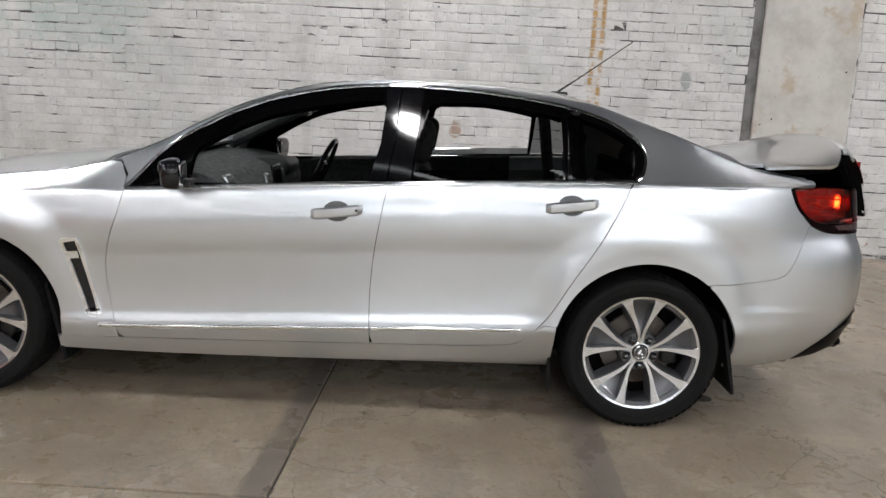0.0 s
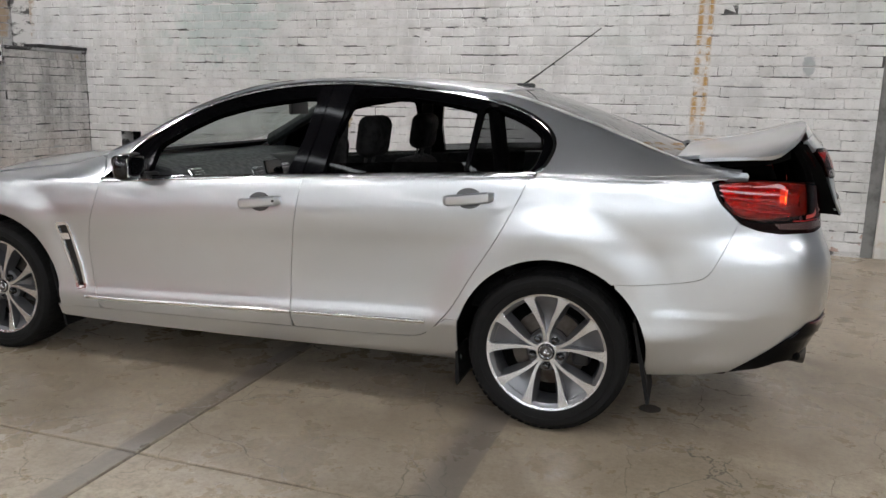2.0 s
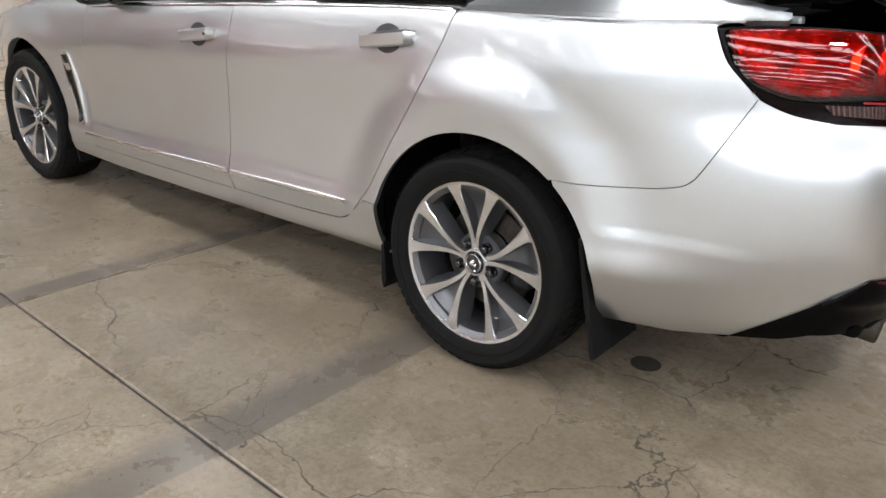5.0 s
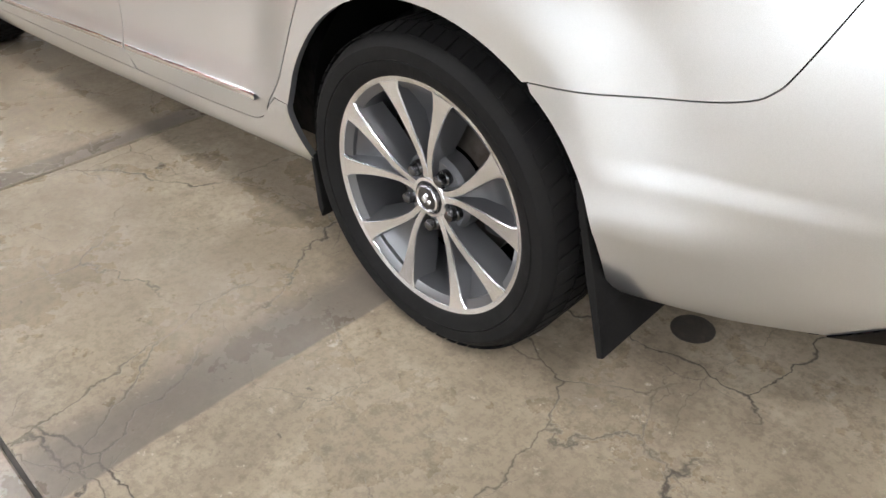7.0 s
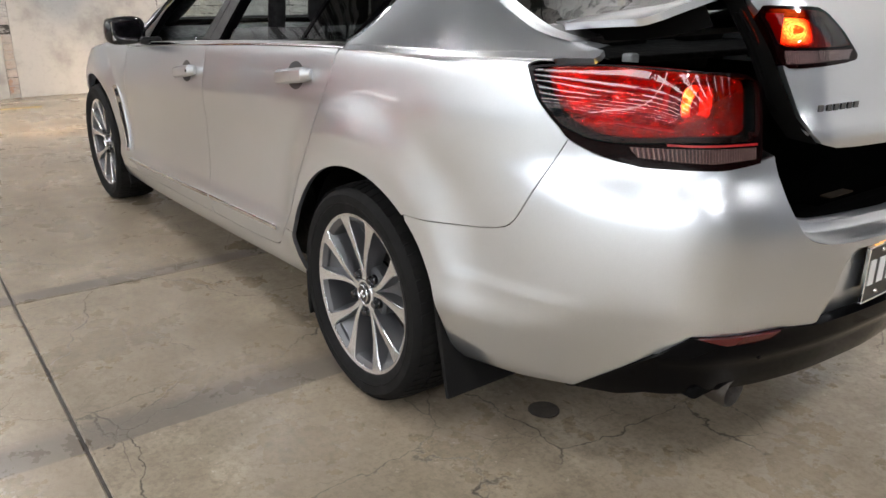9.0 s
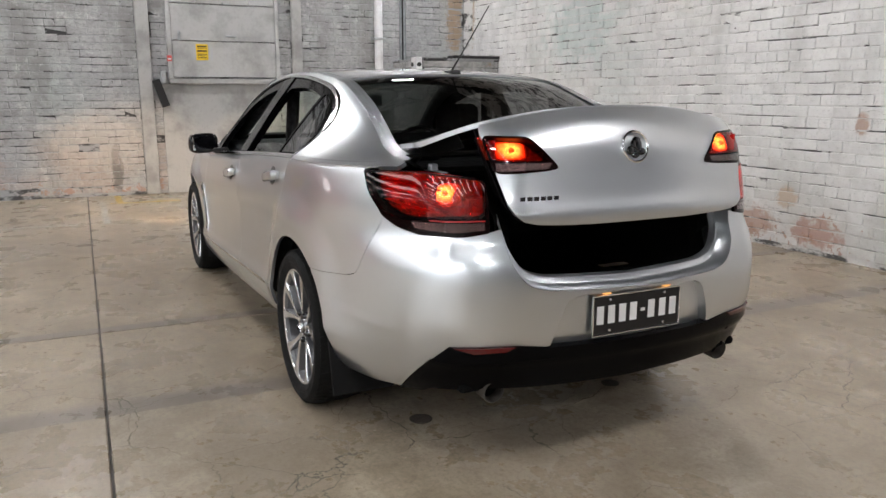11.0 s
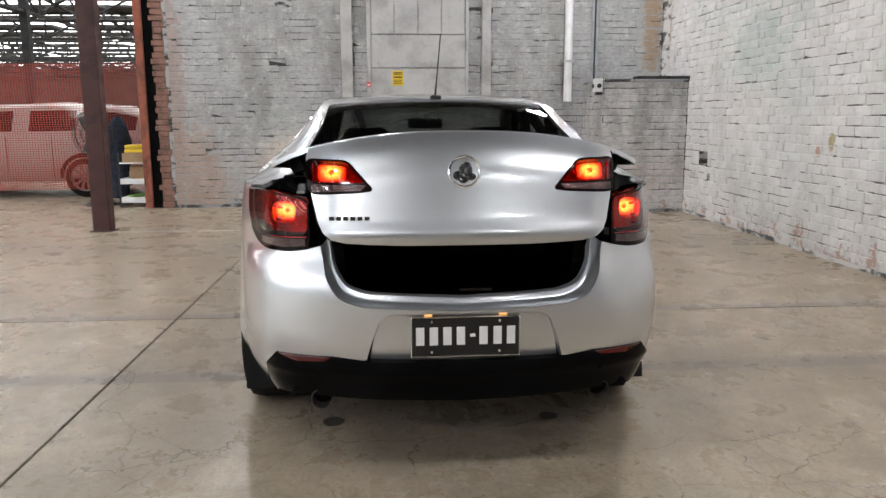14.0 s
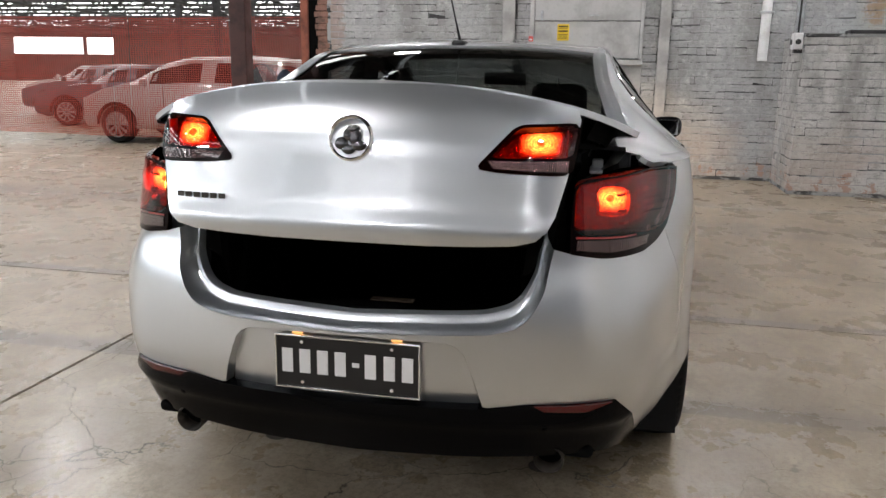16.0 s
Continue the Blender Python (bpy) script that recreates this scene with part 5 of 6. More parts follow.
for _m in (1, -1):
    # black sides of the lid between skin and lining
    _e = [(0.0, -.575), (.2, -.59), (.45, -.645), (.7, -.655), (.9, -.645), (.97, -.60)]
    _a = [lid_top(f, y * .968, -.010) for f, y in _e]
    _b = [lid_top(f, y * .925, -.05 - .02 * f) for f, y in _e]
    part("lid_side", ([tuple(p * [1, _m, 1]) for p in _a + _b], [], [(i, i + 1, i + 7, i + 6)[::_m] for i in range(5)]), M_LINER, lid, smooth=True)
    # hanging side edge of the skin
    _f = np.linspace(.24, 1.0, 24)
    _yy = np.interp(_f, [q[0] for q in _hw], [q[1] for q in _hw])
    _dd = np.interp(_f, [.24, .30, .5, .75, .93, 1.0], [.012, .012, .010, .007, .003, 0]) + .003
    _a = lid_top(_f, _yy, 0)
    _b = _a - np.stack([0 * _f, -.004 + 0 * _f, _dd], 1)
    _c2 = _b + [0, .006, .002]
    part("lid_flank", ([tuple(p * [1, _m, 1]) for p in np.concatenate([_a, _b, _c2])], [], [(j * 24 + i, j * 24 + i + 1, j * 24 + i + 25, j * 24 + i + 24)[::-_m] for j in range(2) for i in range(23)]), M_SILVER, lid, smooth=True)
    _e = [(-.535, 1.20), (-.525, 1.10), (-.512, 1.05), (-.491, .97), (-.449, .915)]
    _a, _b = [lid_back(y * 1.012, z, -.004) for y, z in _e], [lid_back(y * .96, z, -.09) for y, z in _e]
    part("lid_side", ([tuple(p * [1, _m, 1]) for p in _a + _b], [], [(i, i + 1, i + 6, i + 5)[::_m] for i in range(4)]), M_LINER, lid, smooth=True)
    _o = LID_LAMP
    _mirror = _m < 0
    _lr = LID_RED
    _ll = skin("lid_light", lambda y, z: lid_back(y, z, .004), _o, M_LAMPEDGE, lid, step=.02, gap=0, rim=.035, mirror=_mirror, label="dark edged lamp in the boot lid", holes=(_lr,))
    skin("red_lens", lambda y, z: lid_back(y, z, .005), _lr, M_REDGLASS, _ll, step=.015, gap=0, rim=0, mirror=_mirror, label="lit red lens")
    skin("lamp_back", lambda y, z: lid_back(y, z, -.034), _lr, M_LIT_LID, _ll, step=.015, gap=-.004, rim=0, mirror=_mirror, label="ribbed red reflector")
    skin("lamp_housing", lambda y, z: lid_back(y, z, -.040), _lr, M_LINER, _ll, step=.015, gap=-.006, rim=0, mirror=_mirror, label="black back of the lamp")
    lamp_bulb(_ll, lid_back(-.445, 1.137, -.033) * [1, _m, 1])
    # plate added inside the lamp to block its glow from the side
    _c = lid_back(-.508, 1.14, -.024) * [1, _m, 1]
    part("lamp_glow_shield", boxed((-.012, -.0015, -.032), (.026, .0015, .030), 0, 1, Matrix.Translation(_c)), M_DARKRED, _ll, "dark red plate added to hide the glow from the side")
    skin("clear_lens", lambda y, z: lid_back(y, z, .006), [(-.515, 1.100), (-.513, 1.074), (-.345, 1.080), (-.33, 1.098)], M_SMOKE, _ll, step=.02, gap=0, rim=.004, mirror=_mirror, label="clear ribbed lens")
# round badge: chrome ring and a plain emblem shape
_bx = float(lid_back(0, 1.14)[0])
_bm = bmesh.new()
lathe(_bm, [(.048, -.004), (.052, -.008), (.056, -.005), (.057, .004), (.048, .004), (.048, -.004)], 40)
bmesh.ops.transform(_bm, verts=_bm.verts[:], matrix=Matrix.Translation((_bx + .002, 0, 1.15)) @ pose(0, 0, 0, 0, -14, 0) @ pose(0, 0, 0, 0, 0, 90))
part("badge_ring", _bm, M_CHROME, lid, "chrome badge ring", smooth=True)
_bm = bmesh.new()
for _y, _z, _ry, _rz in ((.006, .022, .018, .012), (.012, .004, .016, .026), (-.022, -.012, .018, .016), (.022, -.016, .020, .013), (-.004, -.026, .018, .012), (-.008, .008, .012, .016)):
    bmesh.ops.create_icosphere(_bm, subdivisions=2, radius=1, matrix=Matrix.Translation((_bx + .006 - _z * .24, _y, 1.15 + _z)) @ pose(0, 0, 0, 0, -14, 0) @ Matrix.Diagonal((.006, _ry, _rz, 1)))
part("badge_shape", _bm, M_NUT, lid, "dark chrome emblem shape", smooth=True)
_bm = bmesh.new()
for _i in range(6):
    _y = -.445 + _i * .0235
    _c = lid_back(_y, .988, .003)
    for _lo, _hi in (((-.002, -.0085, -.007), (.002, .0085, .006)),):
        box(_bm, [a + b for a, b in zip(_lo, _c)], [a + b for a, b in zip(_hi, _c)])
part("name_badge", _bm, M_NUT, lid, "small chrome badge bars")

# number plate: black plate with white bars
_px = float(shell(S_END, .57, -.03)[0]) + .012
plate = part("number_plate", boxed((_px, -.186, .519), (_px + .004, .186, .653), .002), M_PLATE, car, "black number plate with pale bars in a chrome frame")
_bm = bmesh.new()
for _lo, _hi in (((-.190, .514), (.190, .519)), ((-.190, .653), (.190, .658)), ((-.190, .519), (-.186, .653)), ((.186, .519), (.190, .653))):
    box(_bm, (_px - .002, *_lo), (_px + .008, *_hi), .0015)
part("plate_frame", _bm, M_CHROME, plate, "thin chrome plate frame")
for _y in (-.158, -.111, -.064, -.017, .062, .111, .158):
    part("plate_bar", boxed((_px + .003, _y - .0145, .556), (_px + .006, _y + .0145, .620), .001), M_PLATEBAR, plate, "pale plate bar")
part("plate_dash", boxed((_px + .003, .015, .584), (_px + .006, .033, .595)), M_PLATEBAR, plate)
for _y in (-.118, .118):
    for _z in (.532, .640):
        part("plate_screw", rodded((_px + .003, _y, _z), (_px + .0075, _y, _z), .006, .0045, 12), M_CHROME, plate, "small bright plate screw")
for _y in (-.13, .13):
    part("plate_lamp", boxed((_px - .01, _y - .013, .661), (_px + .006, _y + .013, .665)), M_PLATELAMP, car, "small lit plate lamp")
# exhausts, sensors, mud flaps
for _m in (1, -1):
    _bm = bmesh.new()
    lathe(_bm, [(.034, -.08), (.034, .078), (.037, .083), (.040, .078), (.040, -.08)], 28, pose(.945, -.508 * _m, .342, -4, 0, -90))
    part("exhaust_tip", _bm, M_PIPE, car, "dull metal exhaust tip", smooth=True)
    _bm = bmesh.new()
    lathe(_bm, [(.0, .0), (.035, .0)], 20, pose(.985, -.508 * _m, .342, -4, 0, -90))
    part("exhaust_bore", _bm, M_LINER, car)
    # black box stands in for the shaded cut-out round the tip
    part("cutout_shade_box", boxed((.84, min(-.60 * _m, -.44 * _m), .325), (.985, max(-.60 * _m, -.44 * _m), .40), .03, 3), M_LINER, car)
    for _y in (.20, .50):
        _c = shell(s_of_y(_y), .46 if _y < .3 else .44, .007)
        _bm = bmesh.new()
        bmesh.ops.create_uvsphere(_bm, u_segments=14, v_segments=8, radius=1, matrix=Matrix.Translation((_c[0], _c[1] * _m, _c[2])) @ Matrix.Diagonal((.004, .011, .011, 1)))
        part("parking_sensor", _bm, M_VALANCE, car, smooth=True)
    for _cx in (.0, -2.915):
        for _prof, _y0 in (([(.342, .50), (.354, .505), (.394, .34), (.430, .168), (.416, .162), (.379, .33)], -.884), ([(-.392, .30), (-.38, .30), (-.368, .16), (-.38, .13), (-.39, .16)], -.88)):
            _bm = prism([(_cx + a, b) for a, b in _prof], 1, _y0, -.63, .003)
            if _m < 0:
                bmesh.ops.scale(_bm, vec=(1, -1, 1), verts=_bm.verts[:])
            part("mud_flap", _bm, M_RUBBER, car, "black rubber mud flap")
part("valance_under", boxed((.72, -.62, .335), (1.0, .62, .37), .015, 3), M_LINER, car)

# door handles, side vents, mirrors, aerial
for _m in (1, -1):
    for _x0 in (-1.337, -.356):
        _z0 = .884 if _x0 < -1 else .957
        _dz = .015
        _q = [shell(s_of_x(_x0 + u), _z0 + u * _dz / .22 * 2, h) * [1, _m, 1] for u, h in ((-.108, .006), (-.09, .026), (-.03, .034), (.04, .034), (.09, .028), (.108, .006))]
        _bm = bmesh.new()
        _rows = []
        for _i, _p in enumerate(_q):
            _t = .023 if 0 < _i < 5 else .016
            _rows.append([_bm.verts.new(_p + np.array((0, oy * -_m * -1, oz))) for oy, oz in ((.006, -_t), (-.004, -_t * .7), (-.006, 0), (-.004, _t * .7), (.006, _t), (.012, 0))])
        for _a, _b in zip(_rows, _rows[1:]):
            for _j in range(6):
                _bm.faces.new((_a[_j], _a[(_j + 1) % 6], _b[(_j + 1) % 6], _b[_j]))
        _bm.faces.new(_rows[0]), _bm.faces.new(_rows[-1])
        _hd = part("door_handle", _bm, M_SILVER, car, "silver pull handle", smooth=True)
        if _x0 < -1:
            _kp = shell(s_of_x(_x0 + .085), _z0 + .012, .034) * [1, _m, 1]
            part("key_hole", rodded((_kp[0], _kp[1] + .004 * _m, _kp[2]), (_kp[0], _kp[1] - .003 * _m, _kp[2]), .006, seg=12), M_BLACK, _hd, "dark key hole")
        # flat patch in darker silver; the handle recess's shade is put into its colour
        _cup = [(_x0 + .058 * math.cos(a), _z0 + .001 + .043 * math.sin(a)) for a in np.linspace(0, 2 * math.pi, 25)[:-1]]
        skin("handle_cup", lambda s, z, c=_x0, w=_z0: shell(s, z, .0015), X(_cup), M_CUP, car, gap=0, rim=0, mirror=_m < 0, step=.015, label="flat dark silver patch with the shade of the handle recess painted in")
    _vent = [(-2.512, .698), (-2.50, .71), (-2.445, .712), (-2.432, .70), (-2.345, .385), (-2.355, .374), (-2.395, .372), (-2.408, .382)]
    _vi = [(-2.498, .69), (-2.447, .70), (-2.362, .392), (-2.395, .388)]
    skin("side_vent_frame", lifted(.007), X(_vent), M_CHROME, car, holes=(X(_vi),), gap=0, rim=.012, mirror=_m < 0, step=.012, label="chrome frame of the wing vent")
    skin("side_vent", lifted(.001), X(_vi), M_GLOSS, car, gap=0, rim=0, mirror=_m < 0, label="black wing vent")
    skin("side_repeater", lifted(.008), X([(-2.487, .652), (-2.44, .656), (-2.432, .625), (-2.478, .622)]), M_CHROME, car, gap=0, rim=.006, mirror=_m < 0, step=.012, label="small side indicator")
    # mirror: cap, base, glass
    _bm = bmesh.new()
    bmesh.ops.create_uvsphere(_bm, u_segments=24, v_segments=14, radius=1)
    for _v in _bm.verts:
        x, y, z = _v.co
        sx = .05 if x > 0 else .062
        e = .62
        p = [math.copysign(abs(c) ** e, c) for c in (x, y, z)]
        _v.co = Vector((min(p[0] * sx * .85, .035), p[1] * .092, p[2] * .064 + p[1] * .004))
    bmesh.ops.transform(_bm, verts=_bm.verts[:], matrix=pose(-1.975, -.955 * _m, 1.015, 0, 0, 8 * _m))
    _mh = part("mirror_housing", _bm, M_GLOSS, car, "gloss black door mirror", smooth=True)
    part("mirror_glass", boxed((-.003, -.070, -.042), (.003, .070, .042), .002, 2, pose(-1.943, -.955 * _m, 1.015, 0, 0, 8 * _m)), M_MIRROR, _mh, "mirror glass")
    part("mirror_cap", boxed((-.055, -.072, -.002), (-.010, .072, .058), .022, 4, pose(-1.975, -.96 * _m, 1.012, 0, 0, 8 * _m)), M_GLOSS, _mh, "gloss black mirror cap", smooth=True)
    part("mirror_arm", boxed((-1.995, min(-.80 * _m, -.90 * _m), .95), (-1.93, max(-.80 * _m, -.90 * _m), .985), .012), M_BLACK, car)
_bm = bmesh.new()
box(_bm, (-.36, -.028, 1.415), (-.27, .028, 1.44), .011, 3)
rod(_bm, (-.325, 0, 1.435), (-.24, 0, 1.495), .006, .004, 10)
rod(_bm, (-.24, 0, 1.495), (.045, 0, 1.707), .0034, .0024, 8)
part("roof_aerial", _bm, M_BLACK, car, "black raked roof aerial")

# cabin
for _y in (-.37, .37):
    _bm = bmesh.new()
    box(_bm, (-1.58, _y - .25, .42), (-1.10, _y + .25, .60), .07, 3)
    seat = part("front_seat", _bm, M_CLOTH, car, "black front seat", smooth=True)
    part("backrest", boxed((-.07, -.245, 0), (.07, .245, .47), .06, 4, pose(-1.14, _y, .56, 0, 14, 0)), M_CLOTH, seat, smooth=True)
    part("headrest", boxed((-.05, -.135, 0), (.05, .135, .205), .05, 4, pose(-1.005, _y, 1.065, 0, 8, 0)), M_CLOTH, seat, "black headrest", smooth=True)
    for _d in (-.05, .05):
        part("headrest_post", rodded((-1.03, _y + _d, .98), (-1.005, _y + _d, 1.10), .007), M_BLACK, seat)
_bm = boxed((-.45, -.66, .42), (0, .66, .58), .06, 3)
box(_bm, (-.08, -.64, 0), (.06, .64, .52), .06, 3, pose(-.05, 0, .55, 0, 20, 0))
bench = part("rear_seat", _bm, M_CLOTH, car, "black rear bench", smooth=True)
for _y in (-.42, 0, .42):
    part("headrest", boxed((-.045, -.12, 0), (.045, .12, .13), .04, 3, pose(.16, _y, 1.04, 0, 15, 0)), M_CLOTH, bench, smooth=True)
part("parcel_shelf", boxed((.1, -.60, 1.03), (.5, .60, 1.05), .008), M_CLOTH, car, "dark parcel shelf")
_bm = prism([(-2.35, .60), (-2.32, 1.015), (-2.08, 1.02), (-1.9, .985), (-1.79, .90), (-1.80, .74), (-1.95, .60)], 1, -.76, .76, .03)
dash = part("dashboard", _bm, M_DASH, car, "grey vinyl dashboard")
part("instrument_hood", boxed((-1.98, .22, .90), (-1.76, .54, 1.0), .04, 4), M_BLACK, dash, smooth=True)
part("centre_screen", boxed((-.006, -.09, -.055), (.006, .09, .055), .004, 2, pose(-1.775, 0, .935, 0, -12, 0)), M_GLOSS, dash, "dark centre screen")
for _y in (-.62, -.15, .15):
    _vm = pose(-1.838, _y, .945, 0, -38, 0) if _y < -.5 else pose(-1.785, _y, .91, 0, -14, 0)
    _vent = part("air_vent", boxed((-.010, -.055, -.05), (.010, .055, .05), .012, 2, _vm), M_ALLOY, dash, "silver rimmed air vent")
    for _j in range(5):
        part("vent_slat", boxed((.0095, -.043, -.038 + _j * .016), (.0125, .043, -.026 + _j * .016), .001, 1, _vm), M_BLACK, _vent, "black vent slat")
part("centre_console", boxed((-1.80, -.11, .40), (-.9, .11, .66), .03, 3), M_BLACK, car)
_bm = bmesh.new()
lathe(_bm, [(.185 + .014 * math.cos(a), .014 * math.sin(a)) for a in np.linspace(0, 2 * math.pi, 11)], 40)
box(_bm, (-.06, -.02, -.05), (.06, .02, .05), .015, 2)
for _a in (0, 180, 270):
    rod(_bm, (0, 0, 0), (.185 * math.cos(radians(_a)), 0, .185 * math.sin(radians(_a))), .016, seg=8)
bmesh.ops.transform(_bm, verts=_bm.verts[:], matrix=Matrix.Translation((-1.60, .37, .94)) @ pose(0, 0, 0, 0, 24, 0) @ pose(0, 0, 0, 0, 0, 90))
part("steering_wheel", _bm, M_GLOSS, car, "black steering wheel", smooth=True)
part("rear_view_mirror", boxed((-.012, -.12, -.035), (.012, .12, .035), .01, 3, pose(-1.62, .02, 1.285, 0, 0, 6)), M_BLACK, car, smooth=True)
for _m in (1, -1):
    for _a, _b in (((-1.10, .66, .3), (-1.05, .60, 1.36)), ((-.2, .66, .6), (-.32, .60, 1.34))):
        part("inner_pillar", rodded((_a[0], _a[1] * _m, _a[2]), (_b[0], _b[1] * _m, _b[2]), .035, seg=10), M_CLOTH, car)

for _m in (1, -1):
    _q = [upper(x, .93, -.035) * [1, _m, 1] for x in np.linspace(-2.22, -1.35, 9)]
    _bm = bmesh.new()
    _rows = [[_bm.verts.new(p + np.array((0, .042 * math.cos(a), .042 * math.sin(a)))) for a in np.linspace(0, 2 * math.pi, 11)[:-1]] for p in _q]
    for _a, _b in zip(_rows, _rows[1:]):
        for _j in range(10):
            _bm.faces.new((_a[_j], _a[(_j + 1) % 10], _b[(_j + 1) % 10], _b[_j]))
    part("inner_pillar", _bm, M_DASH, car, smooth=True)


# wheels
def make_wheel(parent, x, side, turn):
    """Tyre, ten-spoke two-tone rim, nuts, disc. side: -1 left, 1 right; built facing -y."""
    w = new("wheel")
    w.parent = parent
    w.matrix_local = pose(x + (.004 if x > -1 else .02), .80 * side, .3365) @ (pose(0, 0, 0, 0, 0, 180) if side > 0 else Matrix()) @ pose(0, 0, 0, 0, turn, 0)
    w["label"] = "two-tone ten-spoke alloy wheel with a black tyre"
    bm = bmesh.new()
    lathe(bm, [(.238, .09), (.262, .112), (.30, .118), (.322, .108), (.333, .085), (.336, .06), (.336, -.06), (.333, -.085), (.322, -.108), (.312, -.1155), (.309, -.1185), (.30, -.119), (.285, -.1178), (.2835, -.1152), (.281, -.1172), (.262, -.112), (.243, -.098), (.236, -.085)], 72)
    part("tyre", bm, M_RUBBER, w, "worn black tyre", smooth=True)
    bm = bmesh.new()
    for k in range(64):
        for y0, y1, tw in ((-.104, -.055, .10), (-.05, -.003, -.07), (.003, .05, .07), (.055, .104, -.10)):
            a0 = 2 * math.pi * k / 64
            pts = []
            for y, da in ((y0, 0), (y1, tw * .35)):
                for d in (-.038, .038):
                    for r in (.330, .3395 - (.008 if abs(y) > .1 else 0)):
                        pts.append(bm.verts.new((r * math.cos(a0 + da + d), y, r * math.sin(a0 + da + d))))
            for f in ((0, 1, 3, 2), (4, 5, 7, 6), (0, 1, 5, 4), (2, 3, 7, 6), (1, 3, 7, 5), (0, 2, 6, 4)):
                bm.faces.new([pts[i] for i in f])
    o = part("tread_block", bm, M_RUBBER, w)
    o["kind"] = "stuff"
    bm = bmesh.new()
    lathe(bm, [(.236, .10), (.225, .06), (.215, -.02), (.224, -.088), (.238, -.098), (.2500, -.102), (.2522, -.098), (.249, -.092)], 72)
    part("rim_barrel", bm, M_GUNMETAL, w, "grey painted rim", smooth=True)
    bm = bmesh.new()
    lathe(bm, [(.238, -.094), (.2405, -.1005), (.2505, -.1035), (.2525, -.099)], 72)
    part("rim_edge", bm, M_ALLOY, w, "machined rim edge", smooth=True)
    for k in range(5):
        a = radians(-124 + 72 * k)
        arm = bmesh.new()
        for sg in (-1, 1):
            face = bmesh.new()
            # one spoke: (radius, angle off the arm, half width, depth of face)
            line = [(.028, .20, .0085, -.081), (.042, .150, .0075, -.082), (.06, .118, .0068, -.083), (.08, .122, .0070, -.085), (.105, .158, .0080, -.088), (.135, .205, .0095, -.091), (.17, .250, .0120, -.094), (.205, .282, .0162, -.098), (.225, .295, .0205, -.1005), (.241, .300, .0285, -.1015)]
            rows_f, rows_b = [], []
            for r, off, hw, y in line:
                th = a + sg * off
                c, t = Vector((r * math.cos(th), 0, r * math.sin(th))), Vector((-math.sin(th), 0, math.cos(th)))
                o_out, o_in = 1.1 + 1.5 * sstep(.05, .14, r) - .9 * sstep(.15, .235, r), 1.25
                lo, hi = (o_in, o_out) if sg > 0 else (o_out, o_in)
                rows_f.append([face.verts.new(c + t * hw * e + Vector((0, yy, 0))) for e, yy in ((-1, y + .003), (-.88, y), (.88, y), (1, y + .003))])
                rows_b.append([arm.verts.new(c + t * hw * e + Vector((0, yy, 0))) for e, yy in ((-1, y + .003), (-lo, y + .055), (hi, y + .055), (1, y + .003))])
            for rows, bm in ((rows_f, face), (rows_b, arm)):
                for p, q in zip(rows, rows[1:]):
                    for j in range(3):
                        bm.faces.new((p[j], p[j + 1], q[j + 1], q[j]))
            part("spoke", face, M_ALLOY, w, "machined bright spoke", smooth=True)
        web = []
        for r, y, s in ((.04, -.076, .13), (.08, -.070, .11), (.12, -.052, .16), (.17, -.050, .24), (.205, -.066, .27), (.236, -.088, .29)):
            web.append([arm.verts.new((r * math.cos(a + e * s), y, r * math.sin(a + e * s))) for e in (-1, 0, 1)])
        for p, q in zip(web, web[1:]):
            for j in range(2):
                arm.faces.new((p[j], p[j + 1], q[j + 1], q[j]))
        part("spoke_web", arm, M_GUNMETAL, w, "grey painted spoke flank", smooth=True)
    bm = bmesh.new()
    lathe(bm, [(.0, -.066), (.080, -.066), (.088, -.056), (.088, -.02)], 40)
    part("hub", bm, M_GUNMETAL, w, smooth=True)
    bm = bmesh.new()
    lathe(bm, [(.045, -.070), (.0445, -.081), (.042, -.0838), (.036, -.0845), (.034, -.082)], 40)
    part("hub_ring", bm, M_ALLOY, w, "machined ring round the centre cap", smooth=True)
    bm = bmesh.new()
    lathe(bm, [(.0, -.0915), (.022, -.091), (.030, -.0895), (.034, -.084), (.034, -.07)], 32)
    cap = part("centre_cap", bm, M_NUT, w, "grey centre cap", smooth=True)
    bm = bmesh.new()
    lathe(bm, [(.024, -.0905), (.0265, -.0935), (.029, -.0905)], 32)
    for p in ((0, .007, .006), (-.006, -.003, .008), (.007, -.006, .006)):
        bmesh.ops.create_icosphere(bm, subdivisions=1, radius=1, matrix=Matrix.Translation((p[0], -.092, p[1])) @ Matrix.Diagonal((p[2], .003, p[2], 1)))
    part("cap_emblem", bm, M_ALLOY, cap, smooth=True)
    for k in range(5):
        a = radians(-88 + 72 * k)
        bm = bmesh.new()
        lathe(bm, [(.0, -.096), (.006, -.0955), (.0105, -.093), (.0128, -.087), (.0135, -.080), (.0165, -.077), (.0165, -.060)], 14)
        bmesh.ops.translate(bm, vec=(.062 * math.cos(a), 0, .062 * math.sin(a)), verts=bm.verts[:])
        part("wheel_nut", bm, M_NUT, w, smooth=True)
    bm = bmesh.new()
    lathe(bm, [(.09, -.012), (.16, -.012), (.16, .012), (.09, .012)], 48)
    part("brake_disc", bm, M_DISC, w, "rusty iron brake disc", smooth=True)
    bm = bmesh.new()
    lathe(bm, [(.0, .03), (.23, .03)], 32)
    part("back_plate", bm, M_LINER, w)
    part("brake_caliper", boxed((.10, -.045, -.06), (.175, .03, .06), .02, 3), M_BLACK, w, smooth=True)
    return w


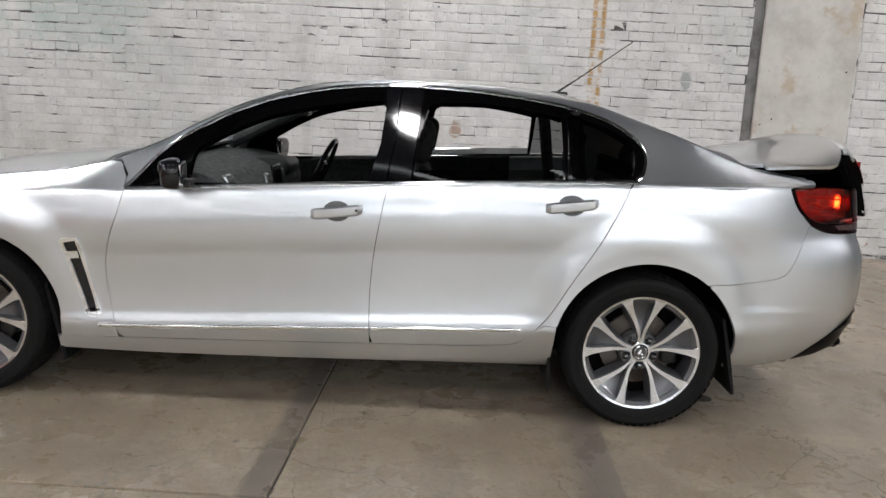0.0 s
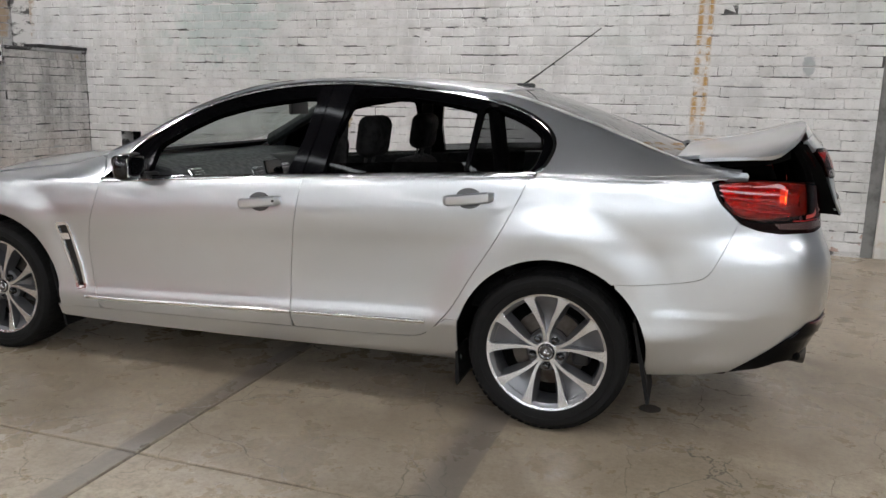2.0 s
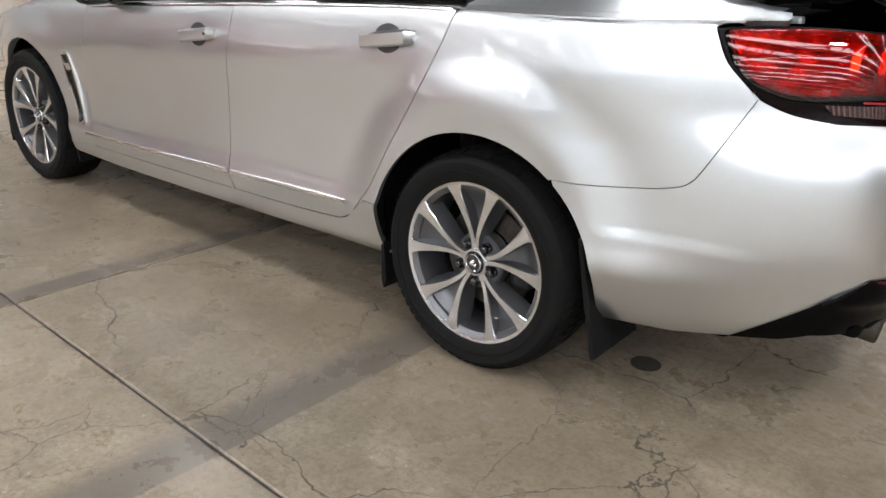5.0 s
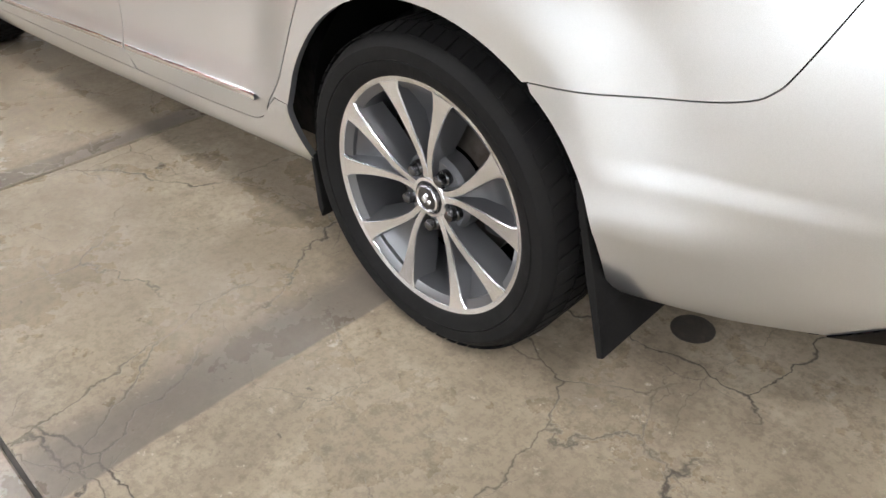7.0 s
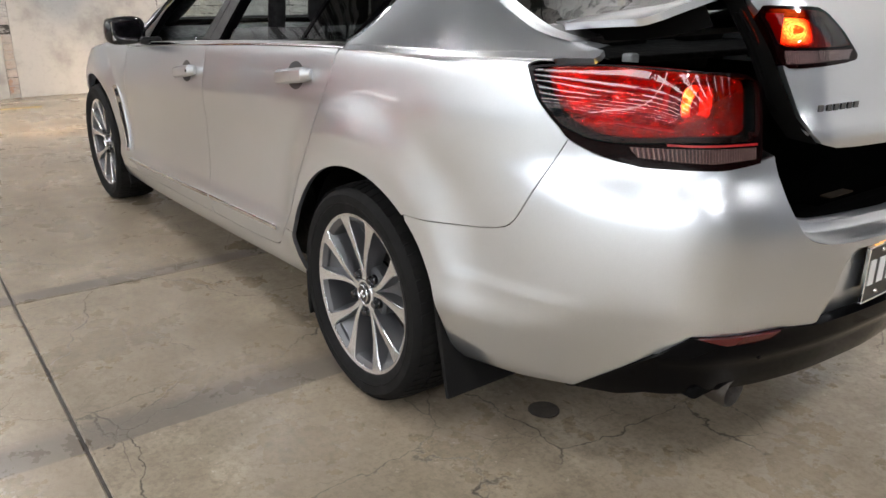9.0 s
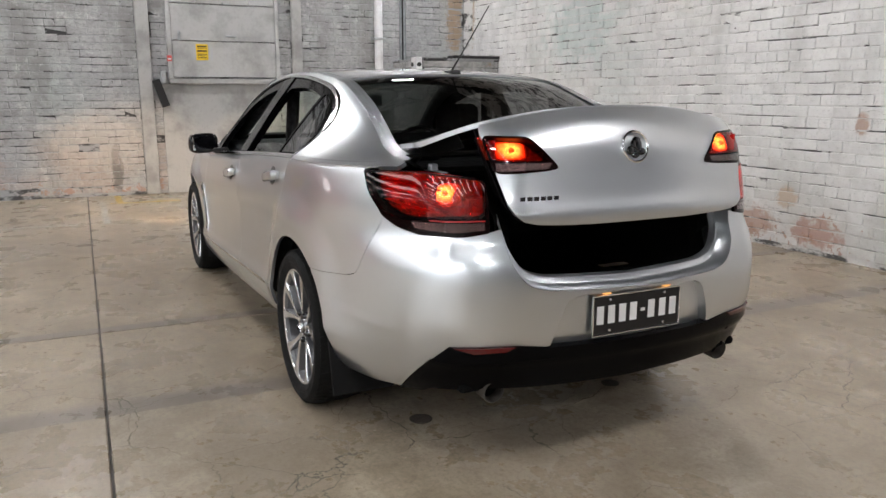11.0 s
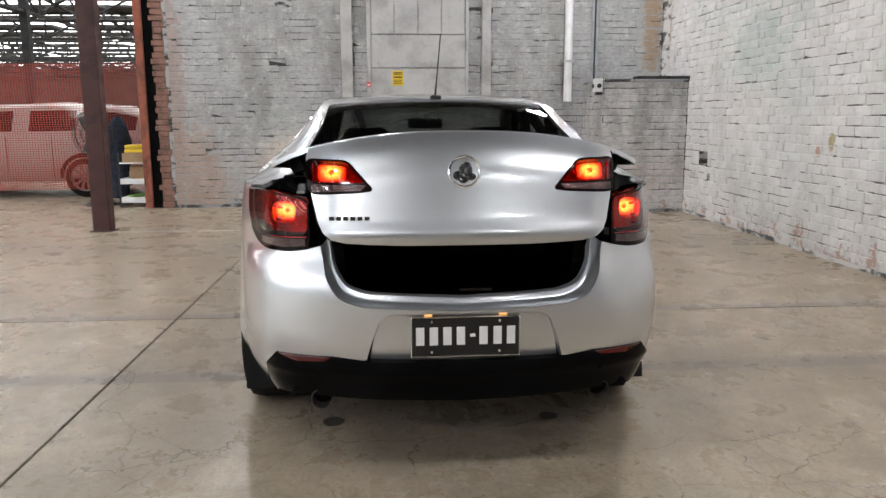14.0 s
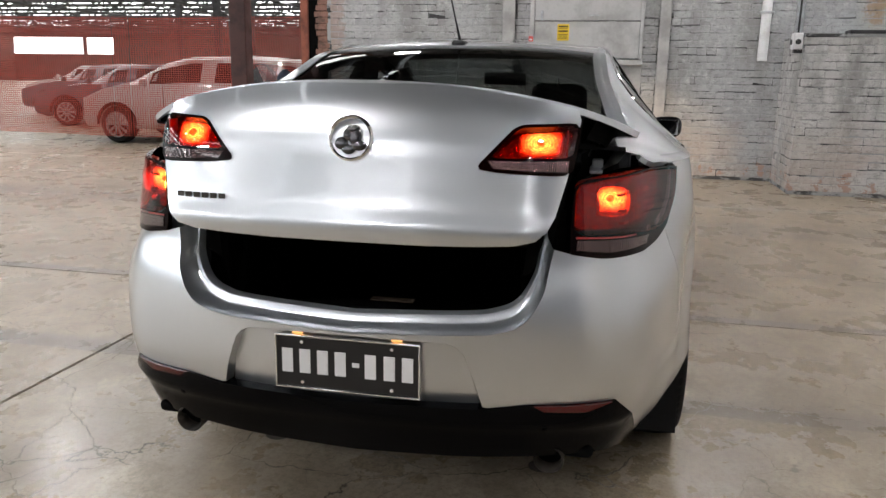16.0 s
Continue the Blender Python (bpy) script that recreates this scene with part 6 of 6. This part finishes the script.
make_wheel(car, 0, -1, 0)
make_wheel(car, -2.915, -1, 8)
make_wheel(car, 0, 1, 30)
make_wheel(car, -2.915, 1, 50)

# ---- things along the west wall ----
sign = thing("warning_sign", "small yellow warning sign with dark bars screwed to the wall panel", "sign")
part("sign_plate", boxed((WALL_X + .052, 4.205, 1.765), (WALL_X + .056, 4.36, 1.975), .002), M_YELLOW, sign)
_bm = bmesh.new()
for _z, _h in ((1.950, .012), (1.925, .006), (1.890, .014), (1.845, .006), (1.825, .006), (1.800, .008)):
    box(_bm, (WALL_X + .055, 4.222, _z - _h), (WALL_X + .058, 4.343, _z + _h * .3))
part("sign_bars", _bm, M_BLACK, sign)

hatch = thing("boarded_hatch", "grey painted boarded hatch with iron straps in the wall", "hatch")
_bm = bmesh.new()
for _z0, _z1 in ((1.545, 2.010), (2.020, 2.485)):
    part("board", boxed((WALL_X + .005, 3.90, _z0), (WALL_X + .05, 5.27, _z1), .006), M_GREYPAINT, hatch)
for _k in range(4):
    part("board", boxed((WALL_X + .005, 3.90 + _k * .3425, 2.495), (WALL_X + .048, 4.2375 + _k * .3425, 3.4), .006), M_GREYPAINT, hatch)
for _y in (4.1, 5.05):
    part("hinge_strap", boxed((WALL_X + .05, _y - .03, 2.725), (WALL_X + .058, _y + .03, 3.3), .003), M_GREYPAINT, hatch)
part("latch", boxed((WALL_X + .05, 3.98, 2.015), (WALL_X + .075, 4.01, 2.145), .005), M_STEEL, hatch)
part("pull_handle", boxed((WALL_X + .05, 4.6, 2.075), (WALL_X + .08, 4.74, 2.095), .006), M_STEEL, hatch)
part("frame_side", boxed((WALL_X, 3.84, 1.505), (WALL_X + .07, 3.9, 3.4), .008), M_GREYPAINT, hatch)
part("frame_side", boxed((WALL_X, 5.27, 1.505), (WALL_X + .07, 5.32, 3.4), .008), M_GREYPAINT, hatch)
part("frame_sill", boxed((WALL_X, 3.84, 1.455), (WALL_X + .09, 5.32, 1.525), .01), M_PLASTER, hatch, "rendered sill")
part("rendered_panel", boxed((WALL_X + .005, 3.74, 0), (WALL_X + .03, 5.32, 1.455), .006), M_PLASTER, hatch, "rendered wall panel below the hatch")

tag = thing("red_tag", "small red and white tag fixed to the hatch frame", "tag")
part("tag_plate", boxed((WALL_X + .07, 3.83, 1.745), (WALL_X + .075, 3.89, 1.82), .001), mat("red_label", (.62, .10, .09), .5), tag)
part("tag_bar", boxed((WALL_X + .074, 3.842, 1.765), (WALL_X + .0765, 3.878, 1.785)), M_WHITE, tag)

for _y, _w in ((3.55, .17), (5.58, .14)):
    o = part("pilaster", boxed((WALL_X, _y - _w / 2, 0), (WALL_X + .07, _y + _w / 2, 6.2), .012), M_PLASTER)
    tagged(o, "narrow grey painted pilaster on the brick wall", "pilaster", "pilasters of the wall", "structure")
pipe = thing("white_downpipe", "white painted pipe ending above the floor on the brick wall", "pipe")
part("pipe", rodded((WALL_X + .09, 6.785, 1.53), (WALL_X + .09, 6.785, 6.3), .06, seg=20), M_WHITE, pipe, smooth=True)
for _z in (2.1, 4.2):
    part("pipe_clip", boxed((WALL_X, 6.70, _z), (WALL_X + .16, 6.87, _z + .03), .005), M_STEEL, pipe)
tray = thing("cable_tray", "galvanised perforated cable tray running up the wall", "cable tray")
part("tray_back", boxed((WALL_X + .01, 7.15, 1.80), (WALL_X + .015, 7.23, 6.3)), M_STEEL, tray)
for _y in (7.145, 7.23):
    part("tray_side", boxed((WALL_X + .01, _y, 1.80), (WALL_X + .05, _y + .006, 6.3), .002), M_STEEL, tray)
part("cable", rodded((WALL_X + .03, 7.19, 1.75), (WALL_X + .03, 7.19, 6.3), .012), M_BLACK, tray)

block = tagged(new("brick_block"), "low grey painted brick block in the corner of the hall", "brick block", kind="structure")
BX = -5.27
part("block_core", boxed((WALL_X, 7.08, 0), (BX, WALL_Y, 1.77)), M_MORTAR_W, block)
part("block_cap", boxed((WALL_X, 7.05, 1.77), (BX + .02, WALL_Y, 1.81), .012), M_MORTAR_W, block)
part("block_render", boxed((WALL_X, 7.045, 0), (BX - .004, 7.08, 1.77)), M_MORTAR_W, block)
part("block_lintel", boxed((BX - .2, 7.5, 1.81), (BX + .03, WALL_Y, 1.85), .008), M_DARKSTEEL, block, "dark flat bar lying on the block")

dev = thing("wall_sensor", "small white box with a dark eye on the brick block", "sensor box")
part("case", boxed((BX - .16, 6.93, 1.640), (BX + .0, 7.03, 1.820), .012, 3), M_WHITE, dev)
part("eye", rodded((BX - .10, 6.934, 1.720), (BX - .10, 6.915, 1.720), .03), M_BLACK, dev)
part("eye", rodded((BX - .004, 6.98, 1.720), (BX + .012, 6.98, 1.720), .03), M_BLACK, dev)
part("bracket", boxed((BX - .12, 6.95, 1.600), (BX - .04, 7.04, 1.640), .006), M_BLACK, dev)

ext = thing("wall_box", "small dark fitting leaning on a bracket on the wall", "fitting")
part("body", boxed((-.05, -.05, -.18), (.05, .05, .18), .01, 2, pose(WALL_X + .13, 3.72, 1.33, 18, 0, 0)), M_BLACK, ext)
part("bracket", boxed((WALL_X, 3.74, 1.45), (WALL_X + .12, 3.80, 1.62), .01), M_STEEL, ext)

# broken red brick end of the west wall
wend = tagged(new("wall_west_end"), "broken bare red brick end of the wall with an iron guard", "wall end", kind="structure")
part("wall_core", boxed((WALL_X - .35, .80, 0), (WALL_X - .02, .95, 7.5)), M_REDBRICK, wend)
_r = random.Random(5)
for _k in range(60):
    _z = .045 + _k * .086
    _d = _r.uniform(-.05, .05)
    part("brick", boxed((WALL_X - .33, .79 + _d * .7, _z - .037), (WALL_X + .004, .955 + _r.uniform(-.02, .03), _z + .037), .006, 1), M_REDBRICK, wend)
part("iron_guard", boxed((WALL_X - .02, .555, 0), (WALL_X + .03, .665, 5.5), .006), weathered("rusty_red_iron", (.27, .085, .05), (.14, .05, .035), .7, .2, 6), wend, "rusty red iron corner guard")
# solid black strip put in for the shade of the open gap
part("gap_shade_strip", boxed((WALL_X - .2, .665, 0), (WALL_X - .01, .80, 5.5)), M_LINER, wend)

# ---- next hall ----
post = thing("steel_column", "brown painted steel box column standing on the concrete", "column")
part("shaft", boxed((-4.24, .66, 0), (-4.06, .86, ROOF_Z), .012, 2), M_BROWN, post)
part("base_plate", boxed((-4.27, .63, 0), (-4.03, .89, .012), .003), M_BROWN, post)
for _x, _y in ((-20, -7), (-20, 4), (-34, -18), (-34, -3), (-15, -20), (-27, -12)):
    _o = thing("steel_column", "dark steel roof column of the far hall", "column", None, "columns of the far hall")
    part("shaft", boxed((_x - .12, _y - .12, 0), (_x + .12, _y + .12, 5.6), .01), M_DARKSTEEL, _o)

fence = thing("barrier_fence", "orange plastic barrier mesh hung between posts", "fence")
FX = -7.75
_vs, _fs = [], []


def thin(lo, hi):
    n0 = len(_vs)
    _vs.extend([(x, y, z) for x in (lo[0], hi[0]) for y in (lo[1], hi[1]) for z in (lo[2], hi[2])])
    _fs.extend([tuple(n0 + i for i in f) for f in ((0, 1, 3, 2), (4, 6, 7, 5), (0, 4, 5, 1), (2, 3, 7, 6), (0, 2, 6, 4), (1, 5, 7, 3))])


def sag(y, z):
    return FX + .06 * math.sin(y * 1.3 + z) + .03 * math.sin(y * 3.1)


for _k in range(56):
    _z = .17 + _k * .036
    for _j in range(44):
        _y = 1.6 - _j * .3
        thin((sag(_y, _z), _y - .3, _z + .01 * math.sin(_y * .8)), (sag(_y, _z) + .003, _y, _z + .010 + .01 * math.sin(_y * .8)))
for _k in range(300):
    _y = 1.6 - _k * .044
    for _j in range(4):
        _z = .17 + _j * .50
        thin((sag(_y, _z) - .002, _y - .0035, _z), (sag(_y, _z) + .004, _y + .0035, _z + .51))
_o = part("mesh_netting", (_vs, [], _fs), M_ORANGE, fence, "orange plastic netting")
_o["kind"] = "stuff"
for _y in (1.5, -11.2):
    part("star_post", rodded((FX - .06, _y, 0), (FX - .06, _y, 2.3), .02, seg=8), M_DARKSTEEL, fence)


def loft_car(name, label, m, paint, stations, wheels, group=""):
    """A parked car: stations (x, sill z, belt z, half width, roof z, roof half width)."""
    c = thing(name, label, "car", m, group)
    def ring(s):
        x, z0, zb, w, zr, wr = s
        return [(x, -w * .9, z0), (x, -w, z0 + .12), (x, -w, (z0 + zb) / 2), (x, -w * .97, zb), (x, -wr, max(zb + .01, zr - .06)), (x, -wr * .8, max(zb + .015, zr)),
                (x, wr * .8, max(zb + .015, zr)), (x, wr, max(zb + .01, zr - .06)), (x, w * .97, zb), (x, w, (z0 + zb) / 2), (x, w, z0 + .12), (x, w * .9, z0)]
    bm = bmesh.new()
    fine = []
    for a, b in zip(stations, stations[1:]):
        for i in range(4):
            fine.append([p + (q - p) * i / 4 for p, q in zip(a, b)])
    fine.append(stations[-1])
    rows = [[bm.verts.new(p) for p in ring(s)] for s in fine]
    for a, b in zip(rows, rows[1:]):
        for j in range(11):
            bm.faces.new((a[j], a[j + 1], b[j + 1], b[j]))
    bm.faces.new(rows[0]), bm.faces.new(rows[-1])
    part("body", bm, paint, c, smooth=True)
    # side windows and screens as dark glass plates over the shell
    up = [s for s in fine if s[4] - s[2] > .17]
    for sg in (1, -1):
        cut = [up[0][0] + (up[-1][0] - up[0][0]) * f for f in (0.03, .36, .68, .97)]
        for a, b in zip(cut, cut[1:]):
            seg = [s for s in up if a + .03 <= s[0] <= b - .03]
            if len(seg) < 2:
                continue
            vs = []
            for s in seg:
                x, z0, zb, w, zr, wr = s
                for f in (.12, .86):
                    y, z = w * .97 + (wr - w * .97) * f, zb + (zr - .06 - zb) * f
                    vs += [(x, sg * (y + .012), z)]
            part("side_window", (vs, [], [(2 * i, 2 * i + 1, 2 * i + 3, 2 * i + 2)[::sg] for i in range(len(seg) - 1)]), M_VANGLASS, c, "dark side window", smooth=True)
    mid = stations[len(stations) // 2]
    for sg in (1, -1):
        for f in (.30, .52, .78):
            x = wheels[0][0] + (wheels[1][0] - wheels[0][0]) * f + .12
            y = sg * (mid[3] - .003)
            part("door_seam", boxed((x - .004, min(y, y + sg * .005), mid[1] + .10), (x + .004, max(y, y + sg * .005), mid[2] - .02)), M_LINER, c)
            if f > .4:
                part("door_handle", boxed((x - .17, min(y, y + sg * .03), mid[2] - .17), (x - .03, max(y, y + sg * .03), mid[2] - .14), .008), paint, c)
        y = sg * (mid[3] + .06)
        part("mirror", boxed((wheels[0][0] + .62, min(y, y + sg * .14), mid[2] - .02), (wheels[0][0] + .72, max(y, y + sg * .14), mid[2] + .12), .03, 3), paint, c, smooth=True)
    for x, r in wheels:
        for sg in (1, -1):
            w = new("wheel")
            w.parent = c
            w.matrix_local = pose(x, sg * (fine[0][3] * .0 + stations[len(stations) // 2][3] - .10), r, 0, 0, 180 if sg > 0 else 0)
            bm = bmesh.new()
            lathe(bm, [(r * .66, .09), (r * .9, .11), (r, .08), (r, -.08), (r * .92, -.112), (r * .70, -.108)], 36)
            part("tyre", bm, M_RUBBER, w, smooth=True)
            bm = bmesh.new()
            lathe(bm, [(r * .70, -.108), (r * .66, -.10), (r * .62, -.07)], 36)
            for k in range(10):
                a = 2 * math.pi * k / 10
                rod(bm, (.03 * math.cos(a), -.095, .03 * math.sin(a)), (r * .66 * math.cos(a), -.10, r * .66 * math.sin(a)), .016, .024, 6)
            part("rim", bm, M_DULLALLOY, w, "dull alloy rim", smooth=True)
            bm = bmesh.new()
            lathe(bm, [(0, -.04), (r * .66, -.04)], 24)
            part("wheel_back", bm, M_LINER, w)
            bm = bmesh.new()
            lathe(bm, [(r * 1.02, -.118), (r * 1.22, -.118), (r * 1.22, -.09)], 36)
            bmesh.ops.delete(bm, geom=[v for v in bm.verts if v.co.z < -.1 * r], context="VERTS")
            part("arch_gap", bm, M_LINER, w)
    return c


VAN = [(-2.45, .40, .62, .62, .66, .5), (-2.35, .28, .78, .80, .82, .6), (-1.9, .26, .95, .87, .98, .66), (-1.45, .26, 1.05, .89, 1.10, .68), (-.75, .26, 1.02, .90, 1.42, .66),
       (-.2, .26, 1.03, .90, 1.54, .68), (.9, .26, 1.05, .90, 1.57, .69), (1.7, .28, 1.06, .89, 1.52, .68), (2.2, .32, 1.08, .86, 1.40, .64), (2.38, .42, 1.08, .80, 1.2, .6)]
loft_car("people_carrier", "pale people carrier parked behind the orange mesh", pose(-9.0, -2.17, 0, 0, 0, 90), M_VAN, VAN, ((-1.6, .33), (1.22, .33)))
SED = [(-2.3, .36, .62, .6, .64, .45), (-2.2, .25, .72, .78, .75, .55), (-1.5, .22, .90, .86, .93, .62), (-.9, .22, .96, .88, 1.0, .62), (-.2, .22, .97, .88, 1.40, .58), (.7, .22, .98, .88, 1.44, .58),
       (1.35, .24, 1.0, .87, 1.25, .58), (1.8, .26, 1.0, .86, 1.04, .6), (2.3, .3, .95, .78, .98, .55), (2.38, .4, .8, .7, .84, .5)]
for _x, _y, _r, _p, _t in ((-12.5, -6.2, 100, M_DARKCAR, "dark"), (-15.2, -4.0, 80, M_VAN, "pale"), (-15.5, -9.2, 95, M_DARKCAR, "dark"), (-19, -7.5, 90, M_VAN, "pale"), (-12.8, 1.6, 90, M_DARKCAR, "dark"), (-20, -13, 92, M_VAN, "pale"), (-24, -10, 88, M_DARKCAR, "dark")):
    loft_car("parked_sedan", _t + " sedan parked in a row behind the orange mesh", pose(_x, _y, 0, 0, 0, _r), _p, SED, ((-1.4, .32), (1.35, .32)), "cars in the far hall")

# fan, cloth, shelf by the opening
fan = thing("pedestal_fan", "black industrial pedestal fan with a wire cage beside the column", "fan")
FC = Vector((-6.75, -.29, 1.075))
_bm = bmesh.new()
for _rr, _yy in ((.34, 0), (.34, .05), (.24, -.05), (.12, -.075)):
    lathe(_bm, [(_rr + .006 * math.cos(a), _yy + .006 * math.sin(a)) for a in np.linspace(0, 2 * math.pi, 7)], 36)
for _k in range(28):
    _a = 2 * math.pi * _k / 28
    for _p, _q in (((.06, -.085), (.24, -.05)), ((.24, -.05), (.34, 0)), ((.34, .05), (.10, .12))):
        rod(_bm, (_p[0] * math.cos(_a), _p[1], _p[0] * math.sin(_a)), (_q[0] * math.cos(_a), _q[1], _q[0] * math.sin(_a)), .003, seg=4)
bmesh.ops.transform(_bm, verts=_bm.verts[:], matrix=Matrix.Translation(FC) @ pose(0, 0, 0, 0, 0, 70))
part("cage", _bm, M_BLACK, fan)
for _k in range(3):
    _bm = boxed((.05, -.004, -.07), (.30, .004, .07), .003, 1, pose(0, .02, 0, 0, 120 * _k, 0) @ pose(0, 0, 0, 25, 0, 0))
    bmesh.ops.transform(_bm, verts=_bm.verts[:], matrix=Matrix.Translation(FC) @ pose(0, 0, 0, 0, 0, 70))
    part("blade", _bm, M_BLACK, fan)
part("motor", rodded(FC + Vector((-.02, -.01, 0)), FC + Vector((-.22, .06, 0)), .08), M_BLACK, fan)
part("stand_pole", rodded((FC.x - .12, FC.y + .03, .05), (FC.x - .12, FC.y + .03, 1.12), .025), M_BLACK, fan)
part("foot", rodded((FC.x - .12, FC.y + .03, 0), (FC.x - .12, FC.y + .03, .05), .24, .20, 24), M_BLACK, fan)

cloth = thing("work_jacket", "dark navy work jacket hung over a stand beside the fan", "jacket")
_bm = bmesh.new()
_rows = []
for _z, _w, _d in ((.10, .13, .10), (.4, .14, .11), (.62, .16, .12), (.75, .20, .14), (.95, .19, .14), (1.16, .15, .12), (1.28, .09, .08), (1.34, .03, .03)):
    _rows.append([_bm.verts.new((-6.95 + _d * math.cos(a) * (1 + .12 * math.sin(5 * a + _z * 7)), -.01 + .04 * _z + _w * math.sin(a) * (1 + .1 * math.sin(4 * a + _z * 9)), _z)) for a in np.linspace(0, 2 * math.pi, 25)[:-1]])
for _a, _b in zip(_rows, _rows[1:]):
    for _j in range(24):
        _bm.faces.new((_a[_j], _a[(_j + 1) % 24], _b[(_j + 1) % 24], _b[_j]))
_bm.faces.new(_rows[0]), _bm.faces.new(_rows[-1])
part("cloth", _bm, M_NAVY, cloth, smooth=True)
part("stand_pole", rodded((-6.95, .02, 0), (-6.95, .02, 1.25), .02), M_BLACK, cloth)
part("stand_foot", rodded((-6.95, .02, 0), (-6.95, .02, .03), .16), M_BLACK, cloth)

shelf = thing("trolley", "black framed trolley with pale shelves holding boxes", "trolley")
SX, SY = -6.78, .33
for _dx in (-.2, .2):
    for _dy in (-.2, .2):
        part("upright", boxed((SX + _dx - .012, SY + _dy - .012, 0), (SX + _dx + .012, SY + _dy + .012, .80), .002), M_BLACK, shelf)
for _z in (.06, .34, .64):
    part("shelf_board", boxed((SX - .2, SY - .2, _z), (SX + .2, SY + .2, _z + (.08 if _z < .6 else .02)), .006), M_WHITE, shelf, "pale shelf tray")
_o = thing("cardboard_box", "open brown cardboard box on the trolley", "box")
part("carton", boxed((SX - .17, SY - .15, .66), (SX + .17, SY + .17, .80), .004), M_CARD, _o)
_o = thing("cardboard_box", "small brown cardboard box on the middle shelf", "box")
part("carton", boxed((SX - .1, SY - .05, .42), (SX + .17, SY + .15, .60), .004), M_CARD, _o)
_o = thing("yellow_packets", "stack of yellow packets on the cardboard box", "packets")
for _k in range(2):
    part("packet", boxed((SX - .15, SY - .12 + .01 * _k, .802 + .06 * _k), (SX + .16, SY + .17, .858 + .06 * _k), .018, 2), M_YELLOW, _o)
_o = thing("cable_coil", "coil of green and black cable on the low shelf", "cable")
_bm = bmesh.new()
lathe(_bm, [(.11 + .018 * math.cos(a), .018 * math.sin(a)) for a in np.linspace(0, 2 * math.pi, 9)], 28, pose(SX + .05, SY, .16, 90, 0, 0))
part("coil", _bm, mat("green_cable", (.10, .22, .03), .5), _o, smooth=True)

# floor markings
for _lo, _hi, _m, _l in (((-4.07, .9, 0), (-4.0, 2.62, .0015), M_WHITEPAINT, "worn white painted floor line"), ((-5.75, 2.86, 0), (-4.0, 2.93, .0015), M_WHITEPAINT, "worn white painted floor line"),
                         ((-5.62, 2.98, 0), (-5.52, 3.8, .0015), M_YELLOWPAINT, "worn yellow painted floor line"), ((-6.3, 3.05, 0), (-5.63, 3.13, .0015), M_YELLOWPAINT, "worn yellow painted floor line"),
                         ((-4.07, 5.9, 0), (-4.0, 8.1, .0015), M_WHITEPAINT, "worn white painted floor line")):
    tagged(part("floor_marking", boxed(_lo, _hi), _m), _l, "floor marking", "painted floor lines", "structure")
# dark floor stains, built as thin round discs
for _x, _y, _r in ((1.858, 3.916, .048), (1.86, 4.88, .042)):
    tagged(part("stain_disc", rodded((_x, _y, .0005), (_x, _y, .002), _r, seg=24), M_STAIN), "round dark stain on the floor", "floor plug", "plugs in the floor", "structure")

# ---- bricks last ----
lay_bricks(wall_north, [(WALL_X + .3, -4.80, 0, 3.7), (-4.80, -4.51, 0, .69), (-4.80, -4.51, .88, 3.7), (-4.51, 3.40, 0, 3.7), (4.46, 5.6, 0, 3.7)], Matrix.Translation((0, WALL_Y, 0)), M_BRICK_N, M_BRICK_NJ, (.6, 3.42, 1.25, 2.5), 11, .0075, .0026)
_mw = pose(WALL_X, 0, 0, 0, 0, 90)
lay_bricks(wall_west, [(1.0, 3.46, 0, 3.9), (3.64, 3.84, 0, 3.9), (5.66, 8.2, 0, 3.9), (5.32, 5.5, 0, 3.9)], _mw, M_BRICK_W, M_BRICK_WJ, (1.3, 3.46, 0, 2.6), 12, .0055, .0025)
lay_bricks(block, [(7.05, 8.2, 0, 1.77)], pose(BX, 0, 0, 0, 0, 90), M_BRICK_B, M_BRICK_BJ, (7.1, 8.2, 0, 1.77), 13)
lay_bricks(block, [(WALL_X + .02, BX + .004, 0, 1.77)], Matrix.Translation((0, 7.045, 0)), M_BRICK_B, M_BRICK_BJ, (0, 0, 0, 0), 14)
